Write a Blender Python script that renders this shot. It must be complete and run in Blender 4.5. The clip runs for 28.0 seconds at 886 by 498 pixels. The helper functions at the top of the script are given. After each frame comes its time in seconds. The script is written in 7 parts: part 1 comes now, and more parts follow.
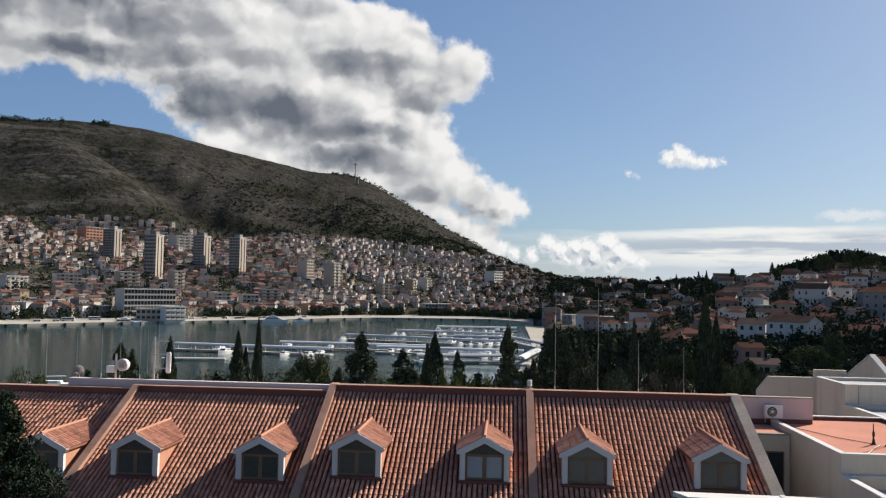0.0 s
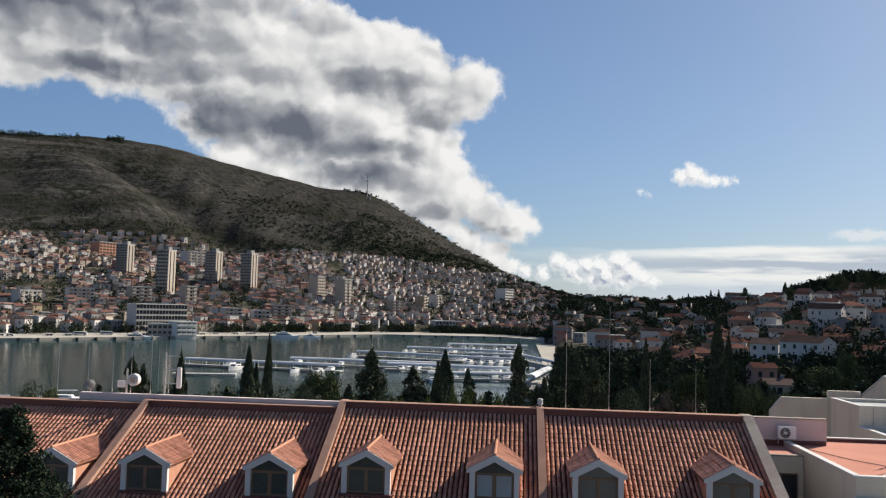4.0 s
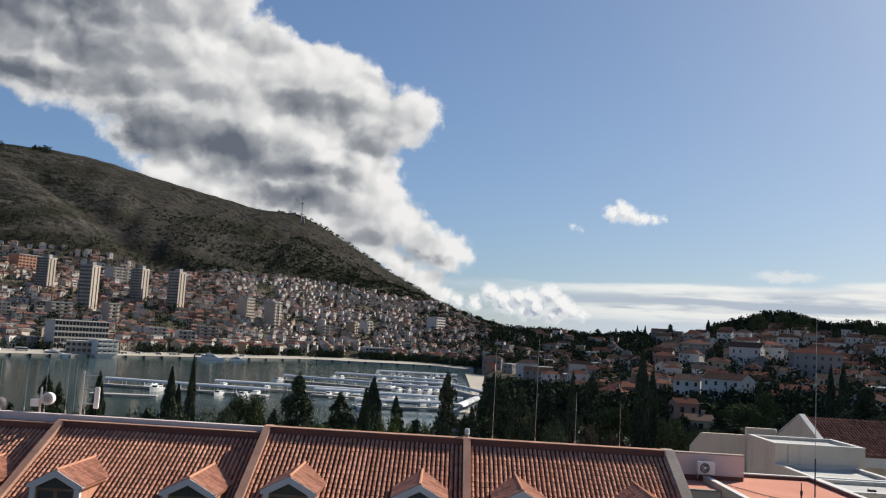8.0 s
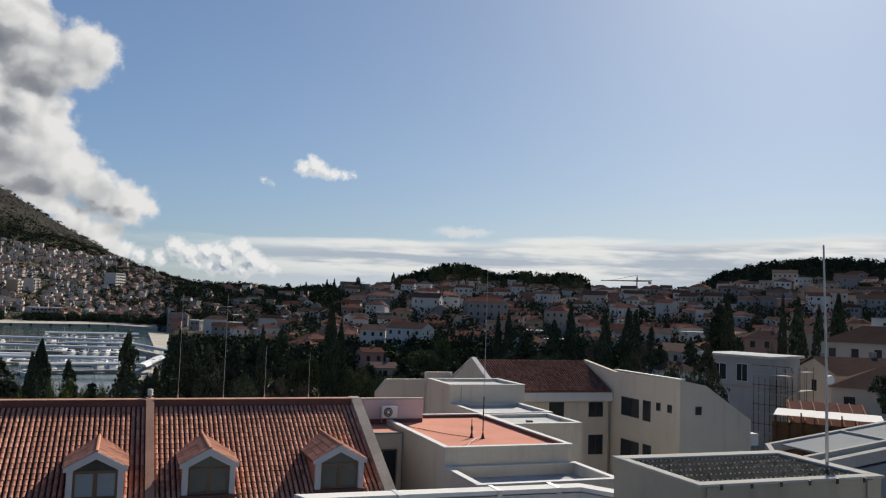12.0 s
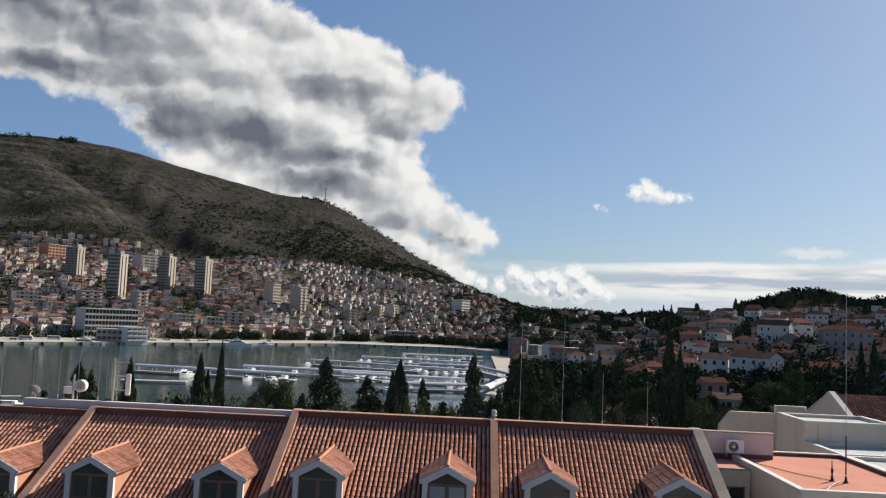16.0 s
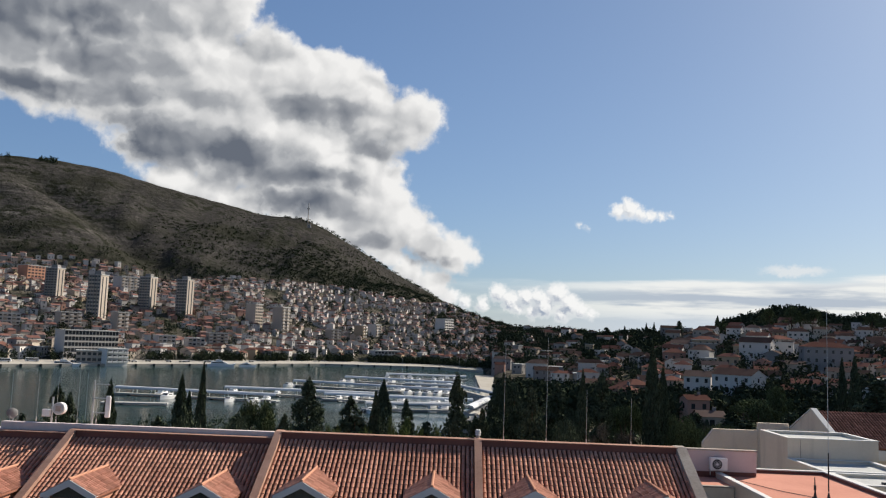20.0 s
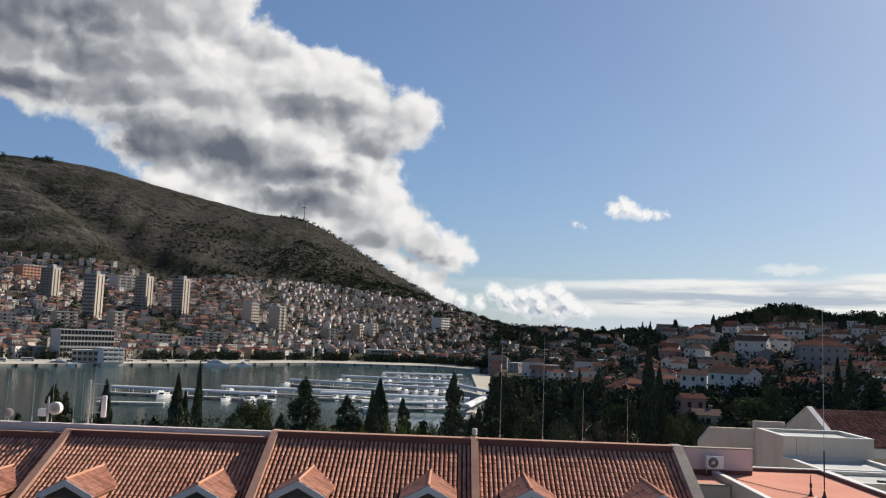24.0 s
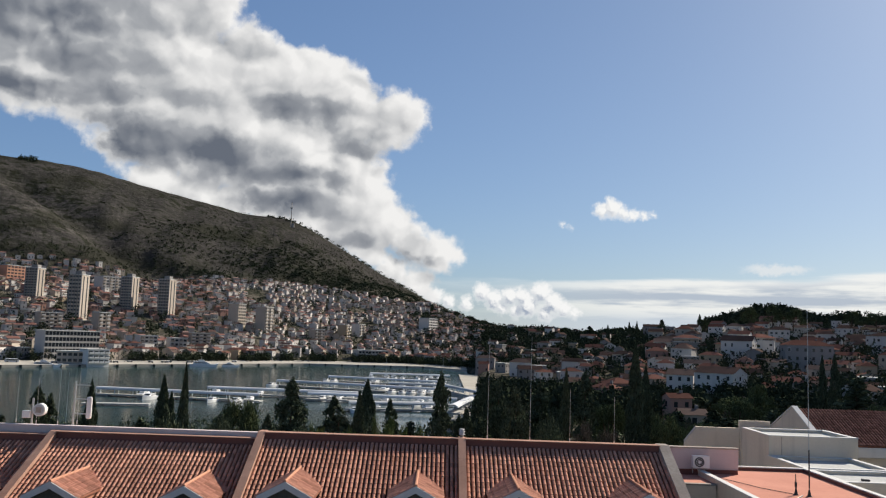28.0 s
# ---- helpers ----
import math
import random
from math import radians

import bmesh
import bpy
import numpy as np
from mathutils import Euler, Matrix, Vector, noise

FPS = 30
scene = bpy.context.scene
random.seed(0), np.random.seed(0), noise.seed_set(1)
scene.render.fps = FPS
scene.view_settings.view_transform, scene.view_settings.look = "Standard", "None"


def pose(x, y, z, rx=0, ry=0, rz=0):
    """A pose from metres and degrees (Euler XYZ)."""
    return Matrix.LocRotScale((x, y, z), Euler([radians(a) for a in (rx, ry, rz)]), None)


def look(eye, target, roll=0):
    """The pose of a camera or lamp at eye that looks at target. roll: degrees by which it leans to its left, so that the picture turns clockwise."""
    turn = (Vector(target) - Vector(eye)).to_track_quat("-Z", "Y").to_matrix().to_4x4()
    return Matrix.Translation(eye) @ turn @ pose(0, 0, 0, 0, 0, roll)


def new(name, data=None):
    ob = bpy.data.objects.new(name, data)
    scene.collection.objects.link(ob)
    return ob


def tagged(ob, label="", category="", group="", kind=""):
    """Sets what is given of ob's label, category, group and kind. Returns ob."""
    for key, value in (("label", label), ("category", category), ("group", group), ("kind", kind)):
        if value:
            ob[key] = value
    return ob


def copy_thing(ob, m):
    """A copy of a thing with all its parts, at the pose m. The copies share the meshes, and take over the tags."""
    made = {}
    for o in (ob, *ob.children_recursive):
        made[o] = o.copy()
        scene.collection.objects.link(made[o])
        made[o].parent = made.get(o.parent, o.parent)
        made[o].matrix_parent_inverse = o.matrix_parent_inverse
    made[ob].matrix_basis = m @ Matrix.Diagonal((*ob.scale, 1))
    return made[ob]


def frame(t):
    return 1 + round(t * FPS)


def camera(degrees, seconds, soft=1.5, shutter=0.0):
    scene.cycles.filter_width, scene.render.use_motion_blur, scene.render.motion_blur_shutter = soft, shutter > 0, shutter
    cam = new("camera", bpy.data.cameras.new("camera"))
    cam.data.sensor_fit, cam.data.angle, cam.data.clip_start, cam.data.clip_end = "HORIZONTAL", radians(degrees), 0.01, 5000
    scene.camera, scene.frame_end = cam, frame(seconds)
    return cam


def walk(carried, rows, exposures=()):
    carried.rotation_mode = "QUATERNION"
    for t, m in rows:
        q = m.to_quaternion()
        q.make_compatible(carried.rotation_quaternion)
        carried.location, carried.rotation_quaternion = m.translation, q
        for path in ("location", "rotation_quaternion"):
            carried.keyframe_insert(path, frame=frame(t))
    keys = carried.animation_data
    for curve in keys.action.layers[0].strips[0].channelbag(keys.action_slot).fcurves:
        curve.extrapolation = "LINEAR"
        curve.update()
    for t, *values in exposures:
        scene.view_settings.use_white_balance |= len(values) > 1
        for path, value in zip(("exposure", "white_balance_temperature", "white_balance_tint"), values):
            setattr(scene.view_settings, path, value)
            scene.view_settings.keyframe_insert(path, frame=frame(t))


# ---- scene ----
# ================= camera and walk =================
EYE = Vector((0.0, 0.0, 25.0))
cam = camera(55.98, 28.0, soft=1.2)
TURNS = [
    (0, 92.755, -1.100, 4.220),
    (0.5, 93.545, -1.084, 5.631),
    (1, 94.165, -1.292, 7.730),
    (1.5, 94.194, -1.079, 12.598),
    (2, 94.057, -1.042, 17.004),
    (2.5, 93.976, -1.397, 16.511),
    (3, 94.039, -1.551, 11.234),
    (3.5, 94.022, -1.394, 6.492),
    (4, 93.917, -1.532, 4.962),
    (4.5, 93.772, -2.674, 4.068),
    (6.5, 92.911, -2.703, 4.991),
    (7, 93.823, -3.046, 4.919),
    (7.5, 95.603, -2.916, 4.290),
    (8, 96.004, -3.400, 0.222),
    (8.5, 95.864, -3.304, -8.104),
    (9, 95.693, -3.220, -16.110),
    (9.5, 95.224, -2.784, -21.498),
    (10, 94.539, -2.318, -23.242),
    (10.5, 94.032, -2.030, -22.975),
    (11, 93.812, -2.092, -22.350),
    (11.5, 93.899, -2.165, -21.935),
    (13.5, 93.704, -1.554, -12.129),
    (14, 94.118, -1.662, -8.220),
    (14.5, 94.487, -1.847, -4.811),
    (15, 94.491, -2.391, -1.538),
    (15.5, 94.358, -2.594, 0.738),
    (16, 94.729, -2.515, 1.952),
    (16.5, 95.185, -2.320, 2.211),
    (17, 95.430, -2.356, 2.196),
    (17.5, 95.529, -2.411, 2.031),
    (18, 95.653, -2.408, 1.785),
    (18.5, 95.895, -2.308, 1.416),
    (19, 96.124, -2.440, 0.883),
    (19.5, 96.123, -2.307, 0.736),
    (20, 96.090, -2.169, 0.817),
    (20.5, 96.206, -2.059, 0.996),
    (21, 96.208, -1.968, 1.067),
    (21.5, 96.118, -2.123, 0.837),
    (23.5, 95.940, -2.129, 0.522),
    (24, 96.030, -2.073, 0.574),
    (24.5, 95.880, -2.066, 0.481),
    (25, 95.649, -2.102, 0.073),
    (25.5, 95.735, -2.143, -0.193),
    (26, 95.903, -2.071, -0.214),
    (26.5, 95.811, -1.992, -0.141),
    (27, 95.687, -2.006, -0.041),
    (27.5, 95.765, -1.957, -0.101),
    (28, 96.087, -1.994, -0.288),
]
walk(cam, [(t, pose(0, 0, 25.0, rx, ry, rz)) for t, rx, ry, rz in TURNS],
     [(0.0, 0.85), (7.5, 0.85), (9.0, 0.68), (11.5, 0.66), (14.0, 0.73), (16.0, 0.84), (28.0, 0.84)])

# ================= sky, sun =================
SUN_AZ, SUN_EL = 45.0, 31.0


def bearing(az, r, z=0.0):
    """A place r metres from the eye's foot point, az degrees to the right of straight ahead."""
    a = radians(az)
    return Vector((r * math.sin(a), r * math.cos(a), z))


sun = new("sun", bpy.data.lights.new("sun", "SUN"))
sun.data.energy, sun.data.angle, sun.data.color = 5.0, radians(0.6), (1.0, 0.92, 0.80)
sun.matrix_world = look(bearing(SUN_AZ, math.cos(radians(SUN_EL)), math.sin(radians(SUN_EL))) * 100, (0, 0, 0))


class Nodes:
    """Short hand for a node tree."""

    def __init__(self, tree):
        self.tree = tree
        tree.nodes.clear()

    def add(self, kind, inputs=()):
        n = self.tree.nodes.new(kind)
        for key, v in (inputs.items() if isinstance(inputs, dict) else enumerate(inputs)):
            if v is None:
                continue
            if isinstance(v, bpy.types.NodeSocket):
                self.tree.links.new(v, n.inputs[key])
            else:
                n.inputs[key].default_value = v
        return n

    def math(self, op, a, b=None, c=None, clamp=False):
        n = self.add("ShaderNodeMath", [a, b, c])
        n.operation, n.use_clamp = op, clamp
        return n.outputs[0]

    def vmath(self, op, a, b=None):
        n = self.add("ShaderNodeVectorMath", [a, b])
        n.operation = op
        return n.outputs["Value"] if op in ("DISTANCE", "LENGTH", "DOT_PRODUCT") else n.outputs[0]

    def noise(self, vec, scale, detail=4.0, rough=0.55):
        return self.add("ShaderNodeTexNoise", {"Vector": vec, "Scale": scale, "Detail": detail, "Roughness": rough})

    def ramp(self, fac, lo, hi, a=0.0, b=1.0, smooth=True):
        n = self.add("ShaderNodeMapRange", [fac, lo, hi, a, b])
        n.clamp, n.interpolation_type = True, "SMOOTHSTEP" if smooth else "LINEAR"
        return n.outputs[0]

    def mix(self, fac, a, b, blend="MIX"):
        n = self.add("ShaderNodeMix")
        n.data_type, n.blend_type = "RGBA", blend
        for sock, v in ((n.inputs[0], fac), (n.inputs[6], a), (n.inputs[7], b)):
            if isinstance(v, bpy.types.NodeSocket):
                self.tree.links.new(v, sock)
            elif sock.type == "RGBA":
                sock.default_value = (*v[:3], 1)
            else:
                sock.default_value = v
        return n.outputs[2]


# clouds: puffs as (bearing, height, radius) in degrees
PUFFS_UPPER = [(-20.8, 22.7, 6.6), (-42.0, 22.5, 4.0), (-28.6, 20.8, 5.8), (-35.9, 18.7, 5.1), (-39.9, 15.1, 2.9), (-37.2, 15.1, 2.7), (-32.1, 15.9, 3.5),
               (-27.6, 16.3, 3.5), (-23.0, 16.5, 4.3), (-18.3, 16.7, 4.3), (-13.9, 16.7, 3.9), (-10.4, 16.0, 3.5), (-7.3, 15.9, 2.9),
               (-4.2, 14.7, 2.3), (-2.7, 14.8, 1.5)]
PUFFS_LOWER = [(-14.7, 13.4, 3.5), (-10.3, 13.0, 3.9), (-6.5, 12.9, 2.9), (-18.6, 12.0, 2.9), (-21.2, 12.0, 2.1), (-22.2, 11.8, 1.3), (-12.5, 11.6, 3.0), (-15.6, 11.2, 2.6), (-19.6, 9.6, 1.9), (-12.0, 8.0, 1.8), (-10.6, 8.4, 2.0), (-8.8, 10.7, 3.9),
               (-5.7, 10.7, 2.1), (-11.9, 10.0, 2.7), (-16.6, 9.5, 2.3), (-18.9, 9.5, 1.7), (-14.6, 8.8, 1.9), (-6.9, 8.4, 3.5),
               (-4.6, 8.4, 1.9), (-5.0, 6.1, 1.9), (-2.4, 6.2, 1.9), (-0.4, 5.8, 1.5), (-3.2, 7.6, 1.6), (-4.4, 7.2, 1.8), (0.7, 5.7, 0.7), (-3.5, 4.6, 1.6), (-1.6, 3.5, 1.4),
               (-0.8, 2.7, 0.9)]
PUFFS_LEFT = [(-43.7, 12.9, 2.1), (-45.0, 13.0, 1.9), (-42.1, 12.0, 1.1), (-44.0, 17.5, 2.3), (-41.1, 18.3, 1.9), (-45.8, 17.2, 2.3),
              (-40.0, 10.2, 1.2), (-41.7, 10.2, 1.0)]
PUFFS_SMALL = [(10.9, 8.9, 0.65), (11.6, 9.05, 0.75), (12.3, 8.75, 0.62), (13.0, 8.65, 0.52), (13.7, 8.62, 0.42), (14.3, 8.7, 0.28), (11.4, 9.5, 0.42), (8.3, 7.95, 0.26), (8.8, 7.8, 0.2)]
PUFFS_FAR = [(2.9, 3.2, 0.75), (3.7, 2.75, 0.8), (4.8, 2.95, 0.75), (5.6, 3.05, 0.7), (6.9, 3.3, 0.85), (6.0, 2.4, 0.9), (7.7, 2.6, 0.85), (8.5, 2.2, 0.65),
             (9.2, 1.95, 0.45), (4.2, 2.2, 0.6), (5.2, 2.0, 0.6), (7.2, 1.9, 0.7), (0.6, 2.5, 0.6), (1.8, 2.4, 0.6), (-0.2, 2.9, 0.6)]
# thick or sunless parts of the cloud: bearing, height, half width, half height in degrees, and how dark
SHADED = [(-34.5, 18.9, 8.5, 3.8, 0.56), (-28.0, 18.2, 6.0, 3.2, 0.46), (-41.0, 22.0, 7.0, 4.0, 0.42), (-22.0, 17.2, 4.0, 1.5, 0.34), (-27.5, 14.6, 5.0, 1.15, 0.62),
          (-22.5, 14.7, 2.6, 1.0, 0.40), (-20.8, 12.2, 4.8, 1.9, 0.58), (-15.4, 11.8, 4.4, 1.6, 0.55), (-11.3, 10.7, 3.2, 1.05, 0.52), (-8.0, 10.4, 2.2, 0.8, 0.34),
          (-10.2, 14.9, 3.4, 1.15, 0.40), (-11.5, 8.7, 3.6, 1.1, 0.42), (-6.4, 6.4, 1.8, 0.7, 0.34), (-2.0, 5.25, 2.8, 0.5, 0.36), (-17.0, 14.9, 2.4, 0.9, 0.26),
          (-6.0, 12.6, 1.8, 0.7, 0.24), (-43.8, 12.8, 3.2, 1.8, 0.36), (-45.0, 17.2, 4.0, 2.2, 0.36), (-38.0, 14.6, 3.5, 1.8, 0.20)]


def puff_group(name, puffs, soft):
    """Node group: how deep a direction lies inside the union of the puffs, in degrees."""
    tree = bpy.data.node_groups.new(name, "ShaderNodeTree")
    tree.interface.new_socket("at", in_out="INPUT", socket_type="NodeSocketVector")
    tree.interface.new_socket("depth", in_out="OUTPUT", socket_type="NodeSocketFloat")
    n = Nodes(tree)
    at = n.add("NodeGroupInput").outputs[0]
    total = None
    for az, el, r in puffs:
        d = n.math("SUBTRACT", r, n.vmath("DISTANCE", at, (az, el, 0)))
        total = d if total is None else n.math("SMOOTH_MAX", total, d, soft)
    n.add("NodeGroupOutput", [total])
    return tree


def build_world():
    world = bpy.data.worlds.new("daylight")
    scene.world = world
    world.use_nodes = True
    n = Nodes(world.node_tree)
    way = n.add("ShaderNodeTexCoord").outputs["Generated"]
    x, y, z = n.add("ShaderNodeSeparateXYZ", [way]).outputs
    az = n.math("MULTIPLY", n.math("ARCTAN2", x, y), 57.2958)
    el = n.math("MULTIPLY", n.math("ARCSINE", z), 57.2958)
    at = n.add("ShaderNodeCombineXYZ", [az, el, 0.0]).outputs[0]
    sky_node = n.add("ShaderNodeTexSky")
    sky_node.sky_type, sky_node.sun_disc = "NISHITA", False
    sky_node.sun_elevation, sky_node.sun_rotation = radians(SUN_EL), radians(SUN_AZ)
    sky_node.altitude, sky_node.air_density, sky_node.dust_density, sky_node.ozone_density = 30.0, 1.0, 0.65, 2.0
    sky = sky_node.outputs[0]

    # billows: warp the direction at two sizes
    big = n.vmath("MULTIPLY", n.vmath("SUBTRACT", n.noise(at, 0.28, 3.0).outputs[1], (0.5, 0.5, 0.5)), (2.0, 1.5, 0))
    small = n.vmath("MULTIPLY", n.vmath("SUBTRACT", n.noise(at, 1.1, 6.0, 0.6).outputs[1], (0.5, 0.5, 0.5)), (1.7, 1.4, 0))
    warped = n.vmath("ADD", n.vmath("ADD", at, big), small)
    fine = n.vmath("ADD", at, n.vmath("MULTIPLY", n.vmath("SUBTRACT", n.noise(at, 2.2, 6.0, 0.62).outputs[1], (0.5, 0.5, 0.5)), (1.1, 0.9, 0)))
    heap = puff_group("heap_cloud", PUFFS_UPPER + PUFFS_LOWER + PUFFS_LEFT, 0.5)
    tufts = puff_group("small_clouds", PUFFS_SMALL + PUFFS_FAR, 0.2)
    def zone_sum(v):
        """How far a direction lies in the shaded parts."""
        total = None
        for a, e, ra, re, dark in SHADED:
            far = n.vmath("LENGTH", n.vmath("MULTIPLY", n.vmath("SUBTRACT", v, (a, e, 0)), (1 / ra, 1 / re, 0)))
            q = n.ramp(far, 1.35, 0.25, 0.0, dark)
            total = q if total is None else n.math("SMOOTH_MAX", total, q, 0.12)
        return total

    def billow(v, scale, detail, rough=0.5):
        """Rounded heaps with creases between them."""
        t = n.add("ShaderNodeTexVoronoi", {"Vector": v, "Scale": scale, "Detail": detail, "Roughness": rough, "Lacunarity": 2.3})
        t.voronoi_dimensions, t.feature, t.normalize = "2D", "SMOOTH_F1", False
        t.inputs["Smoothness"].default_value = 0.45
        d = t.outputs["Distance"]
        return n.math("SUBTRACT", 1.0, n.math("MULTIPLY", d, d))

    def depth(group, v):
        g = n.add("ShaderNodeGroup")
        g.node_tree = group
        world.node_tree.links.new(v, g.inputs[0])
        return g.outputs[0]

    soft_warp = n.vmath("MULTIPLY", n.vmath("SUBTRACT", n.noise(at, 0.33, 4.0, 0.55).outputs[1], (0.5, 0.5, 0.5)), (2.6, 1.7, 0))
    calm = n.vmath("ADD", at, soft_warp)
    stretched = n.vmath("MULTIPLY", calm, (0.8, 1.0, 1.0))
    sunward = n.vmath("ADD", stretched, (0.42, 0.60, 0))
    heaps, heaps_sun = billow(stretched, 0.21, 2.2, 0.42), billow(sunward, 0.21, 2.2, 0.42)
    lumps = n.math("SUBTRACT", heaps, 0.66)
    d1 = n.math("ADD", depth(heap, warped), n.math("MULTIPLY", lumps, 0.9))
    d2 = depth(tufts, fine)
    d2_sunward = depth(tufts, n.vmath("ADD", fine, (0.22, 0.42, 0)))
    cover1 = n.ramp(d1, -0.25, 0.60)
    cover2 = n.ramp(d2, -0.1, 0.40)
    # heaps turned to the sun are bright, thick parts and undersides grey
    facing = n.math("SUBTRACT", heaps, heaps_sun)
    d1_calm = depth(heap, calm)
    rim = n.math("SUBTRACT", d1_calm, depth(heap, n.vmath("ADD", calm, (0.7, 0.7, 0))))
    wool = n.math("SUBTRACT", n.noise(calm, 1.1, 5.0, 0.55).outputs[0], 0.5)
    light = n.math("ADD", 0.85, n.math("MULTIPLY", n.ramp(rim, -0.8, 0.9, -0.5, 0.5), 0.16))
    light = n.math("ADD", light, n.math("MULTIPLY", facing, 0.38))
    light = n.math("ADD", light, n.math("MULTIPLY", lumps, 0.14))
    light = n.math("ADD", light, n.math("MULTIPLY", wool, 0.14))
    light = n.math("SUBTRACT", light, n.math("MULTIPLY", n.ramp(d1_calm, 0.4, 3.2), 0.10))
    zones = n.math("MULTIPLY", zone_sum(n.vmath("ADD", calm, n.vmath("MULTIPLY", n.vmath("SUBTRACT", n.noise(at, 0.9, 4.0).outputs[1], (0.5, 0.5, 0.5)), (1.2, 0.9, 0)))), n.ramp(d1, 0.0, 1.1))
    light = n.math("SUBTRACT", light, n.math("MULTIPLY", zones, n.ramp(facing, 0.42, -0.1, 0.72, 1.05)), clamp=True)
    heap_colour = n.mix(n.ramp(light, 0.08, 0.52, smooth=False), (0.14, 0.16, 0.20), (0.41, 0.425, 0.45))
    heap_colour = n.mix(n.ramp(light, 0.50, 0.92, smooth=False), heap_colour, (0.93, 0.92, 0.905))
    tuft_grey = n.math("MULTIPLY", n.ramp(n.math("ADD", n.math("SUBTRACT", d2_sunward, d2), n.math("MULTIPLY", wool, 0.5)), -0.30, 0.30), n.ramp(d2, 0.0, 0.5))
    tuft_grey = n.math("MULTIPLY", tuft_grey, n.ramp(el, 3.6, 2.2, 0.6, 1.0))
    tuft_colour = n.mix(tuft_grey, (0.97, 0.97, 0.96), (0.36, 0.42, 0.52))
    # bank of flat cloud over the sea, in streaks
    flat = n.add("ShaderNodeCombineXYZ", [n.math("MULTIPLY", az, 0.12), n.math("MULTIPLY", el, 1.1), 3.0]).outputs[0]
    streak = n.noise(flat, 1.0, 6.0, 0.55).outputs[0]
    edge = n.math("ADD", n.math("MULTIPLY", az, 0.028), n.math("MULTIPLY", n.math("SUBTRACT", streak, 0.5), 1.6))
    over = n.math("SUBTRACT", n.math("SUBTRACT", 4.0, el), n.math("MULTIPLY", edge, -1.0))
    bank = n.math("MULTIPLY", n.ramp(over, -0.1, 0.5), n.ramp(az, -2.0, 15.0, 0.15, 1.0))
    bank_colour = n.mix(n.ramp(streak, 0.40, 0.60), (0.48, 0.54, 0.63), (0.93, 0.93, 0.90))
    bank_colour = n.mix(n.math("MULTIPLY", n.ramp(over, 0.9, 0.1), 0.8), bank_colour, (0.95, 0.95, 0.93))
    bank_colour = n.mix(n.ramp(el, 1.2, 2.6), (0.60, 0.67, 0.76), bank_colour)

    # thin streak of cloud above the bank
    wisp = n.vmath("DISTANCE", n.vmath("MULTIPLY", n.vmath("ADD", fine, (-22.0, -5.05, 0)), (0.42, 2.4, 1.0)), (0, 0, 0))
    bank = n.math("MAXIMUM", bank, n.math("MULTIPLY", n.ramp(n.math("ADD", wisp, n.math("MULTIPLY", streak, 0.8)), 1.5, 0.7), 0.75))

    # haze evens out the brightness between the sun's side and the far side
    even = n.add("ShaderNodeGamma", [n.vmath("MULTIPLY", sky, (SKY_GAIN,) * 3), 0.75]).outputs[0]
    glow = n.mix(1.0, even, n.mix(n.ramp(az, -45.0, 42.0), (0.54, 0.69, 0.91), (0.565, 0.65, 0.775)), "MULTIPLY")
    colour = n.mix(n.math("MULTIPLY", bank, 0.92), glow, bank_colour)
    colour = n.mix(cover2, colour, tuft_colour)
    colour = n.mix(cover1, colour, heap_colour)
    out = n.add("ShaderNodeBackground", [colour, WORLD])
    n.add("ShaderNodeOutputWorld", [out.outputs[0]])


SKY_GAIN, WORLD = 0.10, 0.53
build_world()

# ================= materials =================


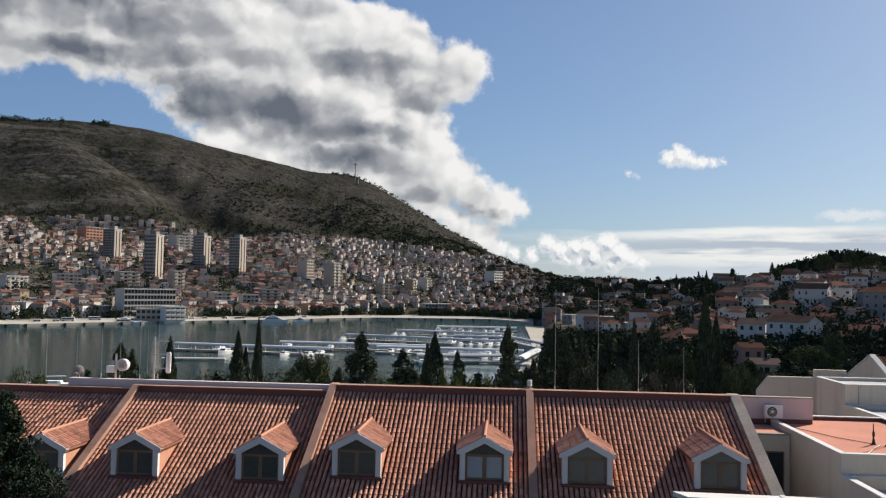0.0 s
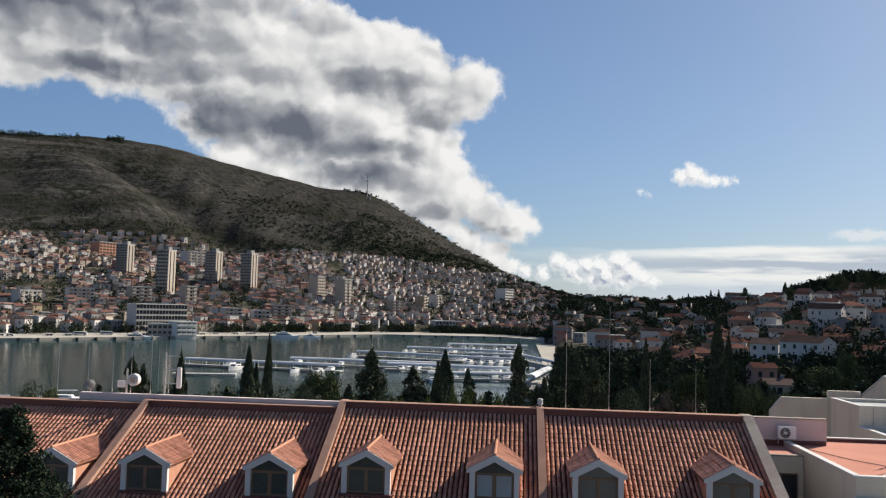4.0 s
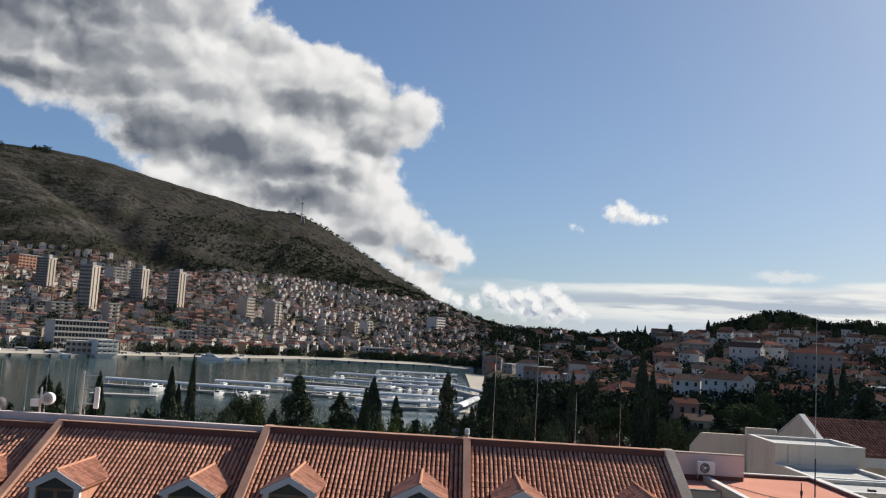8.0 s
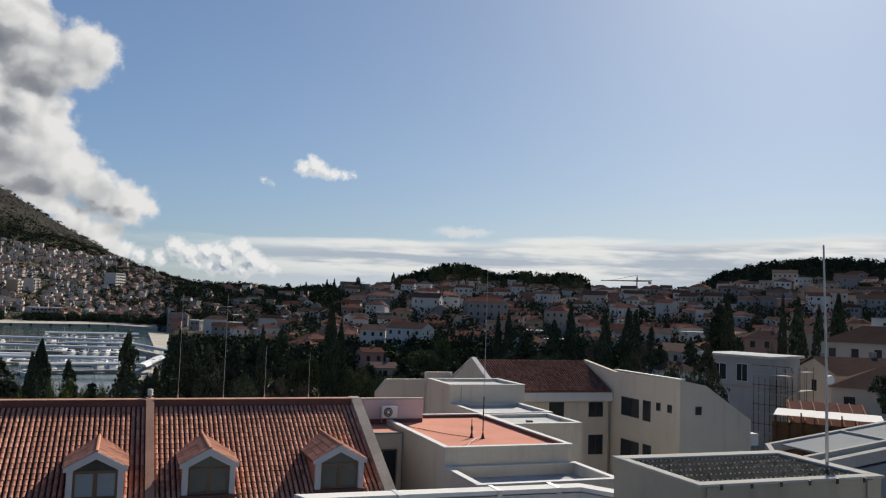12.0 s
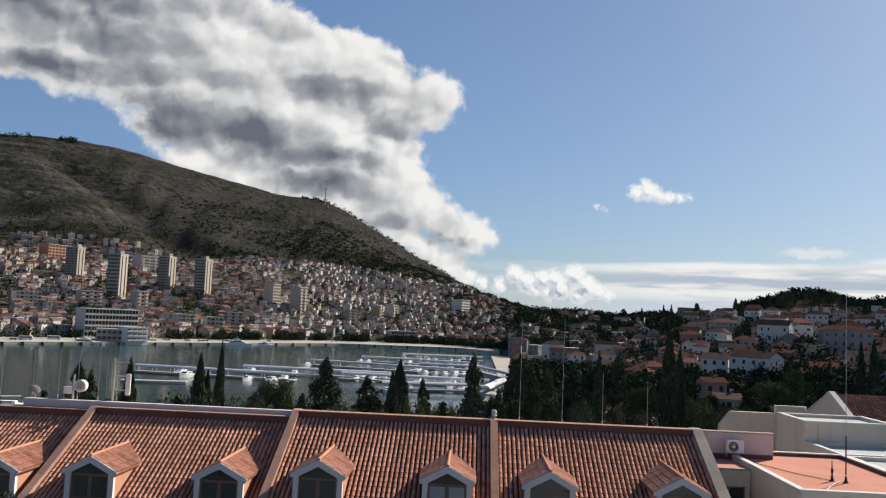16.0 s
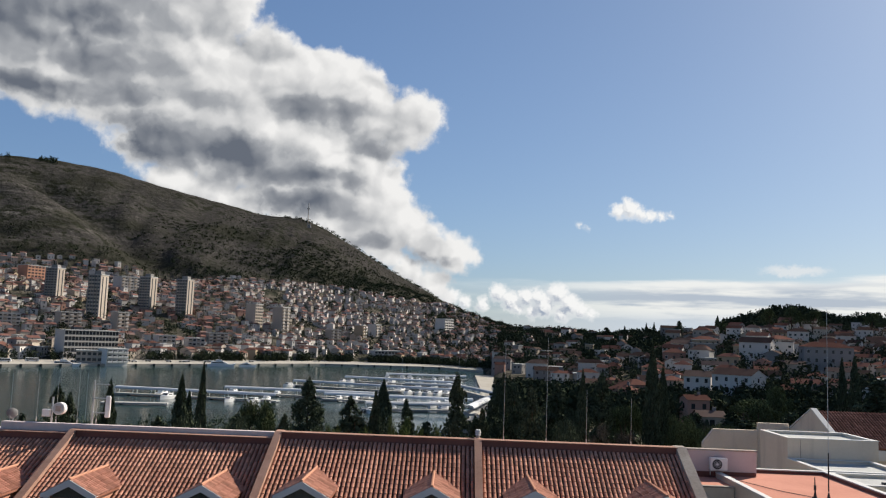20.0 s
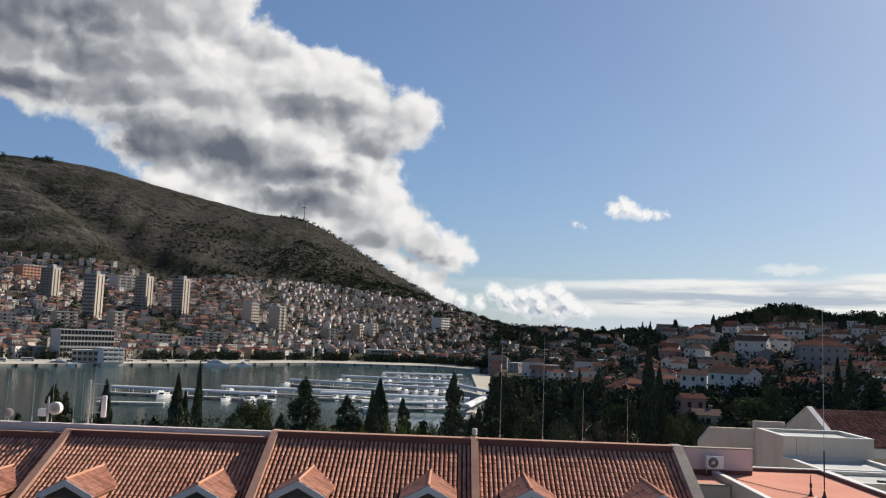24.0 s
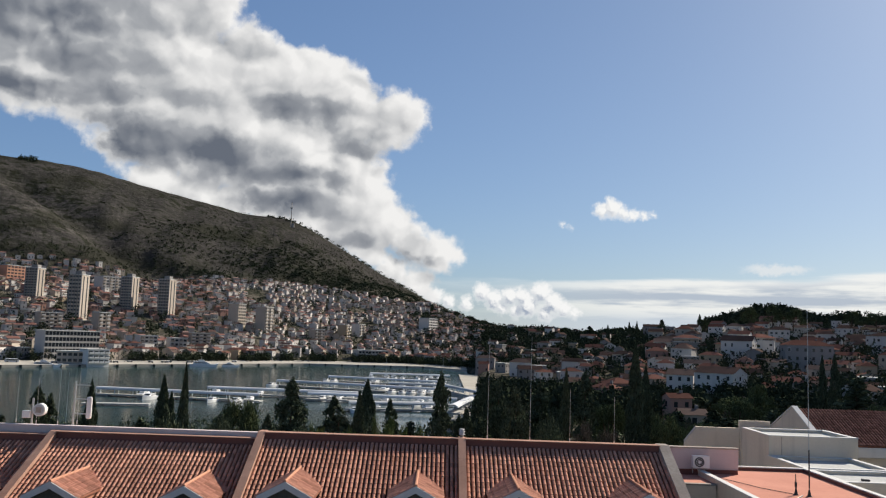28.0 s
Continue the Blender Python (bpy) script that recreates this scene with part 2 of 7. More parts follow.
def material(name, base, rough=0.8, vary=0.25, scale=1.0, second=None, bump=0.0, bump_scale=30.0, metal=0.0, per_object=0.0, per_island=0.0,
             stains=0.0, spec=0.0):
    """A surface: base colour with coarse and fine variation, stains, relief, and differences from piece to piece."""
    m = bpy.data.materials.new(name)
    m.use_nodes = True
    n = Nodes(m.node_tree)
    at = n.add("ShaderNodeTexCoord").outputs["Object"] if per_object or per_island else n.add("ShaderNodeNewGeometry").outputs["Position"]
    coarse = n.noise(at, 0.35 * scale, 5.0).outputs[0]
    fine = n.noise(at, 6.0 * scale, 5.0, 0.65).outputs[0]
    second = second or tuple(c * 0.6 for c in base)
    f = n.math("ADD", n.math("MULTIPLY", n.ramp(coarse, 0.3, 0.7), 0.6), n.math("MULTIPLY", n.ramp(fine, 0.3, 0.7), 0.4))
    col = n.mix(n.math("MULTIPLY", f, min(1.0, vary * 2)), base, second)
    if stains:
        streaks = n.noise(n.vmath("MULTIPLY", at, (1.0, 1.0, 0.12)), 1.6 * scale, 5.0, 0.6).outputs[0]
        col = n.mix(n.math("MULTIPLY", n.ramp(streaks, 0.5, 0.75), stains), col, tuple(c * 0.45 for c in base))
    if per_object:
        r = n.add("ShaderNodeObjectInfo").outputs["Random"]
        col = n.mix(1.0, col, n.mix(r, (1 - per_object,) * 3, (1 + per_object,) * 3), "MULTIPLY")
    if per_island:
        r = n.add("ShaderNodeNewGeometry").outputs["Random Per Island"]
        col = n.mix(1.0, col, n.mix(r, (1 - per_island,) * 3, (1 + per_island,) * 3), "MULTIPLY")
    b = n.add("ShaderNodeBsdfPrincipled", {"Base Color": col, "Roughness": rough, "Metallic": metal, "Specular IOR Level": max(spec, 0.3 if rough < 0.65 else 0.0)})
    if bump:
        h = n.noise(at, bump_scale, 4.0).outputs[0]
        m.node_tree.links.new(n.add("ShaderNodeBump", {"Strength": bump, "Distance": 0.02, "Height": h}).outputs[0], b.inputs["Normal"])
    n.add("ShaderNodeOutputMaterial", [b.outputs[0]])
    return m


M_TILE = material("roof_tile", (0.55, 0.285, 0.20), 0.75, 0.45, 1.2, (0.35, 0.165, 0.12), 0.3, 40, per_object=0.25, stains=0.3)
M_TILE_REST = material("roof_tile_rest", (0.55, 0.285, 0.20), 0.75, 0.45, 1.2, (0.35, 0.165, 0.12), 0.3, 40, per_island=0.25, stains=0.3)
M_TILE_DARK = material("brown_roof_tile", (0.185, 0.10, 0.08), 0.75, 0.4, 1.0, (0.13, 0.07, 0.058), 0.3, 40, per_island=0.3)
M_UNDER = material("roof_deck", (0.24, 0.11, 0.075), 0.9, 0.4)
M_TERRA = material("terracotta_render", (0.47, 0.25, 0.17), 0.85, 0.3, 1.5, (0.36, 0.17, 0.11), 0.2, 60, stains=0.3)
M_MAROON = material("dark_red_metal", (0.16, 0.062, 0.05), 0.55, 0.35, 1.0, bump=0.1)
M_RIB = material("brown_coping", (0.42, 0.26, 0.20), 0.8, 0.45, 2.0, (0.27, 0.16, 0.12), 0.3, 40, stains=0.3)
M_CONC = material("weathered_concrete", (0.44, 0.39, 0.34), 0.9, 0.5, 1.5, (0.27, 0.23, 0.20), 0.4, 30, stains=0.4)
M_WHITE = material("white_paint", (0.60, 0.59, 0.57), 0.75, 0.15, 1.0, (0.60, 0.58, 0.55), 0.1, 40, stains=0.15)
M_CREAM = material("cream_render", (0.63, 0.56, 0.46), 0.9, 0.3, 1.0, (0.50, 0.44, 0.36), 0.25, 50, stains=0.25)
M_PINK = material("pale_pink_render", (0.60, 0.51, 0.49), 0.9, 0.25, 1.0, (0.50, 0.42, 0.41), 0.2, 50, stains=0.2)
M_GREYWALL = material("grey_render", (0.40, 0.385, 0.37), 0.9, 0.25, 1.0, None, 0.2, 50, stains=0.2)
M_MEMBRANE = material("pale_roof_membrane", (0.54, 0.54, 0.52), 0.8, 0.6, 1.0, (0.34, 0.34, 0.33), 0.15, 20, stains=0.2)
M_REDROOF = material("red_roof_coating", (0.54, 0.27, 0.205), 0.8, 0.4, 1.2, (0.42, 0.20, 0.15), 0.15, 20)
M_METAL = material("galvanised_metal", (0.52, 0.53, 0.53), 0.45, 0.25, 3.0, None, 0.05, 60, metal=0.8)
M_BLACK = material("black_metal", (0.03, 0.03, 0.03), 0.5, 0.2)
M_WOODFRAME = material("brown_window_frame", (0.20, 0.13, 0.08), 0.6, 0.3, 4.0)
M_GLASS = material("dark_window_glass", (0.025, 0.03, 0.035), 0.08, 0.1, spec=0.5)
M_CURTAIN = material("pane_with_blind", (0.34, 0.38, 0.40), 0.15, 0.3, 3.0, spec=0.5)
M_DORMERGLASS = material("dim_window_glass", (0.085, 0.092, 0.085), 0.1, 0.5, 2.0, (0.045, 0.05, 0.048), spec=0.5)
M_PLASTIC = material("white_plastic", (0.72, 0.72, 0.70), 0.4, 0.1)
M_LEAF_DARK = material("cypress_foliage", (0.074, 0.088, 0.056), 0.9, 0.5, 0.4, (0.044, 0.056, 0.036), per_island=0.5)
M_WOOD = material("woodland_foliage", (0.044, 0.054, 0.034), 0.9, 0.5, 0.06, (0.027, 0.034, 0.021), per_island=0.25)
M_LEAF = material("pine_foliage", (0.084, 0.100, 0.050), 0.9, 0.5, 0.3, (0.044, 0.056, 0.030), per_island=0.5)
M_LEAF_LIGHT = material("shrub_foliage", (0.11, 0.13, 0.05), 0.9, 0.5, 0.3, (0.05, 0.07, 0.025), per_island=0.5)
M_FIR = material("fir_foliage", (0.040, 0.056, 0.036), 0.9, 0.5, 1.2, (0.024, 0.035, 0.022), per_island=0.25)
M_SIDE = material("sunlit_cream_render", (0.50, 0.425, 0.345), 0.9, 0.3, 1.0, (0.41, 0.34, 0.28), 0.25, 50, stains=0.25)
M_TWIG = material("bare_twigs", (0.13, 0.11, 0.09), 0.9, 0.4, 0.3, per_island=0.4)
M_BARK = material("bark", (0.11, 0.08, 0.06), 0.95, 0.5, 3.0, bump=0.4)
M_YELLOW = material("yellow_render", (0.52, 0.42, 0.22), 0.9, 0.2, 0.4, None, 0.1, 8, stains=0.15)
M_ROSE = material("rose_render", (0.52, 0.27, 0.20), 0.9, 0.25, 1.0, None, 0.1, 8)
M_QUAY = material("quay_stone", (0.42, 0.39, 0.34), 0.9, 0.3, 0.3, None, 0.1)
M_BOAT = material("boat_white", (0.66, 0.66, 0.66), 0.45, 0.1, per_object=0.15)
M_CANVAS = material("canopy_membrane", (0.52, 0.53, 0.54), 0.8, 0.35, 0.3, (0.38, 0.39, 0.40), per_object=0.2)
M_DECK = material("pontoon_deck", (0.42, 0.41, 0.39), 0.8, 0.3, 0.5)
M_WALLS = [material("house_wall_" + nm, c, 0.9, 0.2, 0.4, tuple(v * 0.8 for v in c), 0.1, 8, per_object=0.12, per_island=0.12, stains=0.2) for nm, c in (
    ("white", (0.52, 0.49, 0.46)), ("cream", (0.40, 0.345, 0.29)), ("grey", (0.24, 0.23, 0.225)), ("ochre", (0.34, 0.27, 0.19)),
    ("rose", (0.31, 0.19, 0.155)))]
M_ROOFS = [material("house_roof_" + nm, c, 0.85, 0.4, 0.8, tuple(v * 0.6 for v in c), 0.4, 6, per_object=0.2, per_island=0.2) for nm, c in (
    ("red", (0.215, 0.112, 0.094)), ("brown", (0.115, 0.072, 0.062)), ("pale", (0.23, 0.155, 0.135)))]


# darker copies of M_ROOFS: the valley's backlit shade is put into the colour
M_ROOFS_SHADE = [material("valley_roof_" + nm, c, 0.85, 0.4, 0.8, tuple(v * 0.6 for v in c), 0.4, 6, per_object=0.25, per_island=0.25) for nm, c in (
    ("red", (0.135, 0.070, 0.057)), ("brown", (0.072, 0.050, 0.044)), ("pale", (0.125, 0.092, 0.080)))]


def ground_material():
    m = bpy.data.materials.new("hillside")
    m.use_nodes = True
    n = Nodes(m.node_tree)
    at = n.add("ShaderNodeNewGeometry").outputs["Position"]
    x, y, z = n.add("ShaderNodeSeparateXYZ", [at]).outputs
    patches = n.noise(at, 0.011, 6.0, 0.6).outputs[0]
    scrub = n.noise(at, 0.075, 6.0, 0.72).outputs[0]
    rocks = n.noise(at, 0.20, 5.0, 0.75).outputs[0]
    along = n.math("MULTIPLY", n.math("ARCTAN2", x, y), 1400.0)
    ledge = n.noise(n.add("ShaderNodeCombineXYZ", [n.math("MULTIPLY", along, 0.006), n.math("ADD", n.math("MULTIPLY", z, 0.085), n.math("MULTIPLY", along, 0.002)), 0.0]).outputs[0], 1.0, 6.0, 0.62).outputs[0]
    # ledges are paler on the left flank only: its sunlight is put into the colour
    lit_side = n.ramp(n.math("ADD", along, n.math("MULTIPLY", z, 1.05)), -330.0, -480.0)
    grass = n.mix(n.ramp(patches, 0.36, 0.64), (0.035, 0.033, 0.031), (0.058, 0.054, 0.050))
    grass = n.mix(n.math("MULTIPLY", n.math("MULTIPLY", n.ramp(ledge, 0.50, 0.62), lit_side), 0.62), grass, (0.120, 0.109, 0.098))
    grass = n.mix(n.math("MULTIPLY", n.ramp(rocks, 0.54, 0.70), n.ramp(patches, 0.62, 0.42, 0.25, 0.75)), grass, (0.150, 0.138, 0.124))
    bush = n.math("MULTIPLY", n.ramp(n.math("ADD", scrub, n.math("MULTIPLY", patches, 0.45)), 0.70, 0.84), 0.88)
    grass = n.mix(bush, grass, (0.017, 0.019, 0.012))
    # broad dark scrub, which also stands in for cloud shade on the slope
    broad = n.noise(n.add("ShaderNodeCombineXYZ", [n.math("MULTIPLY", along, 0.0036), n.math("MULTIPLY", z, 0.016), 4.0]).outputs[0], 1.0, 5.0, 0.6).outputs[0]
    grass = n.mix(n.math("MULTIPLY", n.ramp(broad, 0.46, 0.60), 0.66), grass, (0.020, 0.021, 0.014))
    town = n.mix(n.ramp(scrub, 0.4, 0.6), (0.040, 0.042, 0.030), (0.11, 0.098, 0.08))
    b = n.add("ShaderNodeBsdfPrincipled", {"Base Color": n.mix(n.ramp(z, 75.0, 105.0), town, grass), "Roughness": 0.95, "Specular IOR Level": 0.0})
    h = n.noise(at, 0.12, 5.0, 0.7).outputs[0]
    m.node_tree.links.new(n.add("ShaderNodeBump", {"Strength": 0.9, "Distance": 4.0, "Height": h}).outputs[0], b.inputs["Normal"])
    n.add("ShaderNodeOutputMaterial", [b.outputs[0]])
    return m


def water_material():
    m = bpy.data.materials.new("harbour_water")
    m.use_nodes = True
    n = Nodes(m.node_tree)
    at = n.add("ShaderNodeNewGeometry").outputs["Position"]
    b = n.add("ShaderNodeBsdfPrincipled", {"Base Color": (0.020, 0.045, 0.045, 1), "Roughness": 0.13, "IOR": 1.33})
    h = n.math("ADD", n.noise(at, 0.25, 4.0).outputs[0], n.math("MULTIPLY", n.noise(at, 1.4, 3.0).outputs[0], 0.4))
    m.node_tree.links.new(n.add("ShaderNodeBump", {"Strength": 0.16, "Distance": 0.25, "Height": h}).outputs[0], b.inputs["Normal"])
    n.add("ShaderNodeOutputMaterial", [b.outputs[0]])
    return m


M_GROUND = ground_material()
M_WATER = water_material()

# ================= mesh helpers =================


def mesh_of(name, verts, faces, mats, index=None, smooth=False):
    me = bpy.data.meshes.new(name)
    me.from_pydata([tuple(v) for v in verts], [], [tuple(f) for f in faces])
    for m in (mats if isinstance(mats, (list, tuple)) else [mats]):
        me.materials.append(m)
    if index is not None:
        me.polygons.foreach_set("material_index", list(index))
    if smooth:
        me.polygons.foreach_set("use_smooth", [True] * len(me.polygons))
    me.update()
    return me


def part(name, data, mat=None, parent=None, label="", at=None):
    """Links a bmesh or a mesh as one object under a thing or a part."""
    if isinstance(data, bmesh.types.BMesh):
        me = bpy.data.meshes.new(name)
        data.to_mesh(me)
        data.free()
        me.materials.append(mat)
    else:
        me = data
    ob = new(name, me)
    if parent is not None:
        ob.parent = parent
    if at is not None:
        ob.matrix_basis = at
    if label:
        ob["label"] = label
    return ob


def box_into(bm, x0, x1, y0, y1, z0, z1):
    v = [bm.verts.new(p) for p in ((x0, y0, z0), (x1, y0, z0), (x1, y1, z0), (x0, y1, z0), (x0, y0, z1), (x1, y0, z1), (x1, y1, z1), (x0, y1, z1))]
    for f in ((3, 2, 1, 0), (4, 5, 6, 7), (0, 1, 5, 4), (1, 2, 6, 5), (2, 3, 7, 6), (3, 0, 4, 7)):
        bm.faces.new([v[i] for i in f])


def boxes(*dims, bevel=0.0):
    bm = bmesh.new()
    for d in dims:
        box_into(bm, *d)
    if bevel:
        bmesh.ops.bevel(bm, geom=bm.edges[:], offset=bevel, segments=1, affect="EDGES")
    return bm


def prism(poly, axis, a, b):
    """A polygon in the plane across an axis, drawn out from a to b along it. axis x: points are (y, z); y: (x, z); z: (x, y)."""
    bm = bmesh.new()
    put = {"x": lambda p, s: (s, p[0], p[1]), "y": lambda p, s: (p[0], s, p[1]), "z": lambda p, s: (p[0], p[1], s)}[axis]
    lo = [bm.verts.new(put(p, a)) for p in poly]
    hi = [bm.verts.new(put(p, b)) for p in poly]
    bm.faces.new(lo)
    bm.faces.new(hi[::-1])
    for i in range(len(poly)):
        j = (i + 1) % len(poly)
        bm.faces.new((lo[j], lo[i], hi[i], hi[j]))
    bmesh.ops.recalc_face_normals(bm, faces=bm.faces[:])
    return bm


def tube(points, r, sides=8, r_end=None):
    """A round bar along points."""
    bm = bmesh.new()
    pts = [Vector(p) for p in points]
    rings = []
    for i, p in enumerate(pts):
        d = (pts[min(i + 1, len(pts) - 1)] - pts[max(i - 1, 0)]).normalized()
        q = d.to_track_quat("Z", "Y")
        rr = r + ((r_end if r_end is not None else r) - r) * i / max(1, len(pts) - 1)
        rings.append([bm.verts.new(p + q @ Vector((rr * math.cos(2 * math.pi * k / sides), rr * math.sin(2 * math.pi * k / sides), 0)))
                      for k in range(sides)])
    for a, b in zip(rings, rings[1:]):
        for k in range(sides):
            bm.faces.new((a[k], a[(k + 1) % sides], b[(k + 1) % sides], b[k]))
    bm.faces.new(rings[0][::-1])
    bm.faces.new(rings[-1])
    return bm


def thing(name, label, category, at=None, group="", kind=""):
    ob = new(name)
    if at is not None:
        ob.matrix_basis = at
    return tagged(ob, label, category, group, kind)


# ================= ground and water =================
SKYLINE = [(-60, 8.6), (-45.2, 9.1), (-42.8, 9.5), (-38.8, 9.9), (-36.1, 9.75), (-31.8, 9.85), (-28.4, 10.1), (-26, 10.1), (-23.8, 9.9), (-22.6, 9.7), (-20.1, 9.15),
           (-15.9, 8.32), (-13.8, 7.9), (-12.5, 7.85), (-10.4, 7.6), (-9.04, 7.1), (-6.65, 5.75), (-4.26, 4.3), (-1.87, 3.05), (-0.28, 2.15), (2.2, 1.35), (4.1, 0.8),
           (9.6, 0.55), (11.4, 0.7), (15.2, 1.0), (19.0, 1.9),
           (21.7, 2.55), (24.6, 1.9), (26, 2.05), (30.0, 2.0), (31, 1.3), (34.4, 1.2), (38, 1.7), (39.1, 2.4), (41.5, 3.0), (44.3, 3.4), (50, 3.4), (62, 3.0)]
TOWN_TOP = [(-60, 4.6), (-45, 4.2), (-42, 3.5), (-38, 3.3), (-28, 3.5), (-20, 3.2), (-12.6, 2.85), (-9.6, 2.9), (-6.5, 2.7), (-4.2, 2.4), (-0.7, 2.05), (0.5, 1.75), (4, 0.5), (12, 0.2),
            (20, 1.1), (30, 0.9), (38, 1.1), (44, 2.0), (62, 2.0)]
SHORE = [(-60, 540), (-45, 509), (-38, 507), (-31, 520), (-24, 552), (-16, 601), (-8.7, 673), (-5, 679), (-1, 687), (2, 646), (3, 610),
         (8, 440), (14, 310), (20, 262), (62, 262)]


def knots(table, a):
    return float(np.interp(a, [k[0] for k in table], [k[1] for k in table]))


def sstep(a, b, x):
    t = min(1.0, max(0.0, (x - a) / (b - a)))
    return t * t * (3 - 2 * t)


def mountain_relief(x, y, z, r, az, f):
    """A gully that runs down to the town with a stony spur beside it, rills on the shaded face and ledges on the open one."""
    fade = sstep(-0.06, 0.08, f) * (1 - sstep(0.82, 0.98, f))
    if fade <= 0:
        return 0.0
    d = radians(az - float(np.interp(f, (0, 0.365, 0.66, 1.0), (-18.4, -22.8, -26.6, -29.5)))) * r
    d += 10 * noise.noise(Vector((x, y, 3)) * 0.012)
    cut = 1 - sstep(0.62, 0.9, f)
    dz = cut * (-20 * math.exp(-(d / 42) ** 2) + 15 * math.exp(-((d + 95) / 70) ** 2))
    right = sstep(-10, 60, d)
    dz += right * (7 * noise.noise(Vector((az * 0.55 - f * 2.2, f * 1.6, 1.0))) + 4 * noise.noise(Vector((az * 1.5 - f * 5, f * 3, 2.0))))
    band = (z + 16 * noise.noise(Vector((x, y, 0)) * 0.004) + 0.02 * x) / 19.0
    dz += (1 - right) * 2.7 * math.sin(2 * math.pi * band) * (0.55 + 0.9 * noise.noise(Vector((x, y, 8)) * 0.007))
    return dz * fade


def ground(x, y):
    """Height of the land at a place."""
    r, az = math.hypot(x, y), math.degrees(math.atan2(x, y))
    behind = sstep(62, 95, abs(az))
    az = max(-60.0, min(62.0, az))
    land = sstep(1.8, 3.4, az)
    rs = knots(SHORE, az)
    rc = rs + 470 * (1 - land) + 430 * land
    rm = rc + 620 * (1 - land) + 260 * land
    zc = 25 + rc * math.tan(radians(knots(TOWN_TOP, az)))
    zm = 25 + rm * math.tan(radians(knots(SKYLINE, az)))
    rr = (0, 60, 195, 212, rs - 6, rs, rs + 34, rc, 0.5 * (rc + rm), rm, rm * 1.35, 4900)
    zz = (6, 6, 1.2 + 3.5 * land, -4 + 9 * land, -4 + 9 * land, 1.4 + 4 * land, 1.8 + 6 * land, zc, 0.5 * (zc + zm) - 6, zm, zm * 0.75, 0)
    z = float(np.interp(r, rr, zz))
    if r > rs + 10:
        k = min(1.0, (r - rs) / 300)
        if az < 1 and r > rc - 40:
            z += mountain_relief(x, y, z, r, az, (r - rc) / (rm - rc))
        z += k * (8 * noise.noise(Vector((x, y, 0)) * 0.006) + 3 * noise.noise(Vector((x, y, 5)) * 0.02)) * (1 - sstep(rm * 0.9, rm, r))
    return z * (1 - behind) + 5 * behind


def build_ground():
    azs = [i * 0.35 for i in range(-150, 4)] + [i * 0.6 for i in range(-110, -87)] + [i * 0.6 for i in range(3, 115)] + [70 + i * 6 for i in range(1, 37)]
    azs = sorted({round(a, 3) for a in azs})
    rads = [0.5, 30, 60, 90, 120, 150, 180, 195, 204, 212, 230, 262, 290, 320, 350, 380, 410, 440, 470] + list(range(490, 720, 10)) \
        + list(range(720, 1000, 20)) + list(range(1000, 1700, 10)) + list(range(1700, 2300, 40)) + [2400, 2700, 3200, 4000, 4900]
    verts, faces = [], []
    for a in azs:
        for r in rads:
            p = bearing(a, r)
            verts.append((p.x, p.y, ground(p.x, p.y)))
    n = len(rads)
    for i in range(len(azs)):
        j = (i + 1) % len(azs)
        for k in range(n - 1):
            faces.append((i * n + k, j * n + k, j * n + k + 1, i * n + k + 1))
    faces.append(tuple(i * n for i in reversed(range(len(azs)))))
    g = new("ground", mesh_of("ground", verts, faces, M_GROUND, smooth=True))
    tagged(g, "stony scrub-covered hillside and wooded valley around the bay", "ground", kind="structure")
    w = new("water", mesh_of("water", [(-2500, 150, 0), (40, 150, 0), (40, 1000, 0), (-2500, 1000, 0)], [(0, 1, 2, 3)], M_WATER))
    tagged(w, "calm grey-green harbour water with soft reflections", "water", kind="structure")


build_ground()

# ================= the long tiled roof with dormers =================
PITCH = 0.5
RIDGE_Y = 40.0
TILE_W, TILE_L = 0.205, 0.34
SLOPE = math.sqrt(1 + PITCH * PITCH)


def barrel_tile(width=TILE_W * 0.76, length=TILE_L * 1.10, rise=0.080):
    """One half-round roof tile, lying along -y and wider below."""
    verts, faces = [], []
    for s, k in ((0.0, 0.92), (1.0, 1.0)):
        for i in range(6):
            a = math.pi * i / 5
            verts.append((-math.cos(a) * width / 2 * k, -s * length, math.sin(a) * rise * k + (-0.006 if s == 0 else 0.016)))
    for i in range(5):
        faces.append((i, i + 6, i + 7, i + 1))
    faces.append((6, 7, 8, 9, 10, 11))
    return verts, [f[::-1] for f in faces]


def tile_field(x0, x1, y_top, z_top, drop, hole=None):
    """Places (x, y, z) of the tiles on a slope that falls towards -y; drop: the slope's run in plan."""
    out = []
    cols = int(round((x1 - x0) / TILE_W))
    rows = int(drop * SLOPE / TILE_L)
    w = (x1 - x0) / cols
    for c in range(cols):
        for r in range(rows):
            s = r * TILE_L / SLOPE
            x, y = x0 + (c + 0.5) * w, y_top - s
            if hole and hole(x, y):
                continue
            out.append((x, y, z_top - s * PITCH))
    return out


TILT = math.atan(PITCH)
TILE_V, TILE_F = barrel_tile()
ME_TILE = mesh_of("tile", TILE_V, TILE_F, M_TILE)


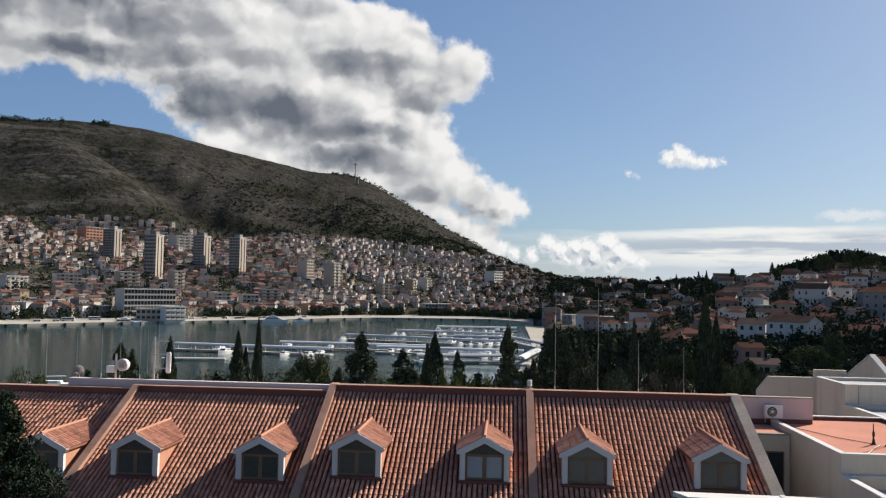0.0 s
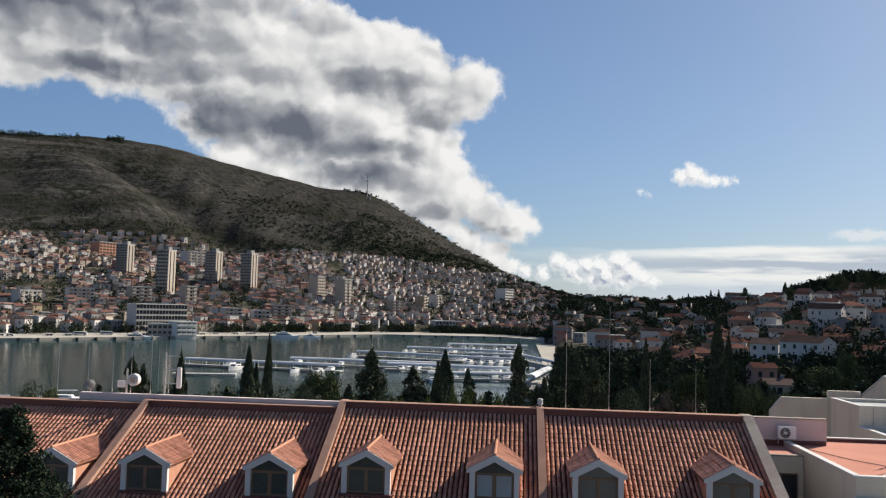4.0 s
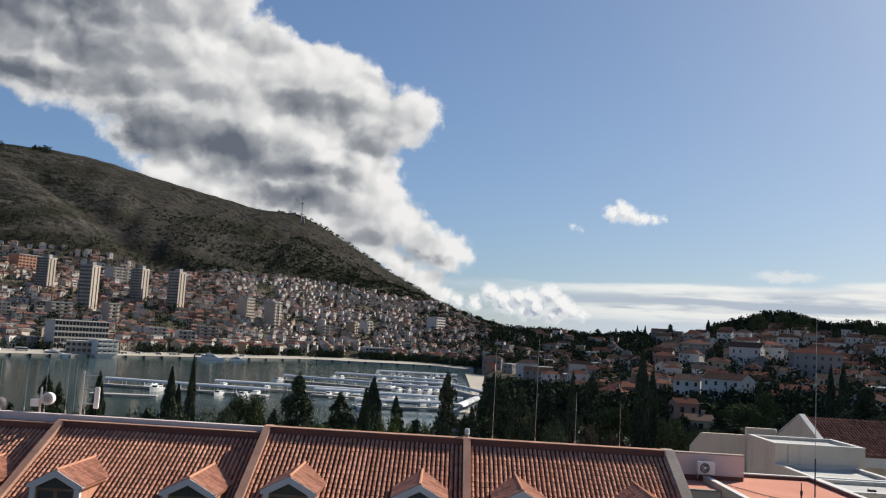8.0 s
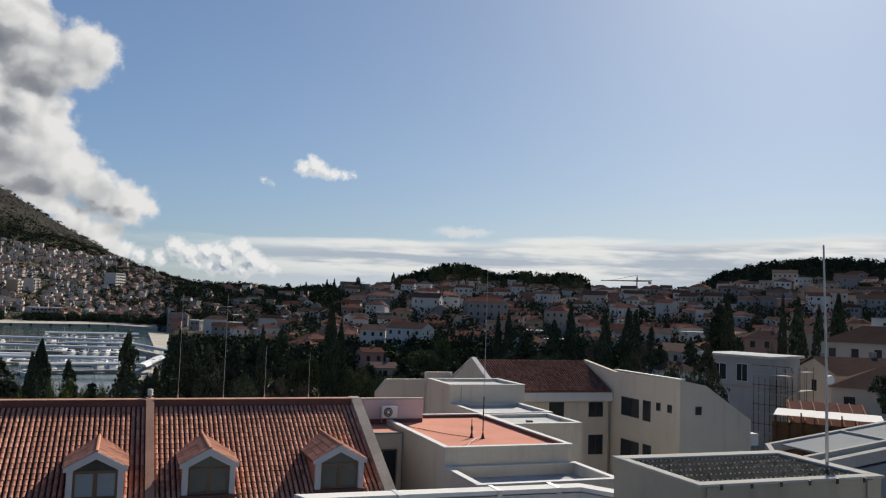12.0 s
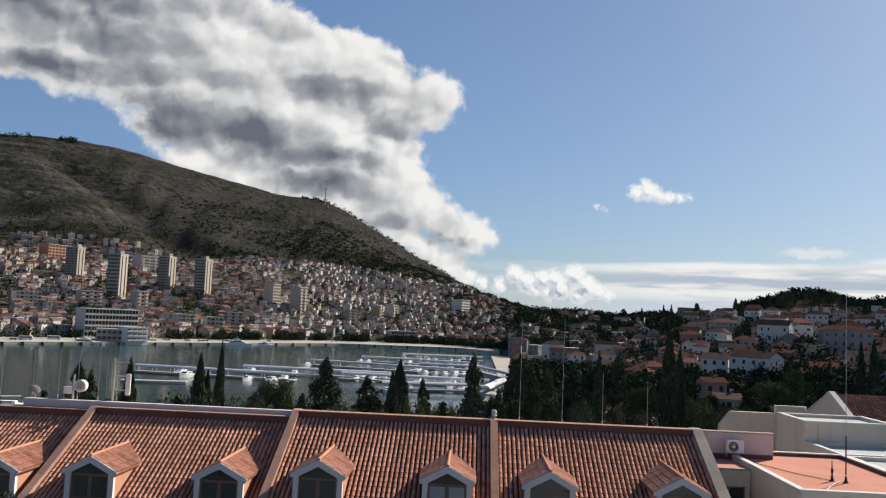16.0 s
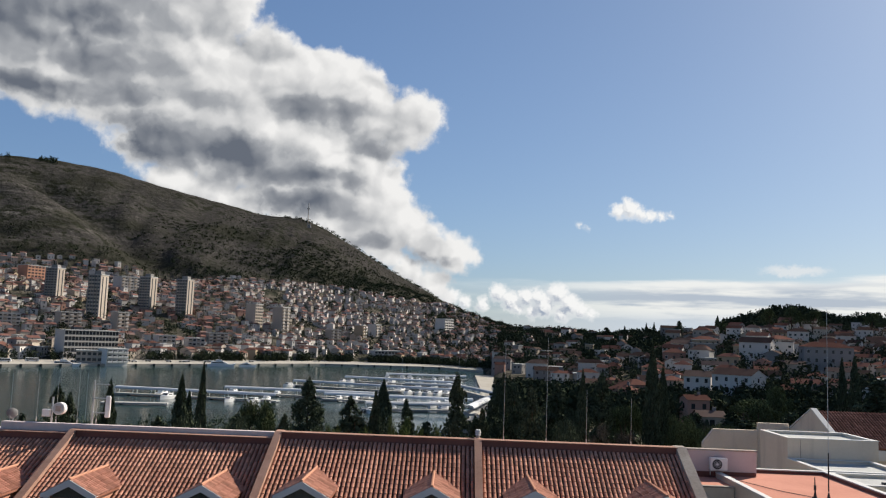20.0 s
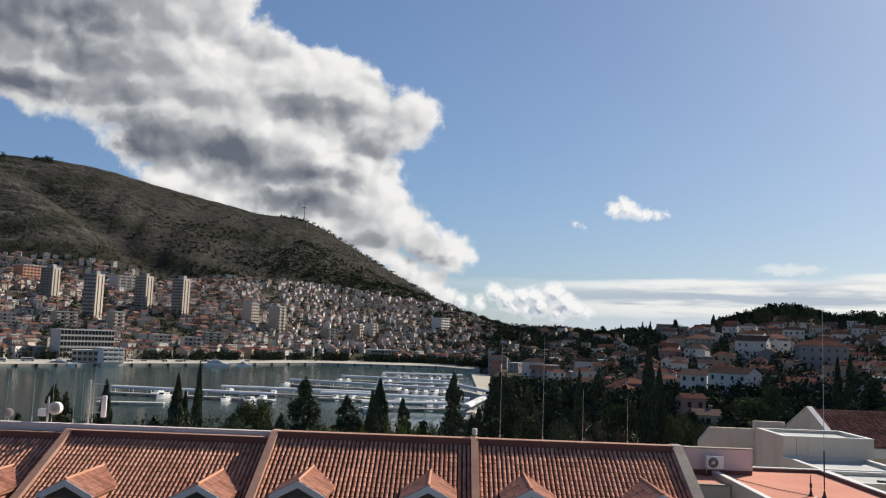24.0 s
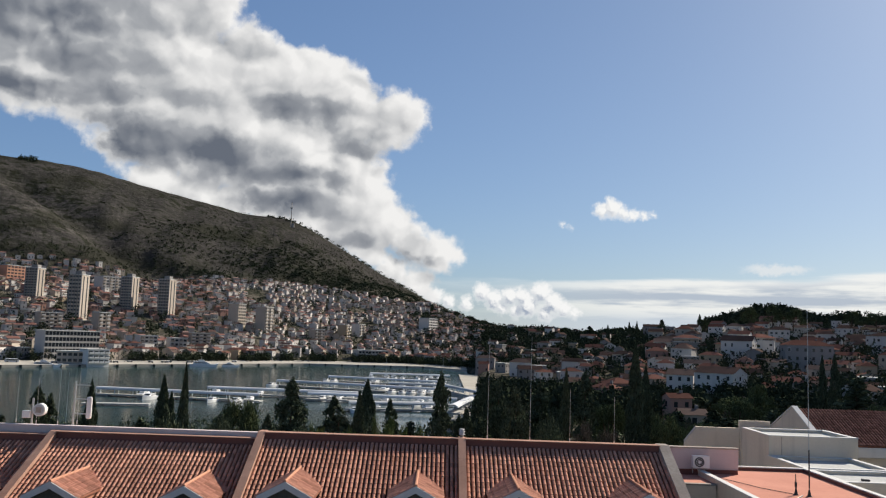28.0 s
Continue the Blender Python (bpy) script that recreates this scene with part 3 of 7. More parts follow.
def joined_tiles(places, mat, name, parent, turn=0.0, tilt=TILT, jitter=0.006):
    """Tiles as one mesh; turn: degrees about the upright axis."""
    m = Euler((tilt, 0, 0)).to_matrix()
    z = Euler((0, 0, radians(turn))).to_matrix()
    base = [z @ (m @ Vector(v)) for v in TILE_V]
    verts, faces = [], []
    for p in places:
        o = len(verts)
        dx, dz = random.uniform(-jitter, jitter), random.uniform(0, jitter)
        verts += [(v.x + p[0] + dx, v.y + p[1], v.z + p[2] + dz) for v in base]
        faces += [tuple(i + o for i in f) for f in TILE_F]
    ob = part(name, mesh_of(name, verts, faces, mat), parent=parent)
    return tagged(ob, kind="stuff")


RIBS = [-26.1, -17.8, -8.1, 1.25, 10.68]
DORMER_X = [-23.0, -19.25, -15.2, -9.9, -5.9, -0.7, 3.4, 8.6]
RIDGE_Z = {0: 19.85, 1: 20.0, 2: 20.3, 3: 20.3}
D_FRONT, D_W = 6.0, 2.0          # run in plan from the ridge to a dormer's front, and its width


def build_long_roof():
    house = thing("terracotta_roofed_building", "long building with an orange barrel-tile roof and a row of dormers", "building", pose(0, 0, 0))
    eave = 12.5
    x0, x1 = RIBS[0], RIBS[-1]
    # walls below and the roof deck, bay by bay
    part("wall", boxes((x0 + 0.05, x1 - 0.05, RIDGE_Y - eave + 0.4, RIDGE_Y + 11.0, 5.0, 20.0 - eave * PITCH)), M_CREAM, house)
    roof = part("roof", boxes((x0, x1, RIDGE_Y - 0.02, RIDGE_Y + 0.25, 16.0, 19.6)), M_UNDER, house)
    near, rest = [], []
    for b in range(4):
        a, c, zt = RIBS[b], RIBS[b + 1], RIDGE_Z[b]
        deck = prism([(RIDGE_Y + 0.2, zt - 0.12), (RIDGE_Y - eave, zt - 0.12 - eave * PITCH), (RIDGE_Y - eave, zt - 0.4 - eave * PITCH), (RIDGE_Y + 0.2, zt - 0.5)], "x", a, c)
        part("roof_deck", deck, M_UNDER, roof)
        back = prism([(RIDGE_Y + 0.2, zt - 0.12), (RIDGE_Y + 11.5, zt - 0.12 - 11.3 * PITCH), (RIDGE_Y + 11.5, zt - 0.5 - 11.3 * PITCH), (RIDGE_Y + 0.2, zt - 0.5)], "x", a, c)
        part("back_slope", back, M_TILE_REST, roof)
        dorm = [d for d in DORMER_X if a < d < c]

        def hole(x, y):
            run = RIDGE_Y - y
            return any(abs(x - d) < D_W / 2 - 0.1 and 4.6 < run < D_FRONT - 0.1 for d in dorm)
        f = tile_field(a + 0.16, c - 0.16, RIDGE_Y - 0.5, zt - 0.5 * PITCH - 0.05, eave - 0.5, hole)
        for p in f:
            (near if b == 2 and p[0] > -3.2 and RIDGE_Y - p[1] < 4.2 else rest).append(p)
    near = near[:290] if len(near) > 290 else near
    keep = set(near)
    for p in near:
        part("tile", ME_TILE, parent=roof, at=pose(*p, math.degrees(TILT), 0, random.uniform(-0.8, 0.8)))
    field = [p for p in rest]
    # tiles of the picked stretch that were not set singly
    a, c, zt = RIBS[2], RIBS[3], RIDGE_Z[2]
    dorm = [d for d in DORMER_X if a < d < c]
    extra = tile_field(a + 0.16, c - 0.16, RIDGE_Y - 0.5, zt - 0.5 * PITCH - 0.05, eave - 0.5,
                       lambda x, y: any(abs(x - d) < D_W / 2 - 0.1 and 4.6 < RIDGE_Y - y < D_FRONT - 0.1 for d in dorm))
    have = set(field) | keep
    field += [p for p in extra if p not in have]
    joined_tiles(field, M_TILE_REST, "tiling", roof)
    # ridge upstand: a dark red metal-clad kerb, with a pale wall behind it over the two lower bays
    for b in range(4):
        a, c, zt = RIBS[b], RIBS[b + 1], RIDGE_Z[b]
        part("ridge_kerb", boxes((a + 0.16, c - 0.16, RIDGE_Y - 0.42, RIDGE_Y + 0.05, zt - 0.34, zt + 0.02), bevel=0.015), M_MAROON, roof)
        part("ridge_flashing", boxes((a + 0.16, c - 0.16, RIDGE_Y - 0.46, RIDGE_Y + 0.1, zt + 0.024, zt + 0.06), bevel=0.01), M_RIB, roof)
    part("ridge_wall", boxes((-21.5, -8.3, RIDGE_Y + 0.12, RIDGE_Y + 0.5, 19.3, 20.26), bevel=0.02), M_PINK, house, "pale rendered wall behind the ridge")
    # firewall ribs between the bays
    for i, x in enumerate(RIBS):
        zt = max(RIDGE_Z[min(i, 3)], RIDGE_Z[max(i - 1, 0)])
        w = 0.17 if i < 4 else 0.24
        mat = M_RIB if i < 4 else M_CONC
        rib = prism([(RIDGE_Y + 0.3, zt + 0.07), (RIDGE_Y - 0.35, zt + 0.07), (RIDGE_Y - eave, zt + 0.22 - eave * PITCH), (RIDGE_Y - eave, zt - 0.5 - eave * PITCH), (RIDGE_Y + 0.3, zt - 0.6)], "x", x - w, x + w)
        part("firewall_coping", rib, mat, roof, "weathered rendered coping between two bays of the roof")
    return house


def build_dormer():
    """A gabled dormer with a white surround, set at its front's middle, sill height 0 at the roof's surface."""
    d = thing("dormer", "small gabled dormer with white surround and tiled roof", "dormer", group="dormers of the tiled roof")
    w, hw, hp, ridge = D_W / 2, 1.22, 0.62, 1.84
    depth = 3.55
    # cheeks follow the slope
    for s in (-1, 1):
        ck = prism([(0.06, 0.0), (0.06, hw), (hw / PITCH, hw), (0.5, 0.10)], "x", s * (w - 0.06) - 0.05, s * (w - 0.06) + 0.05)
        part("cheek", ck, M_TERRA, d, "orange rendered cheek wall")
    # white surround: posts and raking boards
    for s in (-1, 1):
        part("surround_post", boxes((s * (w - 0.11) - 0.11, s * (w - 0.11) + 0.11, -0.10, 0.12, 0.05, hw - 0.02), bevel=0.012), M_WHITE, d)
        rk = prism([(s * (w + 0.12), hw - 0.10), (s * (w + 0.12), hw + 0.04), (0, ridge + 0.02), (0, ridge - 0.26), (s * (w - 0.2), hw - 0.06)], "y", -0.13, 0.10)
        part("raking_board", rk, M_WHITE, d)
    part("sill", boxes((-w - 0.06, w + 0.06, -0.22, 0.1, -0.02, 0.10), bevel=0.015), M_MAROON, d, "dark red sill")
    part("apron", boxes((-w - 0.04, w + 0.04, -0.16, 0.05, -0.24, -0.03)), M_MAROON, d, "dark red metal apron")
    # window: brown frame, two casements and a gable light
    iw = w - 0.22
    fr = boxes((-iw, iw, 0.02, 0.09, 0.10, 0.19), (-iw, -iw + 0.09, 0.02, 0.09, 0.19, hw + 0.02), (iw - 0.09, iw, 0.02, 0.09, 0.19, hw + 0.02),
               (-iw + 0.09, iw - 0.09, 0.02, 0.09, hw - 0.20, hw - 0.10), (-0.08, 0.08, 0.015, 0.085, 0.19, hw - 0.20))
    win = part("window", fr, M_WOODFRAME, d, "brown timber window frame")
    for s in (-1, 1):
        a, b = sorted((s * 0.08, s * (iw - 0.09)))
        part("pane", boxes((a, b, 0.045, 0.06, 0.19, hw - 0.20)), M_DORMERGLASS, win)
    part("gable_pane", prism([(-iw + 0.09, hw - 0.10), (iw - 0.09, hw - 0.10), (iw - 0.14, hw + 0.08), (0, ridge - 0.26), (-iw + 0.14, hw + 0.08)], "y", 0.045, 0.06), M_DORMERGLASS, win)
    # black board added behind the panes in place of the dark room
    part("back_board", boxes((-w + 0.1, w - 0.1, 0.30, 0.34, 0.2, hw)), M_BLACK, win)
    # roof: two slopes of tiles and a ridge
    rise, half = ridge - hw, w + 0.14
    roof = part("roof", prism([(-half, hw - 0.02), (0, ridge), (half, hw - 0.02), (half, hw - 0.08), (0, ridge - 0.08), (-half, hw - 0.08)], "y", -0.10, depth - 0.02), M_UNDER, d)
    tilt = math.atan2(rise, half)
    n_rows, n_cols = 4, 17
    for s in (-1, 1):
        pl = []
        for c in range(n_cols):
            for r in range(n_rows):
                k = r * TILE_L * 0.88 * math.cos(tilt)
                y = -0.02 + c * TILE_W
                z = ridge - k * math.tan(tilt)
                if y > z / PITCH + 0.1:
                    continue
                pl.append((s * k, y, z - 0.02))
        joined_tiles(pl, M_TILE_REST, "roof_slope", roof, turn=90 if s > 0 else -90, tilt=tilt)
    part("ridge_tile", tube([(0, y, ridge + 0.03) for y in np.linspace(-0.12, ridge / PITCH + 0.05, 9)], 0.065, 7), M_TERRA, roof)
    return d


def build_dormers():
    first = build_dormer()
    spots = []
    for x in DORMER_X:
        b = max(i for i in range(4) if RIBS[i] < x)
        spots.append(pose(x, RIDGE_Y - D_FRONT, RIDGE_Z[b] - D_FRONT * PITCH - 0.05))
    first.matrix_basis = spots[0]
    for k, m in enumerate(spots[1:], 1):
        d = copy_thing(first, m)
        if k != 5:
            continue
        # drawn blinds behind the casements of one dormer
        d["label"] = "small gabled dormer with white surround and drawn pale blinds"
        for ob in d.children_recursive:
            if ob.name.startswith("pane"):
                mine = ob.data.copy()
                mine.materials[0] = M_CURTAIN
                ob.data = mine


build_long_roof()
build_dormers()

M_SLATE = material("blue_grey_sheet_wall", (0.26, 0.28, 0.295), 0.85, 0.4, 1.5, (0.19, 0.205, 0.215), 0.15, 30, stains=0.3)
# ================= flat-roofed wing and the cream houses beside it =================


def flat_roof_block(name, label, x0, x1, y0, y1, z_top, wall, roof_mat, coping=M_WHITE, parapet=0.16, base=4.0, category="building"):
    """A block with a sunk flat roof, parapets and copings."""
    b = thing(name, label, category)
    part("wall", boxes((x0, x1, y0, y1, base, z_top - parapet - 0.02)), wall, b)
    part("roof", boxes((x0 + 0.24, x1 - 0.24, y0 + 0.24, y1 - 0.24, z_top - parapet - 0.016, z_top - parapet + 0.01)), roof_mat, b)
    for nm, d in (("front", (x0, x1, y0, y0 + 0.24)), ("back", (x0, x1, y1 - 0.24, y1)), ("left", (x0, x0 + 0.24, y0 + 0.24, y1 - 0.24)), ("right", (x1 - 0.24, x1, y0 + 0.24, y1 - 0.24))):
        part("parapet", boxes((*d, z_top - parapet - 0.018, z_top)), wall, b)
        e = 0.03
        dd = (d[0] - e, d[1] + e, d[2] - e, d[3] + e) if nm in ("front", "back") else (d[0] - e, d[1] + e, d[2] + e + 0.002, d[3] - e - 0.002)
        part("coping", boxes((*dd, z_top + 0.002, z_top + 0.05), bevel=0.01), coping, b)
    return b


def window_in(parent, x, y, z, w, h, face, frame_mat=M_BLACK, pane_mat=M_GLASS, bars=1, sill=False):
    """A window on a wall. x, y, z: the middle of its foot on the wall's plane; face: 'y' looks towards -y, 'x' looks towards -x, 'X' towards +x."""
    m = pose(x, y, z, 0, 0, {"y": 0, "x": -90, "X": 90}[face])
    t = 0.06
    parts = [(-w / 2, -w / 2 + t, -0.03, 0.05, 0, h), (w / 2 - t, w / 2, -0.03, 0.05, 0, h), (-w / 2 + t, w / 2 - t, -0.03, 0.05, 0, t), (-w / 2 + t, w / 2 - t, -0.03, 0.05, h - t, h)]
    for i in range(bars):
        cx = -w / 2 + w * (i + 1) / (bars + 1)
        parts.append((cx - t / 2, cx + t / 2, -0.03, 0.05, t, h - t))
    win = part("window", boxes(*parts), frame_mat, parent, at=m)
    part("pane", boxes((-w / 2 + t, w / 2 - t, -0.012, 0.02, t, h - t)), pane_mat, win)
    if sill:
        part("sill", boxes((-w / 2 - 0.08, w / 2 + 0.08, -0.12, 0.03, -0.07, -0.005)), M_WHITE, win)
    return win


def build_wing():
    # red-coated roof terrace
    terrace = flat_roof_block("flat_roofed_annex", "cream annex with a red-coated flat roof and pale coping", 13.3, 19.6, 34.2, 44.8, 18.8, M_CREAM, M_REDROOF)
    part("inner_upstand", boxes((19.30, 19.355, 34.5, 44.5, 18.66, 18.79), (15.4, 19.3, 44.5, 44.555, 18.66, 18.79)), M_MAROON, terrace)
    part("conduit", tube([(13.8, 35.2, 18.68), (14.6, 35.0, 18.68), (15.6, 36.6, 18.68), (16.2, 37.4, 18.68)], 0.02, 5), M_BLACK, terrace)
    part("roof_drain", boxes((21.4, 21.75, 42.4, 42.7, 18.6, 18.72), bevel=0.03), M_BLACK, terrace)
    part("conduit", tube([(14.0, 41.5, 18.68), (15.0, 39.0, 18.68), (16.0, 37.6, 18.68)], 0.015, 5), M_BLACK, terrace)
    # pink wall with the outdoor unit
    pw = thing("pink_wall", "pale pink rendered wall with a thin coping beside the red roof", "wall")
    part("wall", boxes((10.95, 15.36, 43.0, 43.3, 18.3, 19.88)), M_PINK, pw)
    part("coping", boxes((10.92, 15.4, 42.95, 43.35, 19.884, 19.95), bevel=0.01), M_CONC, pw)
    part("skirting", boxes((11.0, 15.32, 42.94, 42.997, 18.3, 18.86)), M_MAROON, pw, "dark red waterproof skirting")
    # narrow link between the tiled roof and the annex, with a tall dark window
    link = thing("glazed_link", "cream link wall with a tall dark window", "building")
    part("wall", boxes((10.95, 13.26, 40.0, 42.9, 4.0, 18.55)), M_CREAM, link)
    part("coping", boxes((10.95, 13.26, 39.95, 40.25, 18.552, 18.62), bevel=0.01), M_CONC, link)
    part("roof", boxes((10.95, 13.26, 40.26, 42.93, 18.552, 18.58)), M_REDROOF, link)
    window_in(link, 12.25, 39.99, 15.4, 1.5, 2.4, "y", M_WOODFRAME)
    # lower pale roof in front of the annex
    low = flat_roof_block("low_terrace", "low pale flat roof in front of the annex", 13.25, 19.75, 30.4, 34.16, 18.0, M_CREAM, M_MEMBRANE, parapet=0.45)
    # pale roof behind, with the stair house on it
    flat_roof_block("pale_flat_roof_block", "cream block with a pale membrane roof", 19.5, 24.3, 44.85, 49.66, 18.8, M_CREAM, M_MEMBRANE)
    blk = flat_roof_block("side_block", "cream block with a pale membrane roof", 19.66, 24.0, 40.9, 44.8, 18.75, M_CREAM, M_MEMBRANE)
    for z in (15.6, 12.4):
        window_in(blk, 22.6, 40.89, z, 1.1, 1.4, "y")
    stair = flat_roof_block("roof_stair_house", "cream stair house with pale coping on the flat roof", 19.55, 24.8, 49.7, 54.0, 19.95, M_CREAM, M_MEMBRANE, base=12.0)
    part("conduit", tube([(20.3, 49.67, 18.8), (20.3, 49.67, 19.9)], 0.02, 6), M_CONC, stair)


def tiled_slope(parent, corners, mat=M_TILE_DARK, name="roof_slope"):
    """A tiled slope between an upper edge (a, b) and a lower edge (c, d); tiles run down it in one mesh."""
    a, b, c, d = [Vector(p) for p in corners]
    bm = bmesh.new()
    vs = [bm.verts.new(p) for p in (a, b, d, c)]
    f = bm.faces.new(vs)
    bm.normal_update()
    if f.normal.z < 0:
        f.normal_flip()
    bmesh.ops.solidify(bm, geom=bm.faces[:], thickness=0.1)
    deck = part(name, bm, M_UNDER, parent)
    down = ((c + d) / 2 - (a + b) / 2).normalized()
    side = (b - a).normalized()
    nrm = side.cross(down)
    if nrm.z < 0:
        nrm = -nrm
    basis = Matrix((nrm.cross(-down), -down, nrm)).transposed()
    cols = max(1, int((b - a).length / TILE_W))
    verts, faces = [], []
    for i in range(cols):
        u = (i + 0.5) / cols
        top, bot = a.lerp(b, u), c.lerp(d, u)
        rows = max(1, int((bot - top).length / TILE_L))
        for r in range(rows):
            p = top.lerp(bot, r / rows) + nrm * 0.01
            o = len(verts)
            verts += [tuple(p + basis @ Vector(v)) for v in TILE_V]
            faces += [tuple(k + o for k in f2) for f2 in TILE_F]
    tagged(part("tiling", mesh_of("tiling", verts, faces, mat), parent=deck), kind="stuff")
    return deck


def build_cream_houses():
    h = thing("cream_house", "cream rendered house with a brown tiled roof and white gable edges", "house")
    part("wall", boxes((24.75, 34.1, 54.1, 61.9, 3.0, 18.75)), M_CREAM, h)
    part("cornice", boxes((24.6, 34.1, 53.72, 54.09, 18.36, 19.0), bevel=0.03), M_WHITE, h)
    tiled_slope(h, [(24.9, 58, 21.0), (34.0, 58, 21.0), (24.9, 53.8, 19.1), (34.0, 53.8, 19.1)])
    tiled_slope(h, [(34.0, 58, 21.0), (24.9, 58, 21.0), (34.0, 62.2, 19.1), (24.9, 62.2, 19.1)])
    part("gable_wall", prism([(53.7, 3), (53.7, 19.15), (58, 21.12), (62.3, 19.15), (62.3, 3)], "x", 24.45, 24.72), M_CREAM, h)
    for s in (-1, 1):
        part("gable_coping", prism([(58 + s * 4.4, 19.16), (58 + s * 4.4, 19.24), (58, 21.21), (58, 21.13)], "x", 24.40, 24.78), M_WHITE, h)
    for x, z, hh in ((29.6, 17.2, 1.08), (32.87, 17.2, 1.08), (29.6, 14.46, 1.43), (32.9, 14.46, 1.43), (26.4, 17.2, 1.08)):
        window_in(h, x, 54.09, z, 1.2, hh, "y")
    part("downpipe", tube([(33.95, 54.0, 3.0), (33.95, 54.0, 18.3)], 0.06, 8), M_CONC, h)
    # stepped walls to the side
    st = thing("stepped_wall", "cream stepped parapet wall of a low house", "wall")
    part("wall", boxes((22.2, 24.42, 61.8, 62.1, 3, 19.75)), M_CREAM, st)
    part("wall", prism([(18.2, 3), (18.2, 18.2), (19.0, 19.2), (22.17, 19.2), (22.17, 3)], "y", 61.8, 62.1), M_CREAM, st)
    # wing that comes forward
    w = thing("cream_wing", "cream rendered wing with a sloping parapet and dark windows", "house")
    part("side_wall", prism([(45.8, 3), (45.8, 20.66), (53.7, 20.54), (58.2, 21.1), (58.2, 3)], "x", 34.15, 34.45), M_CREAM, w)
    part("front_wall", prism([(34.46, 3), (34.46, 20.6), (36.2, 20.3), (39.9, 18.0), (39.9, 3)], "y", 45.8, 46.1), M_CREAM, w)
    part("back_wall", boxes((34.46, 39.9, 57.9, 58.2, 3, 18.0)), M_CREAM, w)
    part("coping", boxes((34.08, 34.5, 45.75, 53.7, 20.67, 20.73)), M_WHITE, w)
    part("outer_wall", boxes((39.6, 39.9, 46.12, 57.88, 3, 17.85)), M_CREAM, w)
    tiled_slope(w, [(34.5, 57.8, 20.5), (34.5, 46.15, 20.45), (40.3, 57.8, 17.9), (40.3, 46.15, 17.9)], M_TILE_REST)
    for y, z, ww, hh in ((51.55, 17.55, 2.2, 1.31), (49.5, 17.5, 0.9, 1.4), (51.5, 14.55, 2.25, 1.31), (49.4, 14.55, 0.95, 1.35)):
        window_in(w, 34.14, y, z, ww, hh, "x")
    for y, z in ((48.15, 18.38), (46.9, 18.4), (46.9, 15.1)):
        window_in(w, 34.14, y, z, 0.46, 0.54, "x", bars=0)
    window_in(w, 35.6, 45.79, 18.4, 0.47, 0.55, "y", bars=0)
    part("balcony_box", boxes((39.95, 41.0, 46.3, 48.0, 16.2, 17.0)), M_WHITE, w)


build_wing()
build_cream_houses()

# ---- roof in the foreground
M_SLAT = material("dark_steel_slat", (0.075, 0.072, 0.062), 0.8, 0.3, 4.0, spec=0.05)
M_HOUSING = material("beige_sheet_metal", (0.36, 0.32, 0.255), 0.7, 0.35, 1.5, (0.28, 0.25, 0.20), 0.1, 30, stains=0.35)
M_RAIL = material("dull_white_aluminium", (0.40, 0.39, 0.365), 0.8, 0.4, 2.0, (0.30, 0.29, 0.27), 0.1, 40, stains=0.3)
M_SHEET = material("grey_roof_sheet", (0.27, 0.28, 0.285), 0.85, 0.3, 1.0, (0.24, 0.25, 0.26), 0.1, 20, stains=0.2)



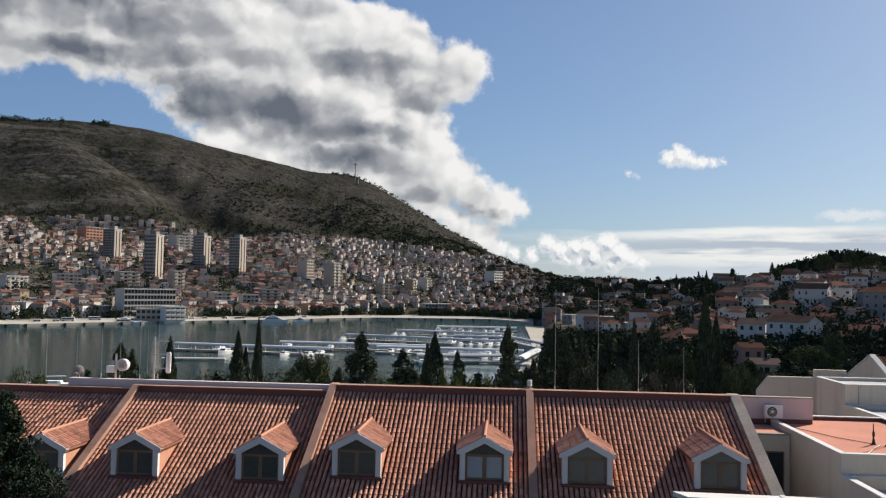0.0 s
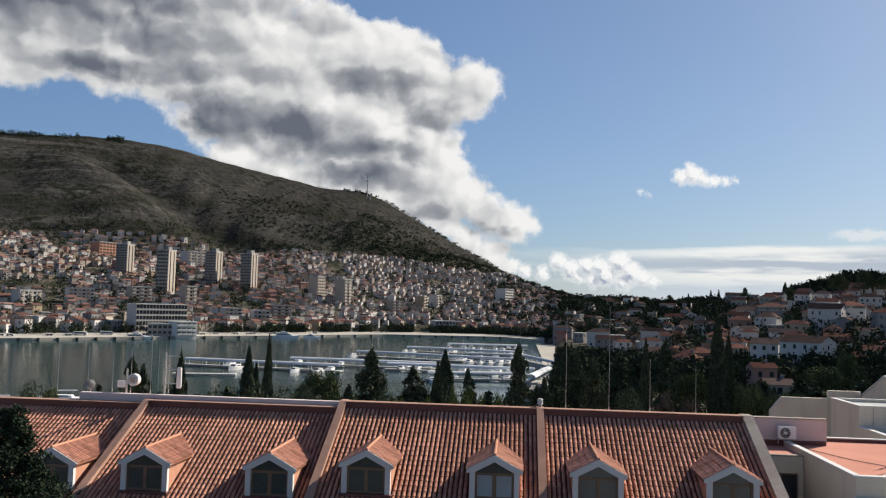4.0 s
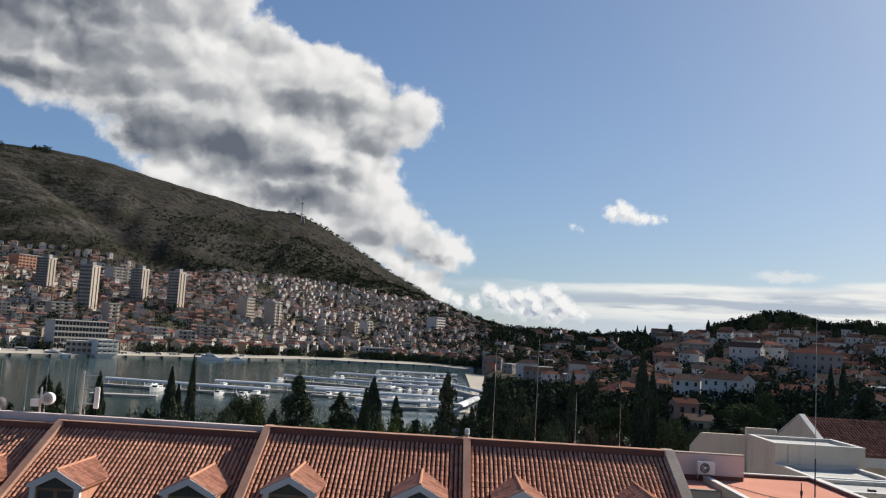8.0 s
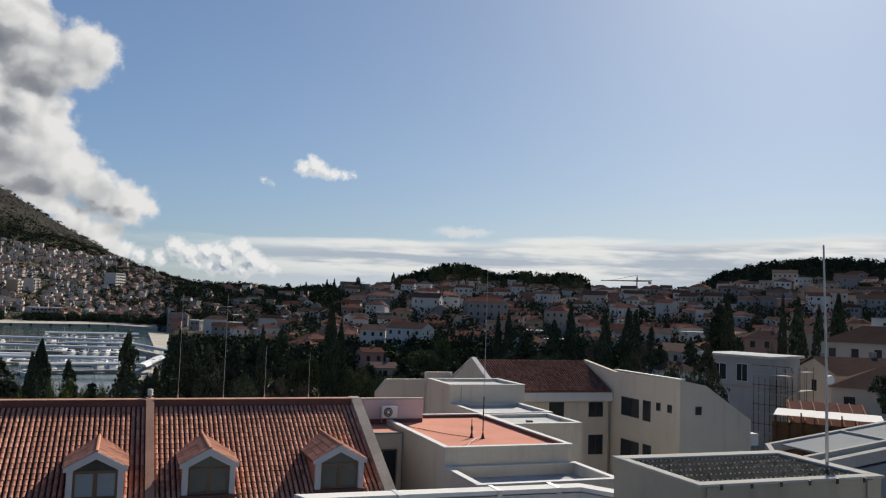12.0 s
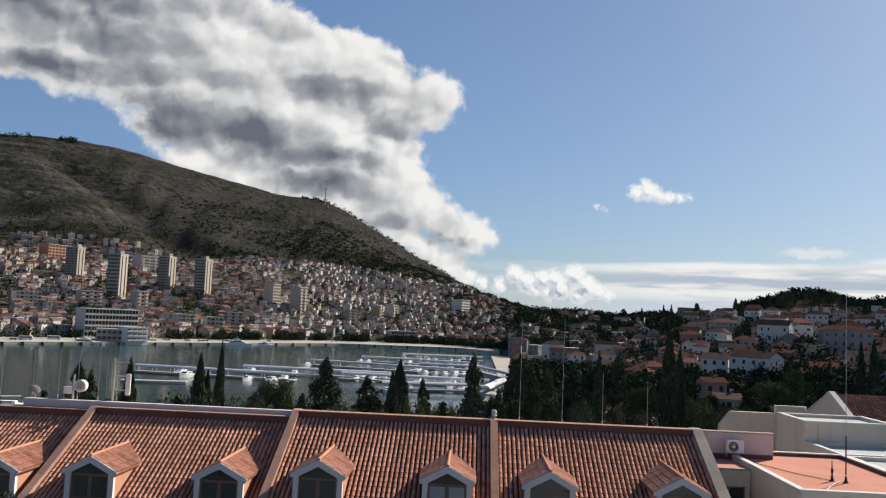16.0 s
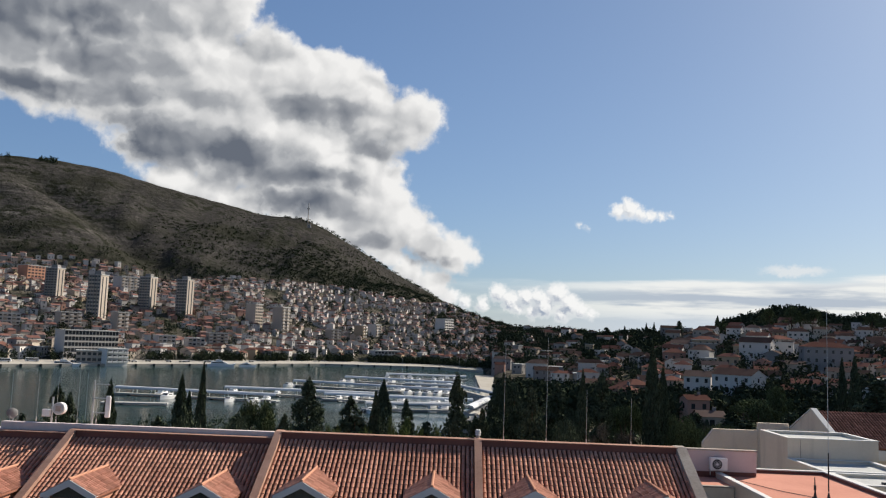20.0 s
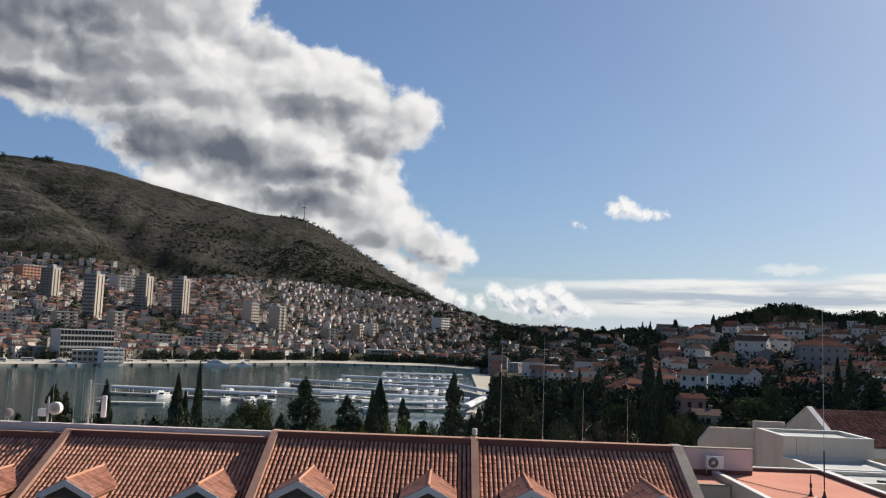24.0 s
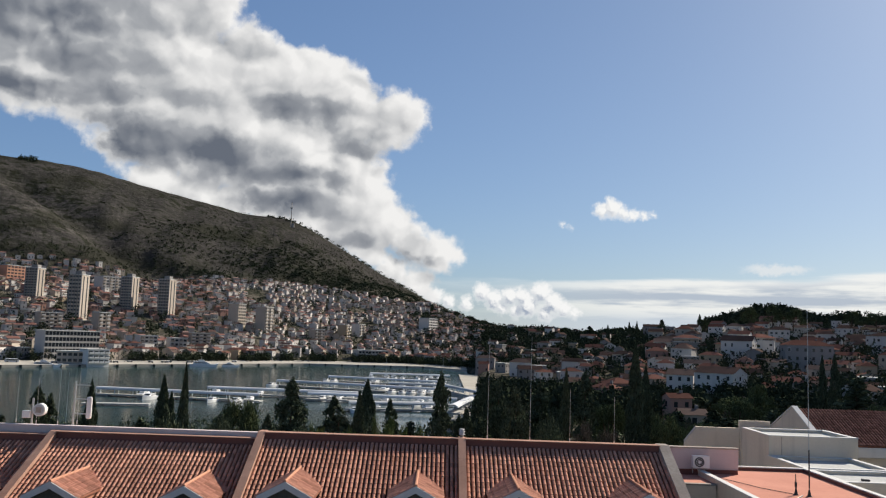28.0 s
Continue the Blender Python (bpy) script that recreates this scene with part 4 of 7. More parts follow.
def build_near_roof():
    flat = thing("near_flat_roof", "flat roof edge with white metal coping", "roof")
    part("wall", boxes((2.9, 12.5, 6.0, 12.75, 5.0, 21.6)), M_SLATE, flat)
    part("roof", boxes((3.0, 12.4, 6.1, 12.6, 21.602, 21.66)), M_MEMBRANE, flat)
    part("coping", prism([(2.6, 13.05), (7.55, 12.9), (7.9, 12.35), (9.0, 12.35), (9.0, 12.05), (7.75, 12.05), (7.4, 12.6), (2.75, 12.72)], "z", 21.93, 22.0), M_WHITE, flat, "white sheet-metal coping")
    part("kerb", prism([(2.7, 13.0), (7.5, 12.85), (7.85, 12.3), (9.0, 12.3), (9.0, 12.1), (7.8, 12.1), (7.42, 12.65), (2.8, 12.77)], "z", 21.3, 21.897), M_WHITE, flat)
    for x in (4.2, 5.9, 7.0):
        part("coping_joint", boxes((x - 0.04, x + 0.04, 12.62, 13.03, 21.902, 22.008)), M_METAL, flat)
    v = thing("ventilation_housing", "beige metal ventilation housing with a louvred top", "vent")
    x0, x1, y0, y1, zt = 7.35, 10.6, 9.4, 11.5, 22.7
    for d in ((x0, x1, y0, y0 + 0.05), (x0, x1, y1 - 0.05, y1), (x0, x0 + 0.05, y0 + 0.05, y1 - 0.05), (x1 - 0.05, x1, y0 + 0.05, y1 - 0.05)):
        part("side_panel", boxes((*d, 21.66, zt - 0.02)), M_HOUSING, v)
    # black sheet gives the shade inside the housing as colour
    part("floor", boxes((x0 + 0.06, x1 - 0.06, y0 + 0.06, y1 - 0.06, 21.7, 21.74)), M_BLACK, v, "black inner floor standing for the shaded inside")
    for d in ((x0 - 0.04, x1 + 0.04, y0 - 0.04, y0 + 0.16), (x0 - 0.04, x1 + 0.04, y1 - 0.22, y1 + 0.04), (x0 - 0.04, x0 + 0.12, y0 + 0.162, y1 - 0.222), (x1 - 0.2, x1 + 0.04, y0 + 0.162, y1 - 0.222)):
        part("rim", boxes((*d, zt - 0.018, zt + 0.02), bevel=0.006), M_RAIL, v)
    for y in np.linspace(y0 + 0.2, y1 - 0.26, 26):
        part("slat", prism([(y - 0.004, zt - 0.09), (y - 0.004, zt - 0.02), (y + 0.004, zt - 0.02), (y + 0.004, zt - 0.09)], "x", x0 + 0.13, x1 - 0.21), M_SLAT, v)
    # glints on the dark mesh, modelled as rows of white studs
    studs = bmesh.new()
    for y in np.linspace(y0 + 0.3, y1 - 0.36, 5):
        for x in np.arange(x0 + 0.2, x1 - 0.28, 0.085):
            q = 0.014 + 0.006 * math.sin(x * 37 + y * 11)
            bmesh.ops.create_icosphere(studs, subdivisions=1, radius=q, matrix=Matrix.Translation((x, y + 0.006 * math.sin(x * 53), zt - 0.004)))
    tagged(part("rivets", studs, M_WHITE, v, "rows of small white studs standing for glints on the mesh"), kind="stuff")
    for x in (x0 + 0.1, x1 - 0.3):
        part("corner_post", boxes((x, x + 0.12, y0 - 0.03, y0 - 0.002, 21.66, zt - 0.03)), M_HOUSING, v)
    for x in np.linspace(x0 + 0.3, x1 - 0.4, 6):
        part("clip", boxes((x, x + 0.04, y0 - 0.055, y0 - 0.042, zt - 0.06, zt + 0.01)), M_BLACK, v)
    pole = thing("flagpole", "slender pale metal pole with a small white disc", "pole")
    part("shaft", tube([(11.28, 11.08, 21.6), (11.25, 11.08, 24.0), (11.17, 11.08, 26.27)], 0.030, 8, 0.015), M_METAL, pole)
    part("disc", tube([(11.245, 10.98, 23.97), (11.245, 11.01, 23.97)], 0.075, 14), M_PLASTIC, pole)
    part("bracket", boxes((11.20, 11.29, 11.005, 11.075, 23.92, 24.02)), M_METAL, pole)
    # long sheet roof that rises to one side, with white rails
    sk = thing("sloping_sheet_roof", "long sloping grey sheet roof with white metal rails over a grey wall", "roof")

    def rise(x, up=0.0):
        return 22.22 + 0.125 * (x - 12.0) + up
    edge_far, edge_near, x_end = 14.0, 12.35, 26.0

    def rail(x0, y0, x1, y1, half, lo, hi):
        bm = bmesh.new()
        dx, dy = x1 - x0, y1 - y0
        k = half / math.hypot(dx, dy)
        ring = [(x0 - dy * k, y0 + dx * k, rise(x0)), (x0 + dy * k, y0 - dx * k, rise(x0)), (x1 + dy * k, y1 - dx * k, rise(x1)), (x1 - dy * k, y1 + dx * k, rise(x1))]
        a = [bm.verts.new((x, y, z + lo)) for x, y, z in ring]
        b = [bm.verts.new((x, y, z + hi)) for x, y, z in ring]
        bm.faces.new(a[::-1])
        bm.faces.new(b)
        for i in range(4):
            bm.faces.new((a[i], a[(i + 1) % 4], b[(i + 1) % 4], b[i]))
        return bm
    xs = [12.9, 14.6, 16.6, 18.8, 21.2, 23.6, x_end]
    for a, b in zip(xs, xs[1:]):
        mid = (edge_far + edge_near) / 2 + 0.25
        part("roof_sheet", rail(a + 0.03, mid, b - 0.03, mid, 0.60, 0.0, 0.03), M_SHEET, sk)
        part("bar", rail(b, edge_near + 0.2, b + 0.001, edge_far, 0.04, 0.0, 0.07), M_RAIL, sk)
    part("far_rail", rail(12.6, edge_far, x_end, edge_far, 0.05, -0.12, 0.07), M_RAIL, sk)
    part("near_rail", rail(11.75, edge_near + 0.34, x_end, edge_near + 0.34, 0.05, -0.1, 0.09), M_RAIL, sk)
    part("gutter", rail(11.7, edge_near + 0.08, x_end, edge_near + 0.10, 0.08, -0.2, 0.02), M_RAIL, sk)
    part("end_rail", rail(11.8, edge_near + 0.4, 12.6, edge_far - 0.05, 0.05, -0.1, 0.08), M_RAIL, sk)
    part("wall", prism([(11.8, 10.0), (x_end, 10.0), (x_end, rise(x_end) - 0.25), (11.8, rise(11.8) - 0.25)], "y", edge_near, edge_near + 0.25), M_SLATE, sk)
    for x in (13.4, 15.2, 17.0):
        part("wall_seam", boxes((x, x + 0.04, edge_near - 0.03, edge_near - 0.003, 15, rise(x) - 0.3)), M_CONC, sk)


build_near_roof()

# ================= buildings at the left end of the roof =================


def build_left_end():
    cw = thing("cream_side_wall", "tall sunlit cream rendered wall at the roof's end", "wall")
    part("wall", boxes((-36.35, -36.0, 26.0, 44.0, 5.0, 20.55)), M_SIDE, cw)
    part("coping", boxes((-36.38, -35.96, 25.9, 44.05, 20.552, 20.6)), M_WHITE, cw)
    gw = thing("grey_wall", "shaded grey rendered wall with a dark door and small window", "wall")
    part("wall", boxes((-35.95, -26.3, 43.0, 43.3, 5.0, 19.32)), M_GREYWALL, gw)
    part("coping", boxes((-35.95, -26.3, 42.96, 43.34, 19.322, 19.38)), M_CONC, gw)
    part("door", boxes((-32.15, -31.1, 42.94, 42.998, 17.0, 18.95)), M_BLACK, gw, "dark metal door")
    window_in(gw, -33.0, 42.99, 17.6, 0.8, 0.7, "y", bars=0)
    house = thing("low_tiled_house", "lower house with orange barrel tiles and terracotta parapets", "house")
    part("wall", boxes((-36.5, -26.5, 31.6, 42.5, 5.0, 14.0)), M_CREAM, house)
    for x0, x1, zt in ((-35.7, -30.75, 18.27), (-30.35, -26.4, 17.95)):
        tiled_slope(house, [(x0, 39.6, zt - 0.2), (x1, 39.6, zt - 0.2), (x0, 31.2, zt - 4.4), (x1, 31.2, zt - 4.4)], M_TILE_REST)
        part("ridge_kerb", boxes((x0, x1, 39.62, 40.0, zt - 0.6, zt - 0.02)), M_MAROON, house)
        part("ridge_flashing", boxes((x0, x1, 39.56, 40.1, zt - 0.018, zt + 0.03)), M_CONC, house)
        part("back_slope", prism([(40.1, zt - 0.05), (43.0, zt - 1.5), (43.0, zt - 1.8), (40.1, zt - 0.5)], "x", x0, x1), M_TILE_REST, house)
    for x, zt, mt in ((-30.55, 18.5, M_TERRA), (-35.95, 18.45, M_RIB)):
        part("parapet", prism([(40.15, zt), (39.7, zt), (31.2, zt - 4.1), (31.2, zt - 5.2), (40.15, zt - 1.0)], "x", x - 0.19, x + 0.19), mt, house, "sloping terracotta parapet")
    part("gutter", tube([(-35.9, 31.1, 14.02), (-26.6, 31.1, 14.02)], 0.08, 8), M_WHITE, house)
    ch = thing("chimney", "square terracotta chimney stack on the tiled roof", "chimney")
    part("stack", boxes((-37.6, -36.42, 38.0, 39.0, 14.0, 19.1)), M_TERRA, ch)
    part("cap", boxes((-37.7, -36.36, 37.9, 39.1, 19.102, 19.22)), M_CONC, ch)


build_left_end()

# ================= fittings on the roofs =================


def build_fittings():
    ac = thing("outdoor_unit", "white air-conditioning outdoor unit on the pink wall", "air conditioner", pose(13.33, 42.62, 18.98))
    part("case", boxes((-0.42, 0.42, -0.16, 0.16, 0.0, 0.6), bevel=0.02), M_PLASTIC, ac)
    part("fan_grille", tube([(-0.1, -0.166, 0.3), (-0.1, -0.19, 0.3)], 0.24, 20), M_BLACK, ac)
    part("fan_hub", tube([(-0.1, -0.192, 0.3), (-0.1, -0.205, 0.3)], 0.07, 12), M_PLASTIC, ac)
    for k in (0.10, 0.17):
        bm = bmesh.new()
        bmesh.ops.create_circle(bm, segments=24, radius=k)
        ring = [tuple(Vector((v.co.x - 0.1, -0.195, v.co.y + 0.3))) for v in bm.verts]
        bm.free()
        part("fan_ring", tube(ring + ring[:1], 0.008, 4), M_PLASTIC, ac)
    for x in (-0.3, 0.3):
        part("bracket", boxes((x - 0.02, x + 0.02, -0.1, 0.34, -0.06, -0.002), (x - 0.02, x + 0.02, 0.30, 0.34, -0.3, -0.062)), M_METAL, ac)
    # whip antennas: on the red roof and behind the ridge
    for x, y, top, r in ((16.46, 37.35, 26.9, 0.018), (16.0, 37.65, 19.55, 0.035)):
        a = thing("roof_antenna", "thin whip antenna on a small tripod foot on the red roof", "antenna", pose(x, y, 18.65), group="antennas on the red roof")
        part("whip", tube([(0, 0, 0.2), (-0.01, 0, top - 18.65)], r, 6, r * 0.5), M_METAL if top > 22 else M_BLACK, a)
        part("foot", tube([(0, 0, 0.0), (0, 0, 0.06), (0, 0, 0.30)], 0.13, 8, 0.03), M_BLACK, a)
        part("sleeve", tube([(0, 0, 0.35), (0, 0, min(2.0, top - 19.0))], r * 1.7, 6), M_BLACK, a)
    for az, top, d in ((3.5, 25.1, 42.0), (6.35, 25.2, 42.0), (9.0, 22.7, 42.4), (11.9, 22.4, 42.4), (-25.2, 22.4, 46.0), (-24.0, 23.0, 45.6), (-26.3, 22.6, 47.0), (-22.9, 22.9, 46.0)):
        p = bearing(az, d)
        a = thing("ridge_antenna", "thin pale whip antenna standing behind the ridge", "antenna", pose(p.x, p.y, 17.5), group="antennas behind the ridge")
        part("whip", tube([(0, 0, 0), (0.0, 0, top - 17.5)], 0.011, 6, 0.007), M_METAL, a)
        part("clamp", tube([(0, 0, 2.6), (0, 0, 2.8)], 0.03, 6), M_METAL, a)
    cowl = thing("vent_cowl", "weathered pale vent cowl standing on the ridge", "vent", pose(1.25, 40.1, 20.37))
    part("stem", tube([(0, 0, -0.3), (0, 0, 0.12)], 0.09, 8), M_CONC, cowl)
    for k in range(4):
        part("ring", tube([(0, 0, 0.13 + 0.07 * k), (0, 0, 0.18 + 0.07 * k)], 0.15 - 0.02 * (k % 2), 10, 0.10), M_WHITE, cowl)
    # dishes and box antennas on the white wall
    dish = thing("round_antenna", "white drum antenna on a steel post behind the ridge", "antenna", pose(-19.6, 41.2, 0))
    part("post", tube([(0, 0, 18.5), (0, 0, 21.4)], 0.05, 8), M_METAL, dish)
    drum = part("drum", tube([(0.35, -0.1, 20.85), (0.35, 0.2, 20.85)], 0.30, 20), M_PLASTIC, dish)
    part("face", tube([(0.35, -0.14, 20.85), (0.35, -0.102, 20.85)], 0.25, 20), M_METAL, drum)
    part("label_plate", boxes((0.22, 0.48, -0.16, -0.142, 20.72, 20.98)), M_CONC, drum)
    part("radio_box", boxes((-0.45, -0.05, -0.12, 0.12, 20.45, 20.8), bevel=0.02), M_PLASTIC, dish)
    sd = thing("satellite_dish", "grey satellite dish on a short post at the ridge", "satellite dish", pose(-21.4, 41.0, 0))
    part("post", tube([(0, 0, 18.5), (0, 0, 20.5)], 0.03, 6), M_METAL, sd)
    bm = bmesh.new()
    rings = []
    for k in range(5):
        rr = 0.11 * k + 0.01
        rings.append([bm.verts.new((rr * math.cos(a), 0.5 * rr * rr * 1.4, rr * math.sin(a))) for a in np.linspace(0, 2 * math.pi, 16, endpoint=False)])
    for r0, r1 in zip(rings, rings[1:]):
        for k in range(16):
            bm.faces.new((r0[k], r0[(k + 1) % 16], r1[(k + 1) % 16], r1[k]))
    bmesh.ops.solidify(bm, geom=bm.faces[:], thickness=0.015)
    part("bowl", bm, M_GREYWALL, sd, at=pose(0, -0.1, 20.6, -25, 0, 30) @ Matrix.Scale(0.6, 4))
    part("arm", tube([(0, -0.1, 20.35), (0.1, -0.55, 20.5)], 0.012, 5), M_METAL, sd)
    pa = thing("panel_antenna", "white panel antenna on a steel bracket mast", "antenna", pose(-17.6, 41.2, 0))
    part("mast", tube([(0, 0, 18.5), (0, 0, 22.3)], 0.05, 8), M_METAL, pa)
    part("panel", boxes((0.62, 0.86, -0.1, 0.06, 20.5, 21.55), bevel=0.04), M_PLASTIC, pa)
    for z in (20.7, 21.4):
        part("bracket", boxes((0.05, 0.63, -0.03, 0.03, z, z + 0.05)), M_METAL, pa)
    part("top_bar", tube([(0.05, 0, 22.1), (0.75, 0, 22.1)], 0.025, 6), M_METAL, pa)


build_fittings()

# ================= trees =================
rng = np.random.default_rng(7)


def leaf_mesh(name, centres, size, mat, squash=1.0, narrow=0.55):
    """Many small leaf sprays, each an uneven pair of triangles, at the given places."""
    n = len(centres)
    c = np.asarray(centres, float)
    a = rng.normal(size=(n, 3))
    a /= np.linalg.norm(a, axis=1)[:, None] + 1e-9
    b = np.cross(a, rng.normal(size=(n, 3)))
    b /= np.linalg.norm(b, axis=1)[:, None] + 1e-9
    s = (size * rng.uniform(0.6, 1.4, n))[:, None]
    v = np.empty((n, 4, 3))
    v[:, 0], v[:, 1] = c - a * s, c + b * s * narrow
    v[:, 2], v[:, 3] = c + a * s * rng.uniform(0.7, 1.2, (n, 1)), c - b * s * narrow * rng.uniform(0.4, 1.2, (n, 1))
    v[:, :, 2] = c[:, None, 2] + (v[:, :, 2] - c[:, None, 2]) * squash
    idx = np.arange(n * 4).reshape(n, 4)
    me = bpy.data.meshes.new(name)
    me.from_pydata(v.reshape(-1, 3).tolist(), [], idx.tolist())
    me.materials.append(mat)
    return me


def shell(n, centre, radii, inner=0.55):
    """n places in the outer part of an ellipsoid."""
    d = rng.normal(size=(n, 3))
    d /= np.linalg.norm(d, axis=1)[:, None]
    return np.asarray(centre) + d * np.asarray(radii) * rng.uniform(inner, 1.0, (n, 1))


def cypress_points(n, h=1.0, r=0.1):
    z = rng.uniform(0.02, 1.0, n) ** 0.9
    prof = np.minimum(1.0, (1 - z) * 2.6) ** 0.8 * (0.75 + 0.25 * np.minimum(1, z * 6))
    ang = rng.uniform(0, 2 * np.pi, n)
    lump = 1 + 0.18 * np.sin(ang * 3 + z * 17) + 0.12 * np.sin(ang * 5 - z * 29)
    rad = r * prof * lump * np.sqrt(rng.uniform(0.35, 1.0, n))
    return np.stack([rad * np.cos(ang), rad * np.sin(ang), 0.04 * h + z * h * 0.96], 1)


def conifer_points(n, h=1.0, r=0.22, tiers=26, ragged=0.2):
    out = []
    for k in range(tiers):
        t = (k + rng.uniform(-0.4, 0.4)) / tiers
        z = 0.08 + 0.90 * max(0.0, t)
        rr = r * (1 - max(0, t)) ** 0.6 * rng.uniform(1 - ragged, 1 + 0.6 * ragged) + 0.012
        limbs = 8
        m = max(4, int(n / tiers * (0.25 + 1.1 * rr / r) / limbs))
        for q in range(limbs):
            ang = rng.uniform(0, 2 * np.pi)
            ext = rr * rng.uniform(0.6, 1.2)
            s = np.sqrt(rng.uniform(0, 1, m))
            wob = rng.normal(0, 0.28, m)
            out.append(np.stack([ext * s * np.cos(ang + wob), ext * s * np.sin(ang + wob), (z + 0.03 * s - 0.07 * s * s + rng.normal(0, 0.016, m)) * h], 1))
    return np.concatenate(out)


def crown_points(n, clumps, spread, low, flat=0.6):
    out = []
    for k in range(clumps):
        a, rr = rng.uniform(0, 2 * np.pi), spread * math.sqrt(rng.uniform(0.0, 1.0))
        c = (rr * math.cos(a), rr * math.sin(a), low + (1 - low) * (0.55 + 0.3 * rng.uniform() - 0.55 * (rr / spread) ** 2 * flat))
        q = spread * rng.uniform(0.28, 0.5)
        out.append(shell(n // clumps, c, (q, q, q * 0.62), 0.3))
    return np.concatenate(out)


def make_tree(kind, leaves=2600, fine=1.0):
    """A tree one metre high, to be scaled: trunk, limbs and a crown of small sprays."""
    name, label, cat = {"cyp": ("cypress_tree", "slender dark green columnar cypress", "tree"), "con": ("conifer_tree", "dark ragged conifer with uneven branches", "tree"),
                        "pine": ("pine_tree", "broad dark pine with a clumped crown", "tree"), "round": ("broadleaf_tree", "dense rounded evergreen tree", "tree"),
                        "bare": ("bare_tree", "bare winter tree with grey-brown twigs", "tree"), "green": ("shrub_tree", "bright green bushy tree", "tree")}[kind]
    t = thing(name, label, cat)
    if kind == "cyp":
        part("trunk", tube([(0, 0, 0), (0, 0, 0.5), (0, 0, 0.9)], 0.012, 6, 0.003), M_BARK, t)
        part("crown", leaf_mesh("crown", cypress_points(leaves), 0.017 * fine, M_LEAF_DARK, 1.7), parent=t)
    elif kind == "con":
        part("trunk", tube([(0, 0, 0), (0.004, 0, 0.5), (0, 0.003, 0.98)], 0.016, 6, 0.002), M_BARK, t)
        part("crown", leaf_mesh("crown", conifer_points(int(leaves * 1.5), tiers=26 if fine == 1.0 else 17, ragged=0.2 if fine == 1.0 else 0.5), 0.021 * fine, M_LEAF_DARK), parent=t)
    elif kind in ("pine", "round", "green"):
        part("trunk", tube([(0, 0, 0), (0.03, 0.01, 0.3), (0.0, 0.02, 0.7)], 0.028, 7, 0.01), M_BARK, t)
        for k in range(3):
            a = k * 2.1 + 0.4
            part("limb", tube([(0.02, 0.01, 0.3 + 0.08 * k), (0.14 * math.cos(a), 0.14 * math.sin(a), 0.52 + 0.04 * k), (0.26 * math.cos(a), 0.26 * math.sin(a), 0.66)], 0.012, 5, 0.004), M_BARK, t)
        pts = crown_points(leaves, 16, 0.36, 0.3) if kind != "round" else np.concatenate([crown_points(leaves // 2, 12, 0.40, 0.12), shell(leaves // 2, (0, 0, 0.52), (0.46, 0.46, 0.44), 0.75)])
        if kind == "green":
            pts = np.concatenate([crown_points(leaves, 14, 0.42, 0.05)])
        part("crown", leaf_mesh("crown", pts, 0.021 * fine, {"pine": M_LEAF, "round": M_LEAF_DARK, "green": M_LEAF_LIGHT}[kind]), parent=t)
    else:
        part("trunk", tube([(0, 0, 0), (0.01, 0.01, 0.4), (0, 0, 0.8)], 0.02, 6, 0.005), M_BARK, t)
        for k in range(5):
            a = k * 2.4
            part("limb", tube([(0, 0, 0.25 + 0.05 * k), (0.16 * math.cos(a), 0.16 * math.sin(a), 0.5 + 0.04 * k), (0.28 * math.cos(a), 0.28 * math.sin(a), 0.72 + 0.02 * k)], 0.008, 4, 0.002), M_BARK, t)
        part("crown", leaf_mesh("crown", crown_points(leaves, 14, 0.34, 0.25), 0.035, M_TWIG, 1.4, 0.06), parent=t)
    return t


TREE_KINDS = {k: [make_tree(k) for _ in range(3 if k in ("cyp", "con") else 2)] for k in ("cyp", "con", "pine", "round", "bare", "green")}
NEAR_KINDS = {k: [make_tree(k, 8000, 0.66) for _ in range(3 if k in ("cyp", "con") else 1)] for k in ("cyp", "con", "pine", "round", "green")}
BASE_WIDTH = {"cyp": 0.2, "con": 0.46, "pine": 0.86, "round": 0.96, "bare": 0.8, "green": 1.0}
USED = set()


def copy_again(ob, m):
    """A copy at a pose that already holds its scale."""
    return copy_thing(ob, m @ Matrix.Diagonal((1 / ob.scale.x, 1 / ob.scale.y, 1 / ob.scale.z, 1)))


def plant(kind, az, r, top, width, near=False):
    """A tree at a bearing and distance, with the height of its tip above the sea and its width in metres."""
    p = bearing(az, r)
    width *= 1.6 if kind == "con" else 1.0
    z = ground(p.x, p.y) - 0.2
    h = max(2.0, top - z)
    proto = random.choice((NEAR_KINDS if near else TREE_KINDS)[kind])
    w = width / BASE_WIDTH[kind]
    m = Matrix.LocRotScale((p.x, p.y, z), Euler((0, 0, random.uniform(0, 6.28))), (w, w, h))
    if proto.name not in USED:
        USED.add(proto.name)
        proto.matrix_basis = m
        return proto
    return copy_again(proto, m)


